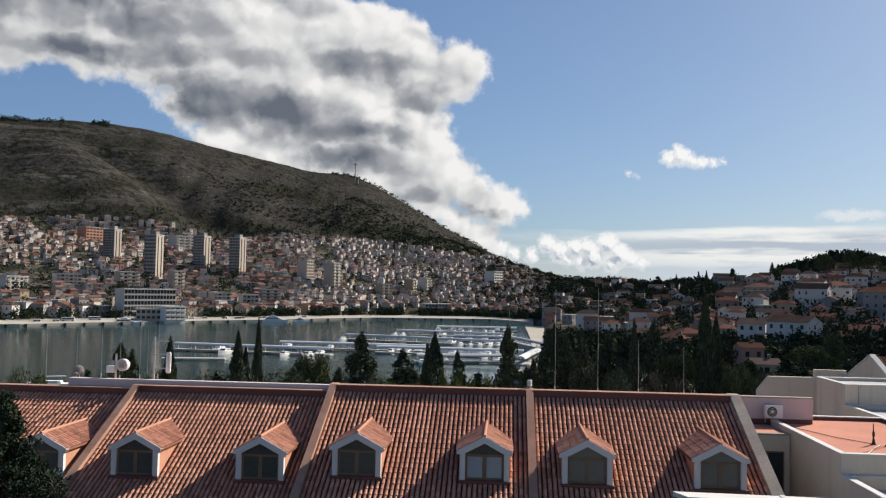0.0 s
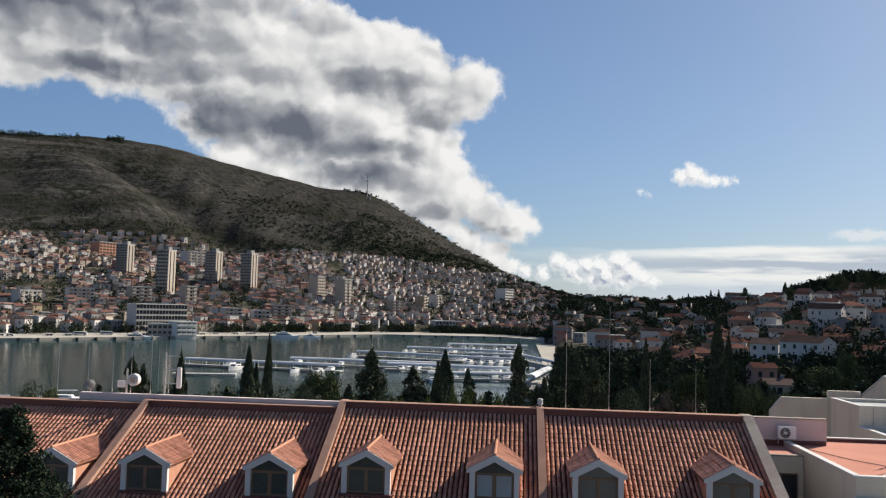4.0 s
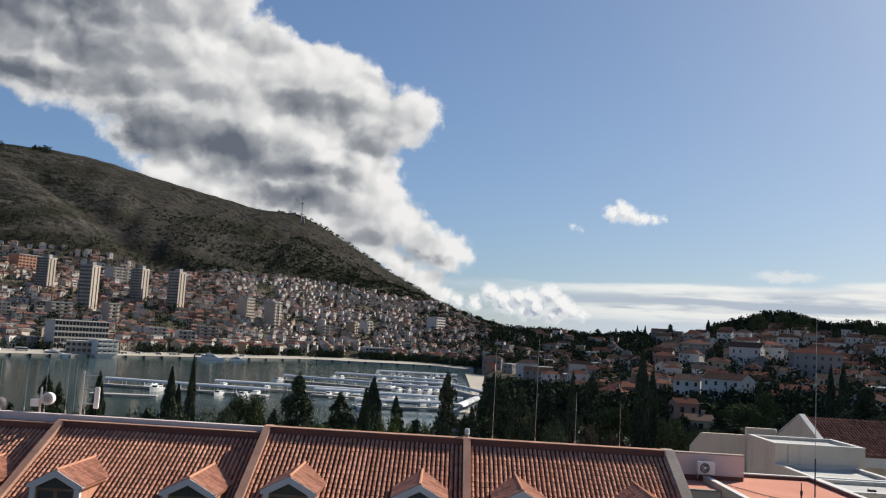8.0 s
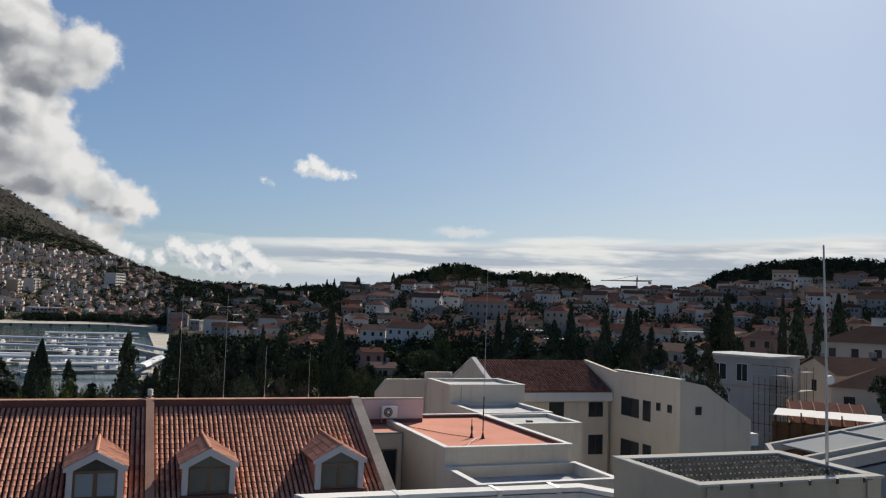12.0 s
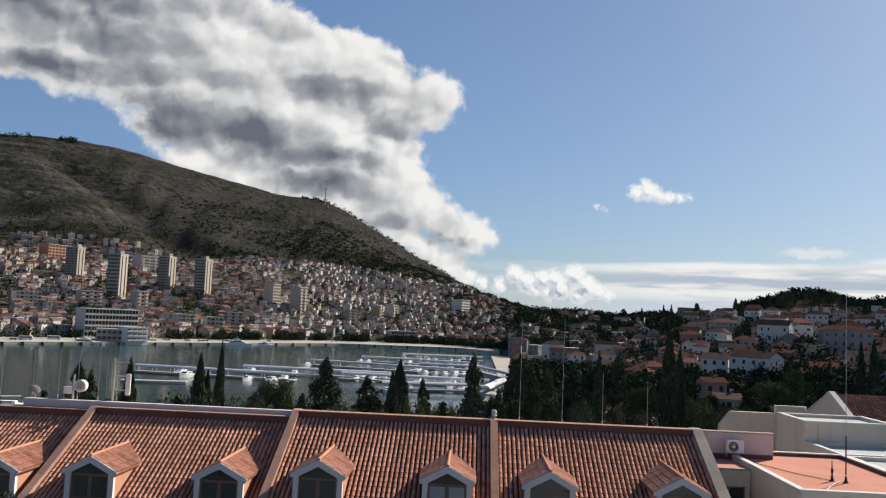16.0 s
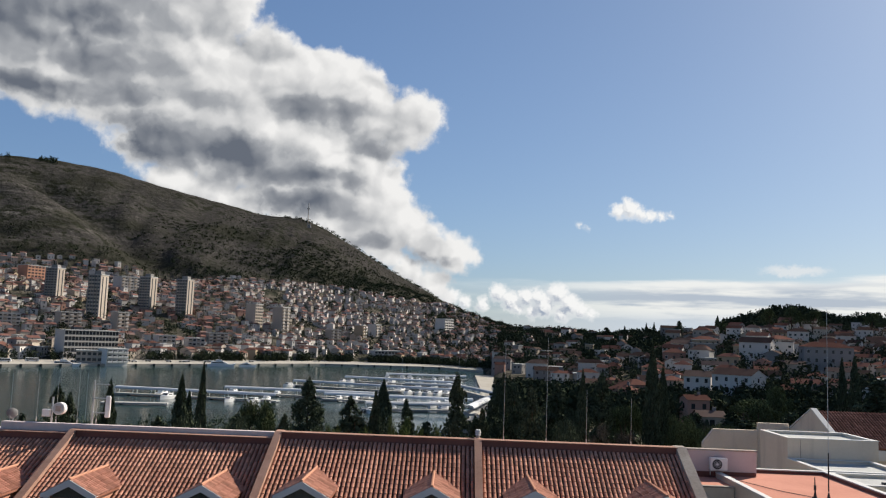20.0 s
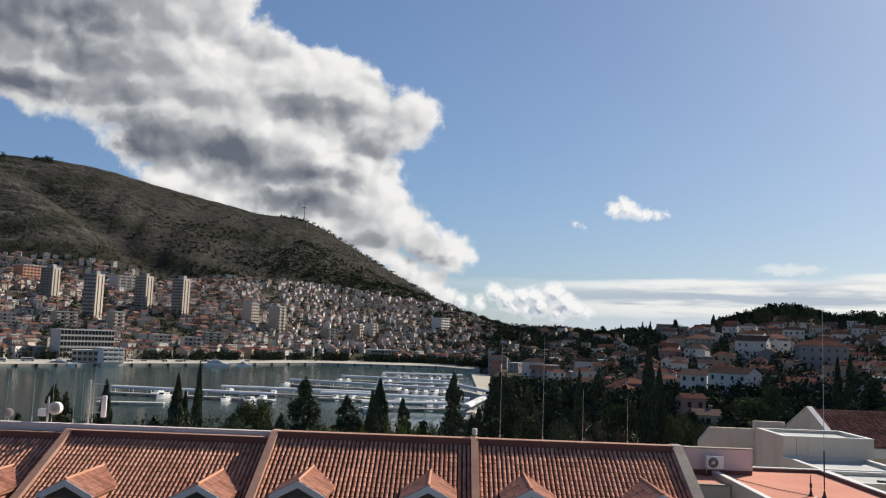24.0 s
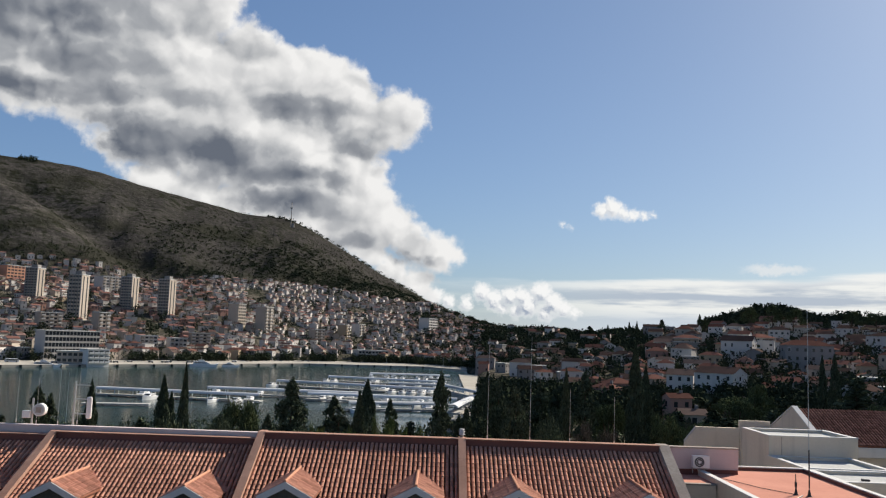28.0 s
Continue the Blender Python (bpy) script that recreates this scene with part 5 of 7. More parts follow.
TREES_BAY = [(-25.2, -3.46, 1.55, "con"), (-22.2, -3.49, 1.01, "cyp"), (-17.9, -3.06, 1.01, "cyp"), (-17.4, -4.13, 0.85, "cyp"), (-16.6, -2.30, 0.74, "cyp"),
             (-12.9, -3.13, 3.0, "pine"), (-9.7, -2.68, 2.33, "con"), (-6.9, -3.91, 1.94, "con"), (-5.2, -3.86, 1.17, "cyp"), (-4.7, -3.02, 1.32, "cyp"),
             (-3.1, -3.98, 1.36, "con"), (0.3, -1.78, 2.14, "con"), (2.7, -3.59, 1.75, "con"), (3.4, -2.23, 0.78, "cyp"), (4.2, -2.39, 1.75, "con"),
             (5.3, -2.73, 1.55, "con"), (7.0, -2.28, 2.33, "con"), (8.7, -1.83, 0.85, "cyp"), (10.0, -1.40, 1.94, "con"), (13.25, 0.03, 1.15, "cyp"),
             (13.9, -1.43, 1.01, "cyp"), (11.5, -2.83, 2.33, "pine")]
TREES_SIDE = [(7.7, -4.65, 2.9, "round"), (15.2, -3.02, 2.33, "pine"), (2.0, -4.36, 1.55, "con"), (5.4, -2.85, 1.94, "con"), (17.0, -4.05, 2.33, "pine"),
              (-42.8, -3.12, 0.85, "cyp"), (-40.8, -4.17, 1.17, "con"), (-30.3, -4.6, 2.6, "pine"), (-33.3, -5.48, 1.55, "con"), (-27.1, -5.31, 1.55, "con"),
              (-24.5, -4.0, 1.40, "con"), (-27.5, -5.68, 1.55, "con"), (-30.9, -4.69, 2.4, "round"), (-41.6, -4.09, 0.9, "con"), (-16.8, -5.6, 2.0, "green"), (-18.6, -5.7, 1.6, "green"),
              (-4.2, -4.17, 1.4, "green"), (-2.9, -4.37, 1.8, "green"), (-1.2, -4.7, 1.9, "green"), (-8.4, -5.0, 1.5, "green"), (-13.9, -5.2, 1.5, "round"), (-11.2, -5.2, 1.5, "con")]
TREES_VALLEY = [(20.7, -1.63, 1.94, "pine"), (19.2, -2.84, 3.11, "pine"), (26.5, -1.42, 2.33, "con"), (28.4, -0.77, 1.09, "cyp"), (29.5, 0.23, 0.85, "cyp"),
                (31.8, -0.14, 0.93, "cyp"), (33.3, 0.18, 1.01, "cyp"), (33.8, 0.08, 0.78, "cyp"), (34.8, -0.78, 1.01, "con"), (39.6, 1.6, 0.78, "cyp"),
                (39.1, 0.95, 2.33, "con"), (43.8, 1.21, 1.09, "cyp"), (45.0, 0.78, 0.85, "cyp"), (46.1, 1.46, 1.17, "cyp"), (25.3, -0.23, 0.70, "cyp"), (24.6, -0.33, 0.54, "cyp"), (42.9, 1.43, 0.54, "cyp")]


def crown_tree():
    """A garden tree with a dense lifted crown."""
    p = bearing(49.9, 62)
    t = thing("garden_tree", "dense dark evergreen tree with a rounded lifted crown", "tree", pose(p.x, p.y, 0))
    part("trunk", tube([(0, 0, 4.5), (0.2, 0.1, 14), (0.1, 0, 21)], 0.2, 8, 0.05), M_BARK, t)
    pts = []
    for k in range(62):
        a, q, z = random.uniform(0, 6.28), random.uniform(0.2, 1.0), random.uniform(0, 1)
        rad = 2.0 * math.sin(math.pi * (0.14 + 0.8 * z)) * math.sqrt(q) * random.uniform(0.7, 1.15)
        c = (rad * math.cos(a), rad * math.sin(a), 18.9 + 3.9 * z)
        pts.append(shell(200, c, (0.46, 0.46, 0.36), 0.3))
        if k % 4 == 0:
            part("limb", tube([(0.12, 0.05, 17.5), (c[0] * 0.5, c[1] * 0.5, (c[2] + 17.5) / 2), c], 0.05, 5, 0.015), M_BARK, t)
    part("crown", leaf_mesh("crown", np.concatenate(pts), 0.085, M_LEAF_DARK, 1.0, 0.55), parent=t)


def build_trees():
    for rows, lo, hi in ((TREES_BAY, 88, 125), (TREES_SIDE, 78, 100), (TREES_VALLEY, 165, 230)):
        for az, el, w, kind in rows:
            r = random.uniform(lo, hi)
            plant(kind, az, r, 25 + r * math.tan(radians(el)), r * radians(w), lo < 150)
    plant("con", 38.4, 84, 25 + 84 * math.tan(radians(-1.75)), 84 * radians(2.6), True)
    crown_tree()
    for az, r, el, w, kind in ((35.4, 150, -1.9, 5.0, "con"), (37.3, 160, -1.6, 5.5, "con"), (36.5, 120, -3.2, 5.5, "pine"), (40.2, 150, -1.2, 4.5, "con"), (42.2, 160, -1.4, 6.0, "bare"), (44.0, 150, -1.7, 6.0, "bare"), (45.2, 140, -1.4, 4.0, "pine"), (33.0, 150, -3.0, 7.0, "pine"), (30.5, 140, -3.2, 7.0, "round"), (28.0, 150, -2.6, 7.5, "pine"), (34.3, 190, -1.6, 6.0, "bare"), (31.2, 200, -1.4, 6.0, "bare")):
        plant(kind, az, r, 25 + r * math.tan(radians(el)), w)
    # dark grove in the valley below the roof line, and green shrubs by the water
    for k in range(104):
        az = random.uniform(2.6, 19.5)
        r = random.uniform(95, 240)
        kind = random.choice(("con", "cyp", "pine", "round", "pine", "cyp", "bare"))
        el = random.uniform(-5.6, -3.7) + (1.1 * random.random() if kind in ("con", "cyp") and az < 12 else 0) - 0.4 * sstep(120, 95, r)
        plant(kind, az, r, 25 + r * math.tan(radians(el)), random.uniform(1.8, 2.8) if kind == "cyp" else random.uniform(3.5, 7.0), r < 140 and kind != "bare")
    for k in range(110):
        az = random.uniform(18, 40)
        r = random.uniform(110, 285)
        el = random.uniform(-5.0, -2.6)
        plant(random.choice(("con", "pine", "bare", "pine", "round", "bare")), az, r, 25 + r * math.tan(radians(el)), random.uniform(4.0, 8.0))
    for az, el, w, kind in ((-14.3, -5.0, 3.2, "round"), (-11.2, -5.2, 3.0, "round"), (-7.6, -5.2, 3.0, "green"), (-5.9, -4.9, 3.0, "round"), (-3.4, -4.9, 3.4, "green"), (-2.2, -4.9, 3.2, "green"), (-1.0, -5.2, 3.0, "green"),
                           (1.6, -4.9, 3.0, "con"), (-19.5, -5.6, 3.0, "green"), (-16.0, -5.4, 3.0, "green"), (-9.0, -5.6, 2.6, "round"), (-25.6, -5.0, 2.6, "round"), (-31.2, -5.4, 2.6, "round"), (7.6, -4.6, 4.4, "round"), (18.6, -4.6, 4.0, "pine"), (16.6, -4.9, 3.6, "pine")):
        plant(kind, az, 92, 25 + 92 * math.tan(radians(el)), w, True)
    for k in range(44):
        az = random.uniform(-30, 2.5)
        r = random.uniform(85, 130)
        plant(random.choice(("green", "green", "round", "con")), az, r, 25 + r * math.tan(radians(random.uniform(-6.2, -5.0))), random.uniform(3.5, 6.0))


build_trees()


def build_near_conifer():
    """The dark conifer between the camera and the tiled roof."""
    p = bearing(-31.96, 25.0)
    top = 25 + 25.0 * math.tan(radians(-7.09))
    t = thing("near_conifer", "dense dark green conifer with bushy overlapping branches", "tree", pose(p.x, p.y, 0))
    part("trunk", tube([(0, 0, 5), (0.05, 0, 14), (0, 0, top - 0.4)], 0.2, 9, 0.03), M_BARK, t)
    sprays = [np.stack([rng.normal(0, 0.05, 120), rng.normal(0, 0.05, 120), top - rng.uniform(0, 0.5, 120)], 1)]
    z = top - 0.1
    while z > 13.5:
        depth = top - z
        rad = min(2.6, 0.16 + 0.60 * depth ** 0.92)
        for k in range(int(5 + rad * 7)):
            a = random.uniform(0, 2 * math.pi)
            ext = rad * random.uniform(0.62, 1.12)
            lift = random.uniform(0.0, 0.32)
            tip = Vector((ext * math.cos(a), ext * math.sin(a), z + lift))
            root = Vector((0, 0, z - 0.15 * ext))
            if random.random() < 0.25:
                part("branch", tube([tuple(root), tuple(root.lerp(tip, 0.5) - Vector((0, 0, 0.06))), tuple(tip)], 0.03, 5, 0.008), M_BARK, t)
            for u in (0.45, 0.72, 0.95):
                c = root.lerp(tip, u + random.uniform(-0.06, 0.06))
                q = (0.15 + 0.05 * rad) * random.uniform(0.75, 1.2)
                sprays.append(shell(46, tuple(c), (q, q, q * 0.8), 0.25))
        z -= 0.17
    part("crown", leaf_mesh("crown", np.concatenate(sprays), 0.05, M_FIR, 1.0, 0.5), parent=t)


build_near_conifer()

# ================= houses of the town =================


def house_shape(w, d, h, pitch, hip, eave=0.35, windows=True, floors=None, few=False):
    """Vertices and faces of a house standing on its base at 0, front towards -y: walls, roof, panes."""
    wv, wf, rv, rf, panes = [], [], [], [], []
    x, y = w / 2, d / 2
    rise = min(x, y) * pitch
    wv = [(-x, -y, -6), (x, -y, -6), (x, y, -6), (-x, y, -6), (-x, -y, h), (x, -y, h), (x, y, h), (-x, y, h)]
    wf = [(0, 1, 5, 4), (1, 2, 6, 5), (2, 3, 7, 6), (3, 0, 4, 7)]
    ex, ey, zt = x + eave, y + eave, h + rise
    lo = h - 0.12
    if pitch < 0.05:
        rv = [(-ex, -ey, h), (ex, -ey, h), (ex, ey, h), (-ex, ey, h), (-ex, -ey, h + 0.35), (ex, -ey, h + 0.35), (ex, ey, h + 0.35), (-ex, ey, h + 0.35)]
        rf = [(0, 1, 5, 4), (1, 2, 6, 5), (2, 3, 7, 6), (3, 0, 4, 7), (4, 5, 6, 7), (3, 2, 1, 0)]
    else:
        along_x = w >= d
        inset = (min(x, y) if hip else 0)
        if along_x:
            a, b = (-ex + (inset if hip else 0), 0, zt), (ex - (inset if hip else 0), 0, zt)
        else:
            a, b = (0, -ey + (inset if hip else 0), zt), (0, ey - (inset if hip else 0), zt)
        rv = [(-ex, -ey, lo), (ex, -ey, lo), (ex, ey, lo), (-ex, ey, lo), a, b]
        if along_x:
            rf = [(0, 1, 5, 4), (2, 3, 4, 5), (3, 0, 4), (1, 2, 5)]
        else:
            rf = [(1, 2, 5, 4), (3, 0, 4, 5), (0, 1, 4), (2, 3, 5)]
        rf.append((3, 2, 1, 0))
        if not hip:
            n = len(wv)
            if along_x:
                wv += [(-x, 0, zt - 0.15), (x, 0, zt - 0.15)]
                wf += [(7, 4, n), (5, 6, n + 1)]
                rf = [rf[0], rf[1], rf[4]]
            else:
                wv += [(0, -y, zt - 0.15), (0, y, zt - 0.15)]
                wf += [(4, 5, n), (6, 7, n + 1)]
                rf = [rf[0], rf[1], rf[4]]
            rf = rf[:2]
    if windows:
        fl = floors or max(1, int(h / 2.9))
        for face in ("f", "l", "r"):
            span = w if face == "f" else d
            cols = max(1, int(span / 2.9)) if face == "f" or not few else 1
            for i in range(fl):
                for c in range(cols):
                    u = -span / 2 + span * (c + 0.5) / cols
                    z0 = i * h / fl + 0.9
                    panes.append((face, u, z0, 1.0, 1.35))
    return wv, wf, rv, rf, panes


def pane_corners(pn, w, d, off=0.05):
    face, u, z0, ww, hh = pn
    x, y = w / 2, d / 2
    if face == "f":
        return [(u - ww / 2, -y - off, z0), (u + ww / 2, -y - off, z0), (u + ww / 2, -y - off, z0 + hh), (u - ww / 2, -y - off, z0 + hh)]
    s = -1 if face == "l" else 1
    q = [(s * (x + off), u - ww / 2, z0), (s * (x + off), u + ww / 2, z0), (s * (x + off), u + ww / 2, z0 + hh), (s * (x + off), u - ww / 2, z0 + hh)]
    return q if s > 0 else q[::-1]


ME_WINDOW = None


def shared_window():
    """A small recessed-looking window: frame, pane and sill in one shared mesh, front towards -y."""
    global ME_WINDOW
    if ME_WINDOW is None:
        bm = boxes((-0.5, 0.5, -0.04, 0.05, 0.0, 1.35))
        me = bpy.data.meshes.new("window")
        bm.to_mesh(me)
        bm.free()
        me.materials.append(M_GLASS)
        ME_WINDOW = me
        bm = boxes((-0.6, 0.6, -0.14, 0.02, -0.1, -0.02), (-0.6, -0.52, -0.07, 0.02, 0, 1.4), (0.52, 0.6, -0.07, 0.02, 0, 1.4), (-0.6, 0.6, -0.07, 0.02, 1.402, 1.5))
        me2 = bpy.data.meshes.new("surround")
        bm.to_mesh(me2)
        bm.free()
        me2.materials.append(M_WHITE)
        shared_window.surround = me2
    return ME_WINDOW


HOUSE_LABELS = [("white", "white rendered"), ("cream", "cream rendered"), ("grey", "grey rendered"), ("ochre", "ochre rendered"), ("rose", "rose rendered")]
ROOF_LABELS = ["red tiled roof", "brown tiled roof", "pale tiled roof"]


def make_house(w, d, h, pitch, hip, wi, ri, group):
    t = thing("house", HOUSE_LABELS[wi][1] + " town house with a " + (ROOF_LABELS[ri] if pitch > 0.05 else "flat roof") + (", hipped" if hip and pitch > 0.05 else ""), "house", group=group)
    wv, wf, rv, rf, panes = house_shape(w, d, h, pitch, hip, few=True)
    part("wall", mesh_of("wall", wv, wf, M_WALLS[wi]), parent=t)
    # pitched roofs take the copies with shade in their colour
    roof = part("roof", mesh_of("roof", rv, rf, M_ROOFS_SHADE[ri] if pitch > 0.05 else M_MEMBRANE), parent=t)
    if pitch > 0.05:
        z = h + min(w, d) / 2 * pitch * 0.5
        part("chimney", boxes((w * 0.22 - 0.35, w * 0.22 + 0.35, d * 0.1 - 0.3, d * 0.1 + 0.3, z - 0.5, h + min(w, d) / 2 * pitch + 0.7)), M_WALLS[2], roof)
    me = shared_window()
    for pn in panes:
        face, u, z0, ww, hh = pn
        at = {"f": pose(u, -d / 2, z0), "l": pose(-w / 2, u, z0, 0, 0, -90), "r": pose(w / 2, u, z0, 0, 0, 90)}[face]
        win = part("window", me, parent=t, at=at)
        if random.random() < 0.1 and face == "f":
            part("surround", shared_window.surround, parent=win)
    return t


def face_eye(x, y, swing=0.0):
    """Turn about z, in degrees, that points a front (-y) at the eye."""
    return -math.degrees(math.atan2(x, y)) + swing


OCCUPIED = []


GRID = {}


def settle(x, y, gap):
    GRID.setdefault((int(x // 16), int(y // 16)), []).append((x, y, gap))


def is_free(x, y, gap):
    cx, cy = int(x // 16), int(y // 16)
    for i in (-1, 0, 1):
        for j in (-1, 0, 1):
            for a, b, g in GRID.get((cx + i, cy + j), ()):
                if (x - a) ** 2 + (y - b) ** 2 <= (gap + g) ** 2:
                    return False
    return all((x - a) ** 2 + (y - b) ** 2 > (gap + g) ** 2 for a, b, g in OCCUPIED)


# ---- single landmark buildings across the bay


def slab_block(name, label, az, r, w, d, h, floors, bays, wall, balcony=None, group="", base=None, turn=0.0, band=False, pane=(0.34, 0.5)):
    """A flat-roofed block with rows of windows and, where given, balconies."""
    p = bearing(az, r)
    z = ground(p.x, p.y) if base is None else base
    OCCUPIED.append((p.x, p.y, w * 0.55))
    t = thing(name, label, "building", pose(p.x, p.y, z, 0, 0, face_eye(p.x, p.y, turn)), group=group)
    part("wall", boxes((-w / 2, w / 2, -d / 2, d / 2, -8, h)), wall, t)
    part("roof", boxes((-w / 2 - 0.3, w / 2 + 0.3, -d / 2 - 0.3, d / 2 + 0.3, h + 0.004, h + 0.6)), M_MEMBRANE, t)
    fh = h / floors
    bw = w / bays
    wm = bpy.data.meshes.new("window")
    bm = boxes((-bw * pane[0], bw * pane[0], -0.08, 0.05, 0, fh * pane[1]))
    bm.to_mesh(wm)
    bm.free()
    wm.materials.append(M_GLASS)
    bmh = None
    if balcony is not None:
        bmh = bpy.data.meshes.new("balcony")
        bm = boxes((-bw * 0.44, bw * 0.44, -1.2, -0.02, -0.25, 0.0), (-bw * 0.44, bw * 0.44, -1.2, -1.08, 0.0, 0.95))
        bm.to_mesh(bmh)
        bm.free()
        bmh.materials.append(balcony)
    for f in range(floors):
        for b in range(bays):
            x = -w / 2 + bw * (b + 0.5)
            part("window", wm, parent=t, at=pose(x, -d / 2, f * fh + fh * 0.3))
            if bmh and (b % 2 == 0 or band):
                part("balcony", bmh, parent=t, at=pose(x, -d / 2, f * fh + fh * 0.25))
    return t


def build_landmarks():
    for az, top, bottom in ((-25.93, 3.5, 1.75), (-23.4, 3.25, 0.7), (-20.4, 3.28, 1.45), (-18.1, 3.25, 1.5)):
        r = 800 if bottom > 1 else 735
        p = bearing(az, r)
        base = min(ground(p.x, p.y), 25 + r * math.tan(radians(bottom)))
        zt = 25 + r * math.tan(radians(top))
        t = slab_block("tower_block", "tall pale concrete tower block with vertical window strips", az, r, 11.0, 11.0, zt - base - 1.5, 12, 4, M_WALLS[1], None, "tower blocks above the harbour", base, -32)
        hh = zt - base - 1.5
        # front piers are grey, not pale: the front's shade is put into their colour
        for x in (-5.5, -2.95, -0.4, 2.15, 4.7):
            part("pier", boxes((x, x + 0.8, -6.1, -5.52, -6, hh + 0.5)), M_WALLS[2], t, "concrete pier greyed for the shaded front")
        for y in (-2.9, 2.3):
            part("window_strip", boxes((5.45, 5.56, y - 0.7, y + 0.7, 1.0, hh - 1.2)), M_GLASS, t)
        part("lift_house", boxes((-2.4, 3, -2.5, 3, hh + 0.61, hh + 3.2)), M_WALLS[2], t)
    slab_block("harbour_hotel", "long white hotel with a grid of windows at the quay", -23.8, 590, 37, 12, 590 * math.tan(radians(1.75)), 5, 16, M_WALLS[0], None, turn=30, pane=(0.42, 0.66), base=25 + 590 * math.tan(radians(-2.15)))
    lh = slab_block("harbour_office", "low white building with long balcony bands at the quay", -22.2, 560, 14, 10, 8.5, 3, 4, M_WHITE, M_WHITE, band=True, base=1.8, turn=30)
    slab_block("harbour_terminal", "pale low terminal building beside the quay", -23.6, 562, 15, 9, 7, 2, 5, M_WALLS[1], base=1.8)
    slab_block("white_apartment_block", "wide white apartment block at the town's upper edge", -21.2, 900, 42, 14, 15, 5, 12, M_WALLS[0], M_WALLS[1], turn=36)
    slab_block("red_apartment_block", "wide brick-red apartment block at the foot of the mountain", -26.7, 930, 43, 14, 12, 4, 11, M_TERRA, turn=38)
    slab_block("yellow_hotel", "yellow waterfront hotel with white framed windows", -35.5, 545, 24, 12, 12.5, 4, 8, M_YELLOW, M_WALLS[0], turn=24)
    slab_block("slender_block", "narrow grey apartment block among the houses", -11.8, 800, 13, 11, 24, 8, 4, M_WALLS[1], M_WALLS[0], turn=55)
    slab_block("slender_block", "narrow grey apartment block among the houses", -13.6, 810, 12, 11, 20, 7, 4, M_WALLS[1], turn=55)
    slab_block("far_white_block", "large white block at the end of the bay", -0.75, 900, 20, 12, 14, 5, 5, M_WALLS[0], turn=62)
    slab_block("long_white_hall", "long low white hall near the waterfront", -4.6, 740, 30, 10, 6, 2, 9, M_WALLS[0], turn=30)
    for az, r, w, h, mt in ((-25.0, 690, 22, 13, 1), (-19.2, 650, 18, 12, 0), (-17.3, 660, 17, 11, 0), (-22.0, 700, 13, 17, 1), (-15.9, 690, 20, 12, 1), (-28.5, 660, 24, 12, 0), (-31.5, 640, 22, 11, 0), (-8.3, 800, 16, 13, 1), (-6.5, 830, 14, 14, 3), (-5.5, 850, 15, 13, 0)):
        slab_block("apartment_block", "mid-rise " + HOUSE_LABELS[mt][0] + " apartment block with balconies", az, r, w * 0.74, 9, h * 0.85, max(3, int(h / 3)), max(3, int(w / 4)), M_WALLS[mt], M_WALLS[(mt + 1) % 2], "mid-rise blocks of the town", turn=random.uniform(15, 45) + 30 * sstep(-14, -6, az))
    # stepped blocks on the slope at the far left
    for nm, lab, az, r, mt, w0, steps in (("stepped_rose_block", "stepped rose and white terraced apartment block on the slope", -44.3, 640, 4, 20, 5), ("stepped_white_block", "stepped white terraced apartment block on the slope", -42.4, 630, 0, 19, 6)):
        p = bearing(az, r)
        OCCUPIED.append((p.x, p.y, 14))
        z = 25 + r * math.tan(radians(1.6 if mt == 0 else 2.3))
        t = thing(nm, lab, "building", pose(p.x, p.y, z, 0, 0, face_eye(p.x, p.y, 42)))
        for k in range(steps + 1):
            for c in range(6):
                u = (c - 2.5) / 3
                if abs(u) > 1.15 - 0.62 * (k / (steps + 1)) ** 2:
                    continue
                x, x2 = w0 * (c / 6 - 0.5), w0 * ((c + 1) / 6 - 0.5) - 0.3
                y, zb = -9 + 2.4 * k + (1.6 if c % 2 else 0) + random.uniform(-0.5, 0.5), 2.9 * k - 4 + random.uniform(-0.4, 0.4)
                part("terrace", boxes((x, x2, y, y + 5.5, zb - 2.4, zb + 3.0), bevel=0.2), M_ROSE if mt == 4 else M_PINK, t)
                part("window", boxes((x + 0.5, x2 - 0.5, y - 0.05, y + 0.1, zb + 0.7, zb + 2.3)), M_GLASS, t)
                part("railing", boxes((x - 0.1, x2 + 0.1, y - 1.5, y - 1.2, zb - 0.4, zb + 0.5), (x - 0.1, x2 + 0.1, y - 1.5, y - 0.02, zb - 0.6, zb - 0.41)), M_WHITE, t)
    for k in range(5):
        slab_block("terraced_block", "cream terraced apartment block on the slope", -44.6 + k * 1.05, 585 + 6 * (k % 2), 10, 9, 9 + (k % 3), 3, 3, M_WALLS[1], M_WALLS[0], "terraced blocks on the slope")
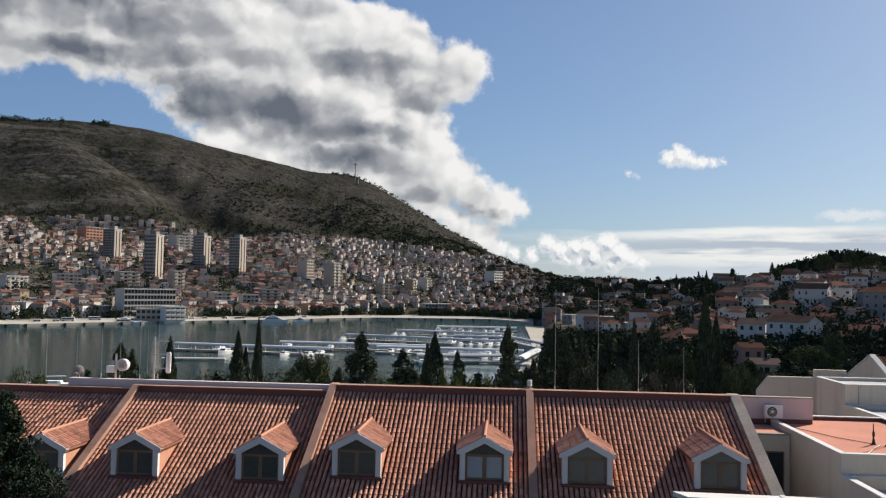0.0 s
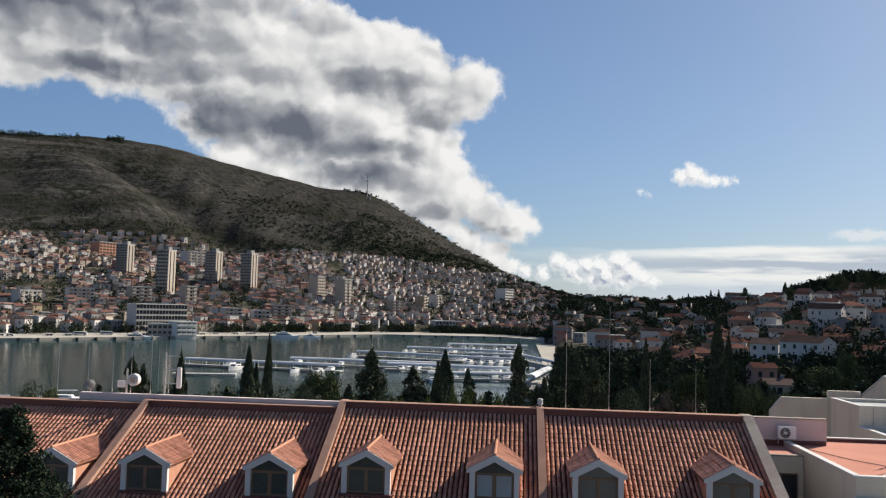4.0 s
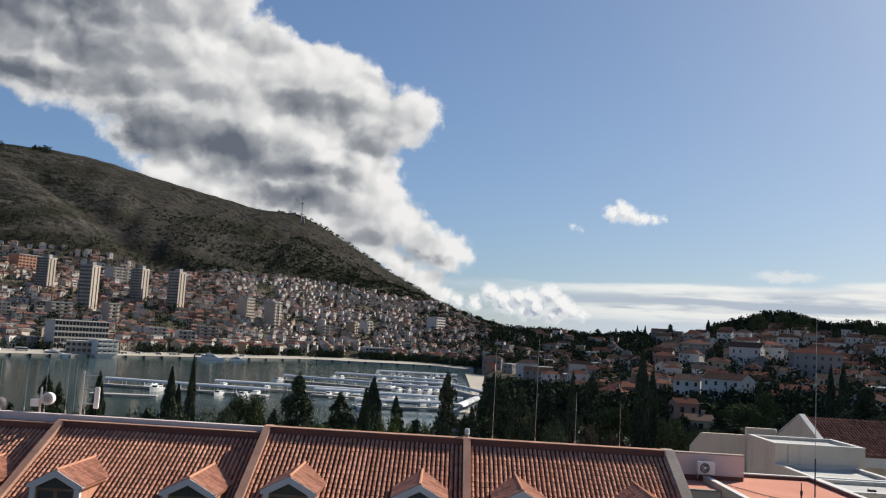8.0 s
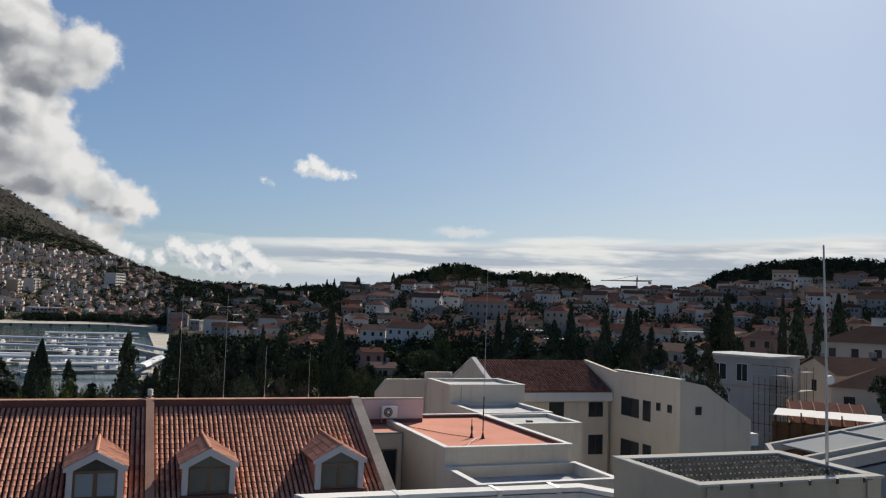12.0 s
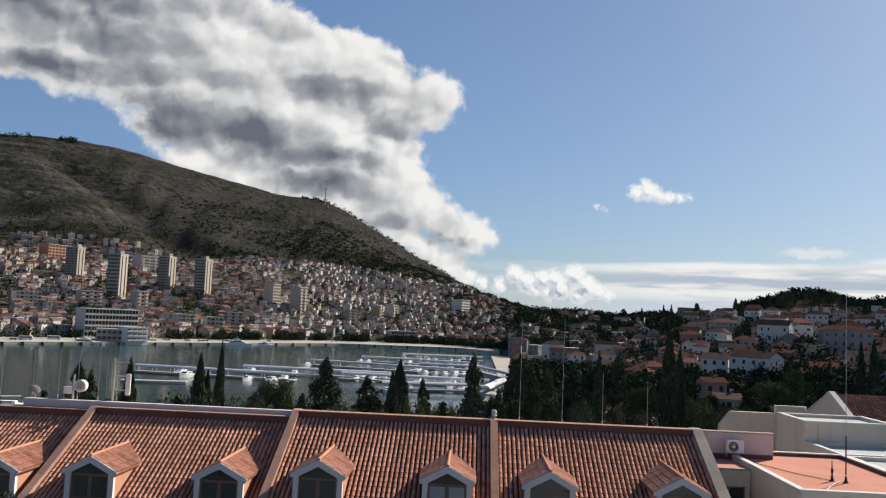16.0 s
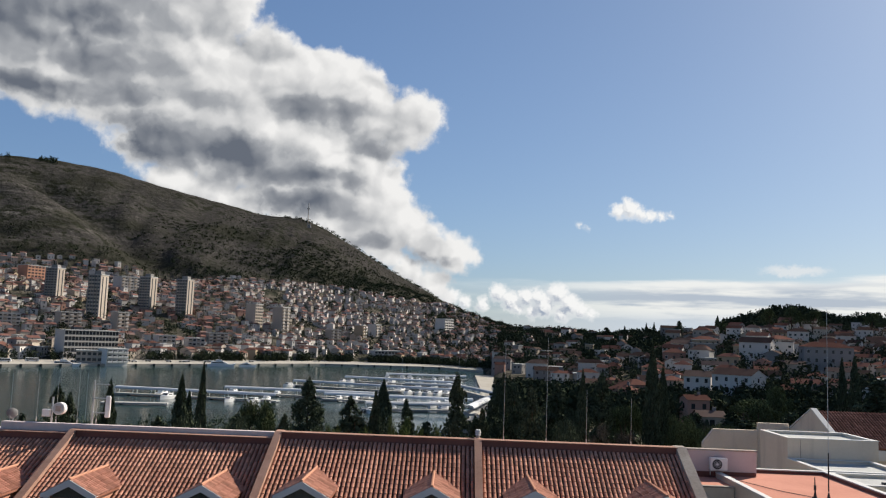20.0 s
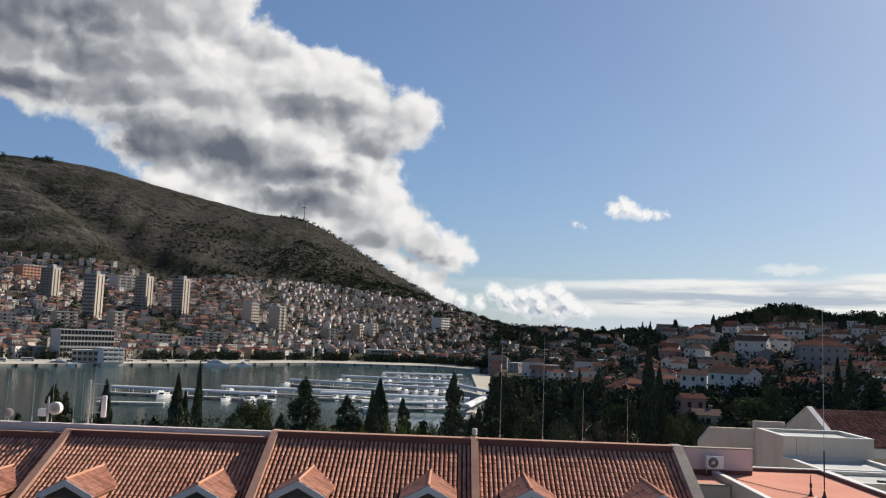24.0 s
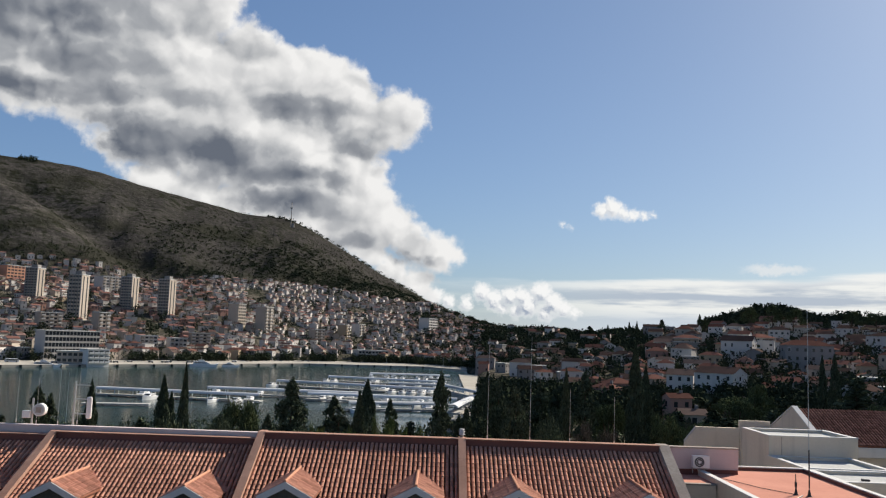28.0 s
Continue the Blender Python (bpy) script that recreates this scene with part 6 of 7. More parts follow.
    # valley landmarks
    for az, r, w, d, h, wi, ri, tw in ((18.6, 300, 14, 10, 9.5, 0, 1, -28), (16.2, 308, 9, 9, 9, 0, 2, -10), (12.1, 300, 9, 8, 7, 4, 0, 35), (10.6, 330, 9, 8, 6, 1, 0, 40), (9.2, 330, 8, 7, 5.5, 1, 1, 30), (11.3, 275, 8, 7, 6.5, 4, 0, -20), (14.4, 320, 8, 7, 7, 1, 0, 30), (23.7, 400, 20, 10, 11, 2, 0, 15), (26.6, 290, 12, 9, 6.5, 0, 1, 60),
                                       (16.5, 520, 15, 10, 9, 1, 0, 20), (21.0, 470, 13, 9, 9, 1, 0, 40), (14.6, 430, 11, 9, 8, 4, 0, 0), (19.2, 430, 11, 9, 8, 3, 0, 30), (33.0, 420, 14, 9, 8, 0, 0, 0), (35.0, 330, 12, 10, 8, 0, 2, 0),
                                       (45.5, 520, 20, 12, 11, 1, 2, 0), (48.5, 500, 24, 12, 10, 2, 1, 0), (43.0, 620, 16, 12, 14, 1, 2, 0), (40.5, 640, 14, 10, 10, 1, 0, 0)):
        p = bearing(az, r)
        OCCUPIED.append((p.x, p.y, w * 0.55))
        t = make_house(w, d, h, 0.42, ri == 0, wi, ri, "houses on the hillside")
        t.matrix_basis = pose(p.x, p.y, ground(p.x, p.y) - 0.3, 0, 0, face_eye(p.x, p.y, tw))


build_landmarks()


def house_size():
    return random.uniform(5.5, 9.5) * random.choice((1, 1, 1.4)), random.uniform(5, 7.5), random.choice((3.4, 4.8, 5.4, 5.8, 6.2, 7.0, 8.4))


def wooded_slope(az, back):
    """Parts of the far slope that are trees rather than houses; back: metres behind the shore."""
    return az < -34 and back > 330 + 25 * math.sin(az * 1.7) or -41.2 < az < -36.8 and 50 < back < 150 or -9.5 < az < -4 and 30 < back < 75


def build_town():
    random.seed(11)
    protos = []
    for k in range(14):
        w, d = random.uniform(7, 10.5), random.uniform(6, 8)
        protos.append(make_house(w, d, random.choice((5.2, 5.8, 6.2, 7.6)), 0.0 if k in (5, 11) else random.uniform(0.36, 0.48), k % 3 == 0, (0, 1, 0, 2, 1, 0, 3, 1, 4, 0, 1, 2, 0, 1)[k], (0, 0, 1, 0, 2, 0, 0)[k % 7], "houses of the town"))
    used = set()
    singles = 0

    def put(proto, m):
        nonlocal singles
        singles += 1
        if proto.name not in used:
            used.add(proto.name)
            proto.matrix_basis = m
        else:
            copy_thing(proto, m)

    spots = []
    # across the bay: rows along the slope
    for k in range(26000):
        az = random.uniform(-50, 3.0)
        rs = knots(SHORE, az)
        r = rs + 37 + 456 * random.random() ** 0.85
        if noise.noise(Vector((az * 0.45, r * 0.016, 2.0))) > (0.24 if az < -14 else 0.32) and r > rs + 90:
            continue
        if wooded_slope(az, r - rs) and random.random() < 0.88:
            continue
        spots.append((az, r, 3.9))
    for k in range(7000):
        az = random.uniform(3.0, 60)
        rs = knots(SHORE, az)
        r = max(295, rs - 60) + (480 if az < 38 else 400) * random.random() ** 0.9
        if 2.5 < az < 14.5 and r > rs + 150 and random.random() < 0.93 or az < 17 and r < 420 and random.random() < 0.6:
            continue
        if noise.noise(Vector((az * 0.3, r * 0.012, 7.0))) > (0.12 if r < 300 else 0.28):
            continue
        spots.append((az, r, 6.0))
    wall_v, wall_f, wall_m = [], [], []
    count = 0
    for az, r, gap in spots:
        p = bearing(az, r)
        if not is_free(p.x, p.y, gap):
            continue
        settle(p.x, p.y, gap)
        z = ground(p.x, p.y) - 0.4
        swing = (32 + 38 * sstep(-22, -8, az) if az < 3 else 0) + 50 * noise.noise(Vector((p.x * 0.006, p.y * 0.006, 1.0))) + random.uniform(-12, 12) + random.choice((0, 0, 0, 90))
        near = (az > 3 and r < 430) or (az <= 3 and r < knots(SHORE, az) + 62)
        if near and singles < 190:
            put(random.choice(protos), pose(p.x, p.y, z, 0, 0, face_eye(p.x, p.y, swing)))
            continue
        small = 0.74 if az < 3 else 1.0
        if az > 14 and r > 370 and random.random() < 0.30:
            w, d, h = random.uniform(8, 14), random.uniform(7, 9), random.choice((7.6, 8.8, 9.6, 11.0))
            swing = random.uniform(-35, 15)
        else:
            w, d, h = [small * q for q in house_size()]
        flat = random.random() < 0.15
        wv, wf, rv, rf, panes = house_shape(w, d, h, 0.0 if flat else random.uniform(0.42, 0.58), random.random() < 0.4)
        m = pose(p.x, p.y, z, 0, 0, face_eye(p.x, p.y, swing))
        # valley houses (az > 3) get greyer walls and the roofs with painted shade
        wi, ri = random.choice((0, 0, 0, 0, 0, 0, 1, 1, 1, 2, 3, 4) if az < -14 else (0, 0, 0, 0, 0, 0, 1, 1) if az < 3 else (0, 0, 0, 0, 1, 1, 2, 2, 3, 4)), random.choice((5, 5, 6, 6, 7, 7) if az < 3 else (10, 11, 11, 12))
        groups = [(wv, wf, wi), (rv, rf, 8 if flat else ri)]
        pv, pf = [], []
        for pn in panes:
            if random.random() < 0.25:
                continue
            pn = (pn[0], pn[1] + random.uniform(-0.4, 0.4) * small, min(pn[2], h - 1.5), pn[3] * random.choice((0.7, 0.9, 1.3)), pn[4] * random.choice((0.75, 0.9, 1.1)))
            o = len(pv)
            pv += pane_corners(pn, w, d)
            pf.append((o, o + 1, o + 2, o + 3))
        groups.append((pv, pf, 9))
        for vs, fs, mi in groups:
            o = len(wall_v)
            wall_v += [tuple(m @ Vector(v)) for v in vs]
            wall_f += [tuple(i + o for i in f) for f in fs]
            wall_m += [mi] * len(fs)
        count += 1
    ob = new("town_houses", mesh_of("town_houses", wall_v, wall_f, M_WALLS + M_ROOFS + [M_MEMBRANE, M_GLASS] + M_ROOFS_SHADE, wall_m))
    tagged(ob, "dense far town of pale houses with red tiled roofs on the slopes", "houses", kind="stuff")
    print("houses", singles, count)


build_town()

# ================= woods and scrub =================


def build_woods():
    random.seed(5)
    groups = {"pine": [], "scrub": []}

    def tuft(p, w, h, n, which):
        c = shell(n, (p.x, p.y, p.z + h * 0.55), (w, w, h * 0.5), 0.35)
        groups[which].append((c, max(0.4, w * 0.24)))
    # trees scattered among the houses
    for k in range(9500):
        az = random.uniform(-50, 58) if k < 6500 else (random.uniform(2, 44) if k < 8700 else random.uniform(-2, 4))
        rs = knots(SHORE, az)
        r = rs + 12 + 520 * random.random()
        p = bearing(az, r)
        if not is_free(p.x, p.y, -2.2):
            continue
        p.z = ground(p.x, p.y)
        h = random.uniform(4, 9.5)
        tuft(p, random.uniform(1.6, 3.6) if random.random() < 0.8 else 1.2, h, 38, "pine")
    for k in range(2600):
        az = random.uniform(3, 60)
        r = random.uniform(230, 330)
        p = bearing(az, r)
        if not is_free(p.x, p.y, -1.5):
            continue
        p.z = ground(p.x, p.y)
        tuft(p, random.uniform(1.8, 3.6), random.uniform(3.5, 7.5), 46, "pine")
    # wooded belts: foot and shoulder of the mountain, and the hilltops
    for k in range(15000):
        az = random.uniform(-50, 60)
        if az < 2:
            rs = knots(SHORE, az)
            r = rs + 470 + random.uniform(-10, 620)
            el_here = (r - rs - 470) / 620
            dens = 0.85 - 3.2 * el_here if az < -16 else 1.15 - 0.8 * el_here * (1 - sstep(-12, -2, az))
            if noise.noise(Vector((az * 0.3, r * 0.01, 4))) * 0.9 + random.random() * 0.6 + 0.25 > dens:
                continue
        else:
            rs = knots(SHORE, az)
            r = rs + 430 + random.uniform(-150, 270)
            if az < 15:
                r = rs + random.uniform(110, 720)
            top = sstep(rs + 480, rs + 600, r)
            caps = sstep(17, 18.5, az) * (1 - sstep(30.2, 31.0, az)) + sstep(37, 39.5, az) + 1.1 * (1 - sstep(13.5, 16.0, az))
            if random.random() > caps * (top if az > 15 else 1.0) + 0.05:
                continue
        p = bearing(az, r)
        if not is_free(p.x, p.y, 0.0):
            continue
        p.z = ground(p.x, p.y) - 0.5
        tall = 1.0 if az < 2 else (1.85 if az > 15 else 1.5)
        tuft(p, random.uniform(1.1, 2.4) * tall * (1.5 if az > 2 else 1), random.uniform(2.0, 4.2) * tall * (1.3 if az > 2 else 1), 22 if az < 2 else 56, "pine")
    # trees along the mountain's edge and on its lower right slope
    for k in range(420):
        az = random.choice((random.uniform(-38, -29), random.uniform(-47, -40.5), random.uniform(-12, -1), random.uniform(-27.4, -26.4) if k % 3 == 0 else random.uniform(-36, -31)))
        rs = knots(SHORE, az)
        p = bearing(az, rs + 1085 + random.uniform(-25, 5))
        p.z = ground(p.x, p.y) - 1.0
        tuft(p, random.uniform(2.5, 5.5), random.uniform(4, 9) * (0.7 if az > -12 else 1), 26, "pine")
    for k in range(6500):
        az = random.uniform(-24, 0.5)
        if random.random() > sstep(-24, -11, az):
            continue
        p = bearing(az, knots(SHORE, az) + 455 + 420 * random.random() ** 1.6)
        if noise.noise(Vector((p.x * 0.011, p.y * 0.011, 6))) < -0.12 or not is_free(p.x, p.y, 0.0):
            continue
        p.z = ground(p.x, p.y) - 0.6
        tuft(p, random.uniform(1.8, 3.8), random.uniform(2.4, 5.2), 22, "pine")
    for k in range(2600):
        az = random.uniform(-50, -34)
        p = bearing(az, knots(SHORE, az) + random.uniform(315, 540))
        if noise.noise(Vector((p.x * 0.014, p.y * 0.014, 3))) > 0.16:
            continue
        p.z = ground(p.x, p.y) - 0.5
        tuft(p, random.uniform(1.8, 3.6), random.uniform(4, 8.5), 30, "pine")
    for k in range(420):
        az, back = random.uniform(-41.4, -36.6), random.uniform(48, 155)
        p = bearing(az, knots(SHORE, az) + back)
        p.z = ground(p.x, p.y) - 0.5
        tuft(p, random.uniform(1.0, 2.2), random.uniform(6, 13), 44, "pine")
    # row of trees along the far shore road
    for k in range(1300):
        az = random.choice((random.uniform(-19, 7), random.uniform(-12, 8), random.uniform(-45, 2)))
        rs = knots(SHORE, az)
        p = bearing(az, rs + (random.uniform(24, 40) if az < 2 else random.uniform(4, 60)))
        if noise.noise(Vector((az * 0.7, 3, 1))) < -0.05 and az < -5:
            continue
        p.z = ground(p.x, p.y) - 0.3
        tuft(p, random.uniform(2.0, 3.6), random.uniform(4.5, 8.5), 40, "pine")
    # scrub on the open mountain side
    for k in range(11000):
        az = random.uniform(-50, -2)
        rs = knots(SHORE, az)
        r = rs + 500 + 600 * random.random()
        p = bearing(az, r)
        if noise.noise(Vector((p.x * 0.012, p.y * 0.012, 9))) + 0.5 * noise.noise(Vector((p.x * 0.05, p.y * 0.05, 3))) < 0.02:
            continue
        p.z = ground(p.x, p.y) - 0.4
        tuft(p, random.uniform(0.7, 1.5), random.uniform(0.9, 2.0), 6, "scrub")
    for nm, lab in (("pine", "dark pine and cypress woods on the hills and between the houses"), ("scrub", "low dark scrub dotted over the stony mountain side")):
        c = np.concatenate([g[0] for g in groups[nm]])
        s = np.concatenate([np.full(len(g[0]), g[1]) for g in groups[nm]])
        me = leaf_mesh(nm, c, s, M_WOOD, 1.0, 0.7)
        tagged(new("woodland" if nm == "pine" else "scrub", me), lab, "trees", kind="stuff")


build_woods()

# skyline trees that stand out singly
for az_, el_, w_, kind_, r_ in ((11.4, 1.25, 0.25, "cyp", 720), (12.8, 1.5, 0.22, "cyp", 690), (13.3, 1.55, 0.2, "cyp", 690), (14.9, 1.75, 0.6, "con", 680), (17.3, 2.1, 0.35, "cyp", 650), (17.6, 1.9, 0.9, "pine", 650),
                               (26.3, 2.65, 1.4, "pine", 700), (27.6, 2.6, 1.5, "pine", 700), (28.9, 2.55, 1.4, "pine", 700), (30.0, 2.3, 1.2, "pine", 690), (32.3, 1.75, 0.6, "pine", 700), (24.9, 2.1, 0.4, "con", 700),
                               (20.5, 2.8, 1.6, "pine", 700), (21.7, 3.0, 1.7, "pine", 700), (23.0, 2.75, 1.6, "pine", 700), (8.6, 1.1, 0.7, "pine", 800), (10.2, 1.15, 0.7, "con", 760)):
    plant(kind_, az_, r_, 25 + r_ * math.tan(radians(el_)), r_ * radians(w_))

# ================= harbour =================


def build_quay():
    v, f = [], []
    azs = [i * 0.5 for i in range(-110, 5)]
    q = thing("far_quay", "long pale stone quay along the far side of the harbour", "quay", kind="structure")
    for i, a in enumerate(azs):
        rs = knots(SHORE, a)
        for r, z in ((rs - 7, -2), (rs - 7, 1.5), (rs + 30, 2.6), (rs + 30, -2)):
            p = bearing(a, r)
            v.append((p.x, p.y, z))
        if i:
            o = 4 * (i - 1)
            for k in range(3):
                f.append((o + k, o + k + 1, o + 4 + k + 1, o + 4 + k))
    part("quay_deck", mesh_of("quay_deck", v, [t[::-1] for t in f], M_QUAY), parent=q)
    for a in np.arange(-45, 0, 1.1):
        rs = knots(SHORE, float(a))
        p = bearing(float(a), rs - 7.5)
        part("fender", boxes((-0.7, 0.7, -0.5, 0.3, -0.5, 1.4)), M_BLACK, q, at=pose(p.x, p.y, 0, 0, 0, face_eye(p.x, p.y)))
    side = thing("marina_quay", "pale marina promenade beside the pontoons", "quay", kind="structure")
    part("promenade", prism([(2, 225), (9, 300), (13, 400), (14, 560), (30, 560), (26, 400), (17, 300), (9, 225)], "z", -2.0, 1.4), M_QUAY, side)
    part("promenade", prism([(10, 285), (14, 340), (24, 338), (18, 283)], "z", 1.404, 1.8), M_DECK, side)


def make_boat(kind):
    t = thing("sailing_boat" if kind else "motor_boat", "white moored sailing boat with a bare mast" if kind else "white moored motor boat with a low cabin", "boat", group="boats in the marina")
    L, B = (10.5, 3.2) if kind else (9.0, 3.0)
    bm = bmesh.new()
    rings = []
    for u in np.linspace(0, 1, 7):
        half = B / 2 * (1 - max(0, (u - 0.45) / 0.55) ** 2.2) * (0.86 + 0.14 * min(1, u * 4))
        top = 1.05 + 0.35 * u * u
        rings.append([bm.verts.new(p) for p in ((-half, -L / 2 + L * u, top), (-half * 0.8, -L / 2 + L * u, -0.2), (half * 0.8, -L / 2 + L * u, -0.2), (half, -L / 2 + L * u, top))])
    for a, b in zip(rings, rings[1:]):
        for k in range(4):
            bm.faces.new((a[k], a[(k + 1) % 4], b[(k + 1) % 4], b[k]))
    bm.faces.new(rings[0])
    bm.faces.new(rings[-1][::-1])
    bmesh.ops.recalc_face_normals(bm, faces=bm.faces[:])
    part("hull", bm, M_BOAT, t)
    part("cabin", prism([(-L * 0.28, 1.0), (-L * 0.26, 1.9 if not kind else 1.6), (L * 0.08, 2.0 if not kind else 1.65), (L * 0.26, 1.15)], "x", -B * 0.33, B * 0.33), M_BOAT, t)
    part("cabin_window", boxes((-B * 0.335, B * 0.335, -L * 0.2, L * 0.06, 1.35, 1.6)), M_GLASS, t)
    if kind:
        part("mast", tube([(0, 0.6, 1.5), (0, 0.6, 14.5)], 0.07, 5, 0.04), M_METAL, t)
        part("boom", tube([(0, 0.6, 2.6), (0, -3.6, 2.7)], 0.16, 5, 0.12), M_BOAT, t)
    else:
        part("windscreen", prism([(L * 0.06, 1.9), (L * 0.12, 1.9), (L * 0.24, 1.2), (L * 0.2, 1.2)], "x", -B * 0.3, B * 0.3), M_GLASS, t)
    return t


PONTOONS = [((-124, 307), (-62, 299)), ((-112, 268), (-92, 272)), ((-90, 329), (-30, 326)), ((-49, 316), (8, 311)), ((-75, 392), (2, 367)), ((-58, 445), (5, 429)), ((-41, 498), (8, 503)),
            ((-30, 280), (4, 288)), ((-24, 402), (6, 400)), ((4, 376), (17, 334)), ((17, 330), (5, 262))]


def build_marina():
    random.seed(3)
    boats = [make_boat(0), make_boat(0), make_boat(1)]
    used = set()
    for i, ((x0, y0), (x1, y1)) in enumerate(PONTOONS):
        length, ang = math.hypot(x1 - x0, y1 - y0), math.degrees(math.atan2(y1 - y0, x1 - x0))
        fixed = i >= len(PONTOONS) - 2
        up = 1.3 if fixed else 0.0
        pn = thing("pontoon", "long floating pontoon with a continuous white arched canopy", "pontoon", pose(x0, y0, up, 0, 0, ang), group="pontoons of the marina")
        part("deck", boxes((0, length, -1.9, 1.9, 0.35, 0.75)), M_DECK, pn)
        if i != 1:
            arch = [(-1.6, 2.3), (-1.5, 2.75), (-0.9, 3.15), (0, 3.3), (0.9, 3.15), (1.5, 2.75), (1.6, 2.3), (1.5, 2.3), (1.4, 2.68), (0, 3.2), (-1.4, 2.68), (-1.5, 2.3)]
            part("canopy", prism(arch, "x", 1.0, length - 0.5), M_CANVAS, pn, "white membrane canopy")
            for k in range(int(length / 7)):
                for y in (-1.5, 1.5):
                    part("post", boxes((k * 7 + 1.2, k * 7 + 1.36, y - 0.08, y + 0.08, 0.752, 2.4)), M_PLASTIC, pn)
        for k in range(int(length / 16)):
            part("float", boxes((k * 16 + 1, k * 16 + 6, -1.6, 1.6, -0.4, 0.347)), M_CONC, pn)
        if fixed:
            part("quay_base", boxes((0, length, -2.4, 2.4, -3.0, 0.347)), M_QUAY, pn)
            continue
        for side in (-1, 1):
            for k in range(int(length / 4.5)):
                if random.random() > (0.6 if (i == 6 or k * 4.5 > length * 0.7) else 0.10):
                    continue
                b = random.choices((0, 1, 2), (6, 6, 1))[0]
                s = random.uniform(0.8, 1.1)
                loc = pn.matrix_basis @ Vector((k * 4.5 + 2, side * (2.4 + 5.0 * s), 0))
                m = Matrix.LocRotScale(loc, Euler((0, 0, radians(ang + (0 if side > 0 else 180) + random.uniform(-3, 3)))), (s, s, s))
                if b not in used:
                    used.add(b)
                    boats[b].matrix_basis = m
                else:
                    copy_again(boats[b], m)
    for b in range(3):
        if b not in used:
            boats[b].matrix_basis = pose(-100 + 9 * b, 288, 0, 0, 0, 80)


def build_buses():
    random.seed(21)
    first = None
    for k in range(26):
        az = random.uniform(-45, -12) if k > 3 else (-44.5, -36.3, -34.6, -26.8, -28.4)[k]
        p = bearing(az, knots(SHORE, az) + random.uniform(6, 16))
        L, h = (7.5, 2.3) if k < 5 else (3.6, 1.25)
        m = pose(p.x, p.y, 1.9, 0, 0, face_eye(p.x, p.y, random.uniform(-6, 6)))
        t = thing("bus" if k < 5 else "parked_car", "white coach parked on the quay" if k < 5 else "pale car parked on the quay", "bus" if k < 5 else "car", m, group="vehicles on the quay")
        part("body", prism([(-L / 2, 0.4), (-L / 2, h * 0.94), (-L / 2 + 0.3, h), (L / 2 - 0.6, h), (L / 2, h * 0.5), (L / 2, 0.4)], "y", -1.2, 1.2), M_BOAT, t)
        part("window_band", boxes((-L * 0.46, L * 0.44, -1.22, -1.195, h * 0.52, h * 0.86)), M_GLASS, t)
        for x in (-L * 0.32, L * 0.32):
            part("wheel", tube([(x, -1.25, 0.45), (x, -0.95, 0.45)], 0.45, 10), M_BLACK, t)


build_buses()
build_quay()
build_marina()


def build_ships():
    for az, r, L, lab in ((-24.9, 545, 17, "white motor yacht moored at the far quay"), (-15.5, 592, 19, "white excursion ship moored at the far quay"), (-13.8, 602, 12, "white motor yacht moored at the far quay"), (-44.0, 495, 22, "white excursion boat at the quay")):
        p = bearing(az, r)
        t = thing("motor_yacht", lab, "ship", pose(p.x, p.y, 0, 0, 0, face_eye(p.x, p.y)))
        q = L / 24
        part("hull", prism([(-L / 2, -0.5), (-L / 2, 2.0 * q), (L * 0.38, 2.3 * q), (L / 2, 3.1 * q), (L * 0.4, -0.5)], "y", -2.4, 2.4), M_BOAT, t)
        part("deck_house", prism([(-L * 0.38, 2.1 * q), (-L * 0.36, 4.2 * q), (L * 0.08, 4.2 * q), (L * 0.24, 2.3 * q)], "y", -1.8, 1.8), M_BOAT, t)
        part("bridge", prism([(-L * 0.2, 4.21 * q), (-L * 0.19, 5.7 * q), (-L * 0.02, 5.7 * q), (L * 0.06, 4.21 * q)], "y", -1.4, 1.4), M_BOAT, t)
        part("window_band", boxes((-L * 0.33, L * 0.08, -1.86, -1.79, 2.9 * q, 3.6 * q)), M_GLASS, t)
        part("radar_mast", tube([(-L * 0.1, 0, 5.7 * q), (-L * 0.1, 0, 8.5 * q)], 0.15, 6, 0.06), M_METAL, t)
    for az, el, r in ((-44.0, -1.0, 300), (-42.5, -3.2, 262), (-39.4, -1.2, 270), (-37.9, -3.6, 262), (-37.2, -2.5, 265), (-36.3, -2.9, 268), (-34.4, -2.6, 262), (-33.0, -2.7, 262), (-29.3, -2.6, 270), (-27.6, -3.1, 262), (-23.4, -2.9, 260)):
        r -= 52
        p = bearing(az, r)
        h = 25 + r * math.tan(radians(el))
        s = h / 14.5
        t = make_boat(1)
        t["label"], t["group"] = "white sailing boat with tall bare mast off the near shore", "yachts off the near shore"
        t.matrix_basis = Matrix.LocRotScale((p.x, p.y, 0), Euler((0, 0, random.uniform(1.2, 1.9))), (s, s, s))


build_ships()


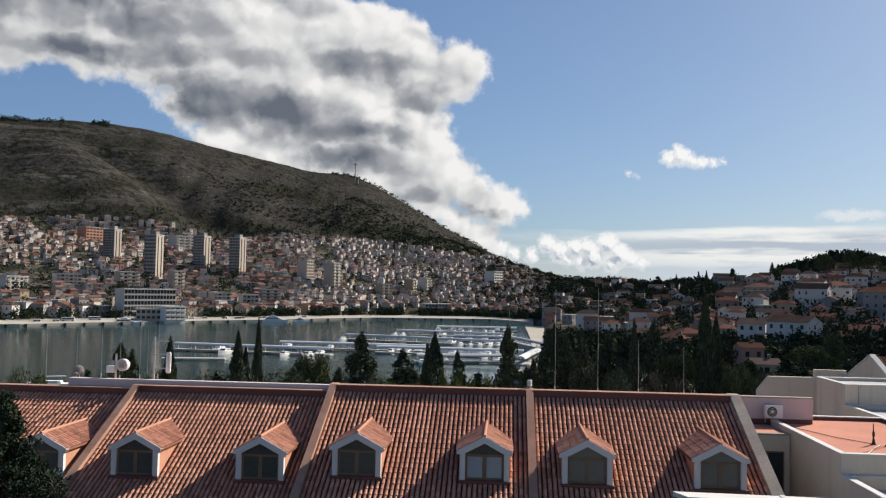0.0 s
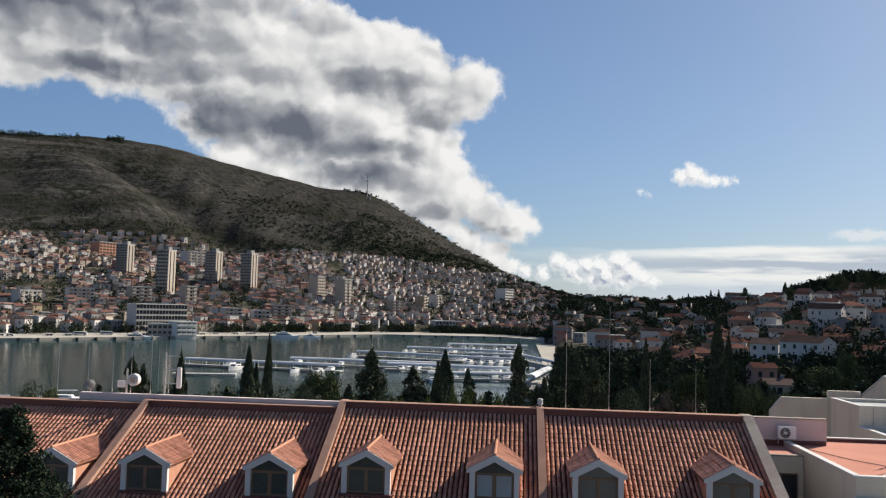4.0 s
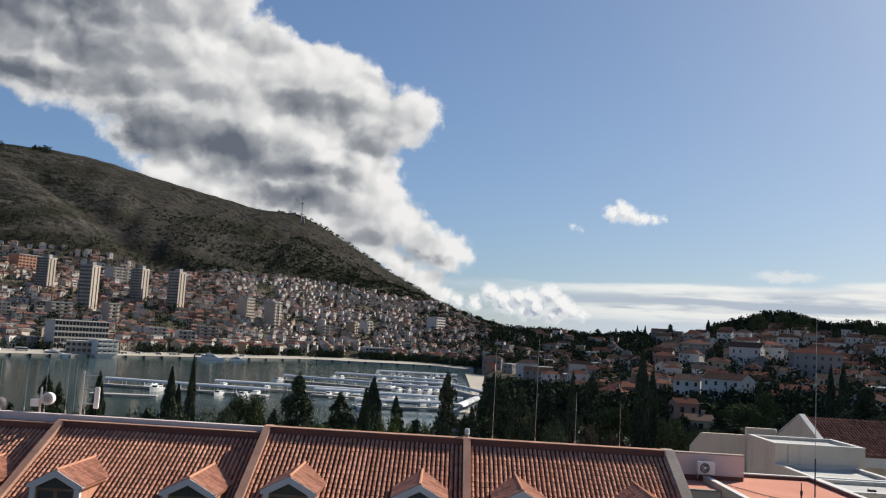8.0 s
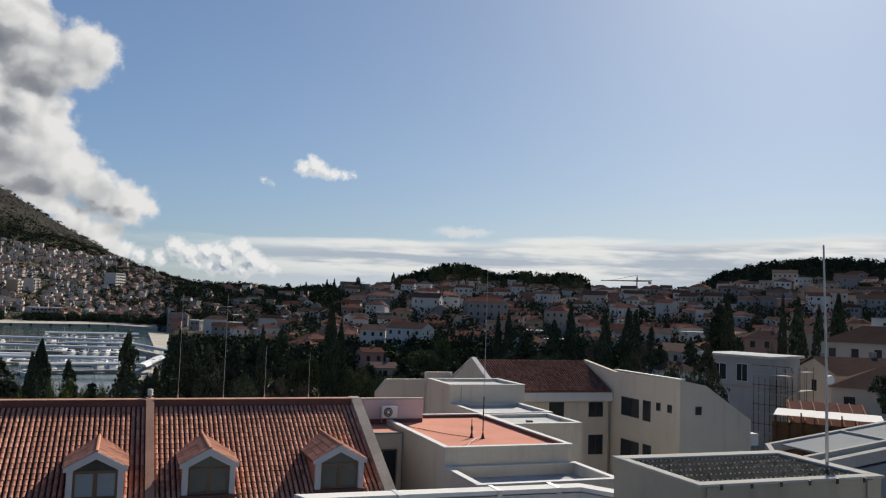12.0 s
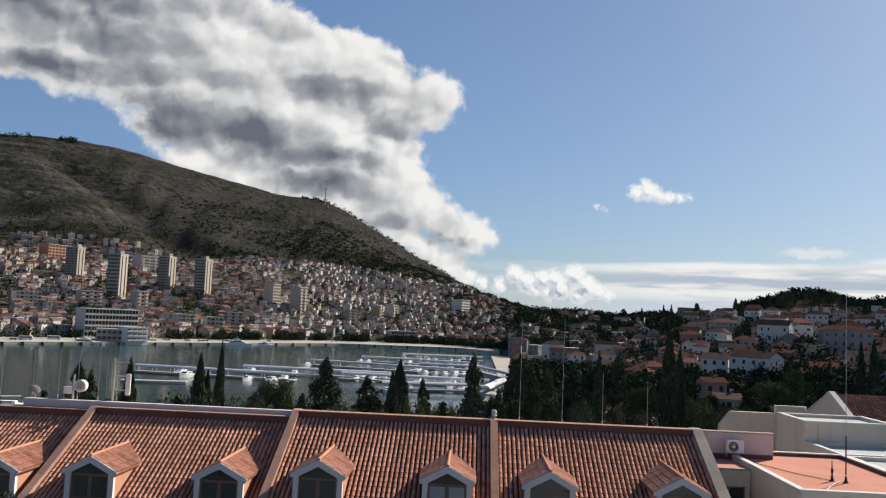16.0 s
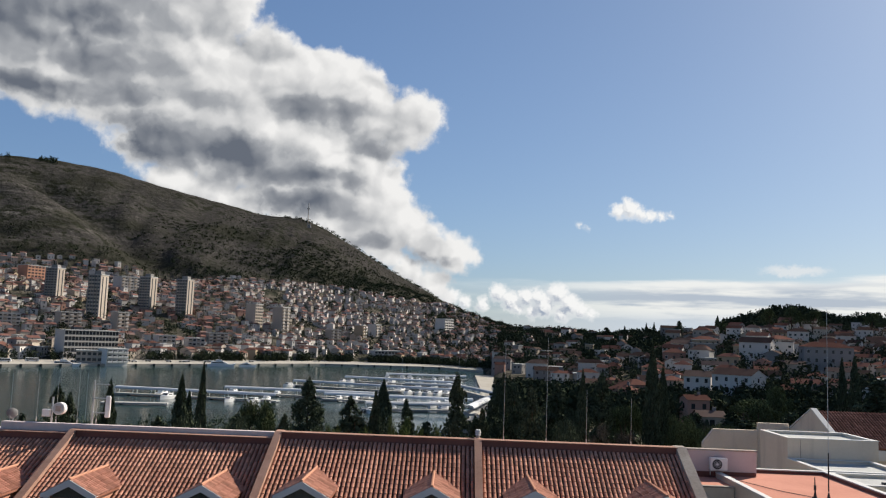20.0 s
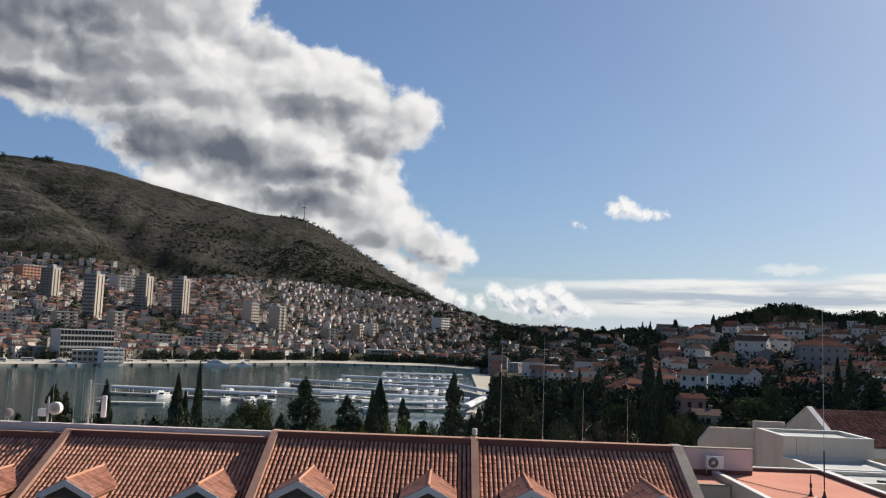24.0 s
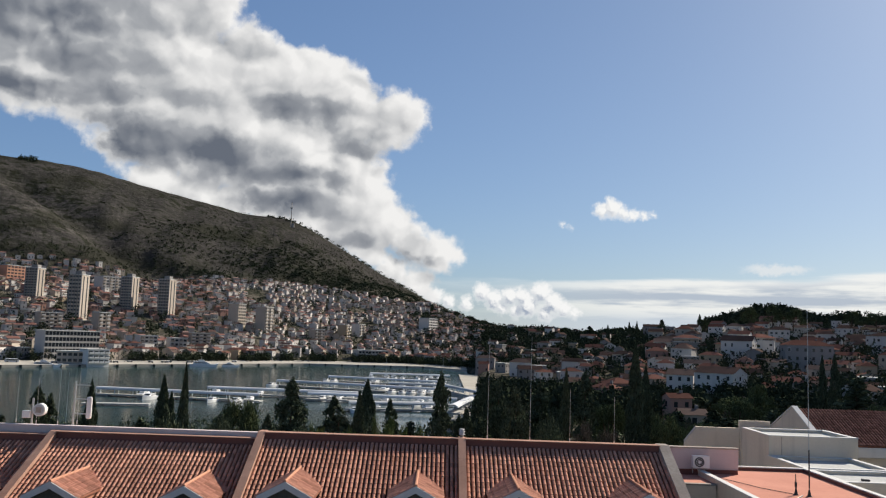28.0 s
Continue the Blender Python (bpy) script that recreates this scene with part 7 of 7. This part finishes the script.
def build_masts():
    r = 1560
    p = bearing(-10.4, r)
    z0, z1 = 25 + r * math.tan(radians(7.3)), 25 + r * math.tan(radians(8.8))
    m = thing("radio_mast", "tall thin radio mast on the mountain's shoulder", "mast", pose(p.x, p.y, 0))
    part("mast", tube([(0, 0, z0 - 5), (0, 0, z1)], 1.0, 5, 0.5), M_CONC, m)
    part("hut", boxes((2, 6, -2, 2, z0 - 6, z0 + 1)), M_WALLS[2], m)
    part("crossbar", boxes((-2.5, 2.5, -0.6, 0.6, z1 - 12, z1 - 10.5)), M_CONC, m)
    r = 700
    p = bearing(33.8, r)
    zt = 25 + r * math.tan(radians(2.25))
    c = thing("tower_crane", "pale tower crane standing over the houses on the hill", "crane", pose(p.x, p.y, 0, 0, 0, face_eye(p.x, p.y)))
    part("tower", boxes((-0.5, 0.5, -0.5, 0.5, 20, zt - 2)), M_QUAY, c)
    part("jib", prism([(-29, zt - 2.6), (4, zt - 2.6), (12, zt - 2.2), (12, zt - 1.2), (-29, zt - 2.0)], "y", -0.4, 0.4), M_QUAY, c)
    part("apex", prism([(-1, zt - 2), (1, zt - 2), (0.2, zt + 3)], "y", -0.4, 0.4), M_QUAY, c)
    part("counterweight", boxes((9, 11.5, -0.8, 0.8, zt - 4.5, zt - 2.6)), M_CONC, c)
    part("stay", tube([(0.1, 0, zt + 2.8), (-20, 0, zt - 2.0)], 0.12, 4), M_CONC, c)


build_masts()

# ================= houses close by at the valley's near side =================


M_RUST = material("rusty_board", (0.12, 0.075, 0.045), 0.9, 0.5, 1.5, (0.05, 0.032, 0.022), 0.2, 20, stains=0.4)


def build_near_houses():
    # unfinished house with a flat roof and scaffolding
    r = 105
    z_top = 25 + r * math.tan(radians(-2.4))
    p = bearing(41.0, r)
    h = thing("unfinished_house", "unfinished pale block house with flat roof and scaffolding", "house", pose(p.x, p.y, 0, 0, 0, face_eye(p.x, p.y, -28)))
    part("wall", boxes((-4.2, 4.2, -3.6, 3.6, 4, z_top - 0.3)), M_GREYWALL, h)
    part("roof", boxes((-4.6, 4.6, -4.0, 4.0, z_top - 0.298, z_top), bevel=0.03), M_MEMBRANE, h)
    part("floor_band", boxes((-4.28, 4.28, -3.68, 3.68, z_top - 3.7, z_top - 3.45)), M_CONC, h)
    for x, z, w, hh in ((-1.9, z_top - 3.0, 1.8, 1.9), (0.9, z_top - 3.0, 1.4, 2.0), (-1.5, z_top - 6.3, 1.6, 1.7)):
        window_in(h, x, -3.605, z, w, hh, "y", M_WHITE)
    sc = thing("scaffolding", "rusty scaffolding with pale boards round the house corner", "scaffolding", pose(p.x, p.y, 0, 0, 0, face_eye(p.x, p.y, -28)))
    for x in np.linspace(3.4, 7.2, 4):
        for y in (-5.6, -4.5):
            part("standard", tube([(x, y, 4.5), (x, y, z_top - 2.0 - 0.4 * (x % 1))], 0.03, 5), M_RUST, sc)
    for x in (4.9, 5.9):
        for y in np.linspace(-3.4, 3.4, 5):
            part("standard", tube([(x, y, 4.5), (x, y, z_top - 1.2)], 0.03, 5), M_RUST, sc)
    for z in np.arange(z_top - 8.2, z_top - 1.6, 2.1):
        part("ledger", tube([(3.2, -5.6, z + 1), (7.4, -5.6, z + 1)], 0.03, 5), M_RUST, sc)
        part("board", boxes((3.2, 7.3, -5.5, -4.6, z, z + 0.06)), M_QUAY, sc)
        part("board", boxes((5.0, 5.85, -3.5, 3.6, z + 0.1, z + 0.16)), M_QUAY, sc)
    # houses with dark tiled hips
    for az, rr, w, d, top, wi, ri, tw, hip in ((48.9, 150, 19, 12, -1.3, 1, 1, 0, True), (47.2, 118, 12, 9, -3.2, 1, 1, 35, False), (49.8, 95, 13, 9, -3.9, 1, 1, 0, True), (44.6, 125, 6, 7, -3.0, 0, 2, -10, True),
                                              (36.2, 150, 7, 6, -3.6, 0, 1, 20, True), (36.6, 185, 8, 7, -2.4, 1, 2, -40, False), (41.8, 200, 9, 7, -1.3, 4, 1, 10, True), (44.6, 210, 9, 7, -0.9, 1, 2, 20, True),
                                              (16.8, 190, 5.5, 5, -4.3, 1, 2, 15, False), (15.9, 230, 6, 5, -3.3, 4, 0, 25, False)):
        q = bearing(az, rr)
        zt = 25 + rr * math.tan(radians(top))
        g = ground(q.x, q.y)
        OCCUPIED.append((q.x, q.y, w * 0.6))
        t = make_house(w, d, max(2.8, zt - g), 0.42, hip, wi, ri, "houses near the roofs")
        t.matrix_basis = pose(q.x, q.y, g, 0, 0, face_eye(q.x, q.y, tw))
    # pale sheet canopy over a yard
    zc = 16.7
    cn = thing("sheet_canopy", "bright pale sheet roof over a yard on rusty posts", "canopy", pose(*bearing(45.5, 80.3), 0, 0, -45.5))
    for k in range(8):
        x = -4.2 + 1.06 * k
        part("sheet", prism([(x, zc - 0.02), (x + 1.058, zc - 0.02), (x + 1.058, zc + 0.012 + 0.004 * (k % 2)), (x, zc + 0.012 + 0.004 * (k % 2))], "y", -2.9 + 0.08 * (k % 3), 2.9 - 0.1 * (k % 2)), M_WHITE, cn)
    for k, x in enumerate(np.linspace(-4.15, 4.15, 9)):
        part("rafter", boxes((x, x + 0.08, -2.95, 2.7, zc - 0.2, zc - 0.035)), M_BARK, cn)
        part("post", boxes((x, x + 0.12, -2.95, -2.8, 6, zc - 0.202 + (0.5 if k % 3 == 2 else 0))), M_RUST, cn)
    part("back_wall", boxes((-4.3, 4.3, -2.7, -2.5, 5, zc - 0.6)), M_RUST, cn)
    tl = thing("lean_to_roof", "low ribbed brown sheet roof beside the yard", "roof", pose(*bearing(45.6, 84, 0), 0, 0, -38))
    part("roof_sheet", prism([(-2.5, 15.6), (2.5, 17.2), (2.5, 17.1), (-2.5, 15.5)], "x", -3.5, 3.2), M_TILE_DARK, tl)
    for x in np.linspace(-3.3, 3.0, 7):
        part("rib", prism([(-2.5, 15.604), (2.5, 17.204), (2.5, 17.29), (-2.5, 15.69)], "x", x, x + 0.10), M_RIB, tl)
    part("wall", boxes((-3.3, 3.0, -1.9, 2.3, 5, 15.4)), M_GREYWALL, tl)


build_near_houses()
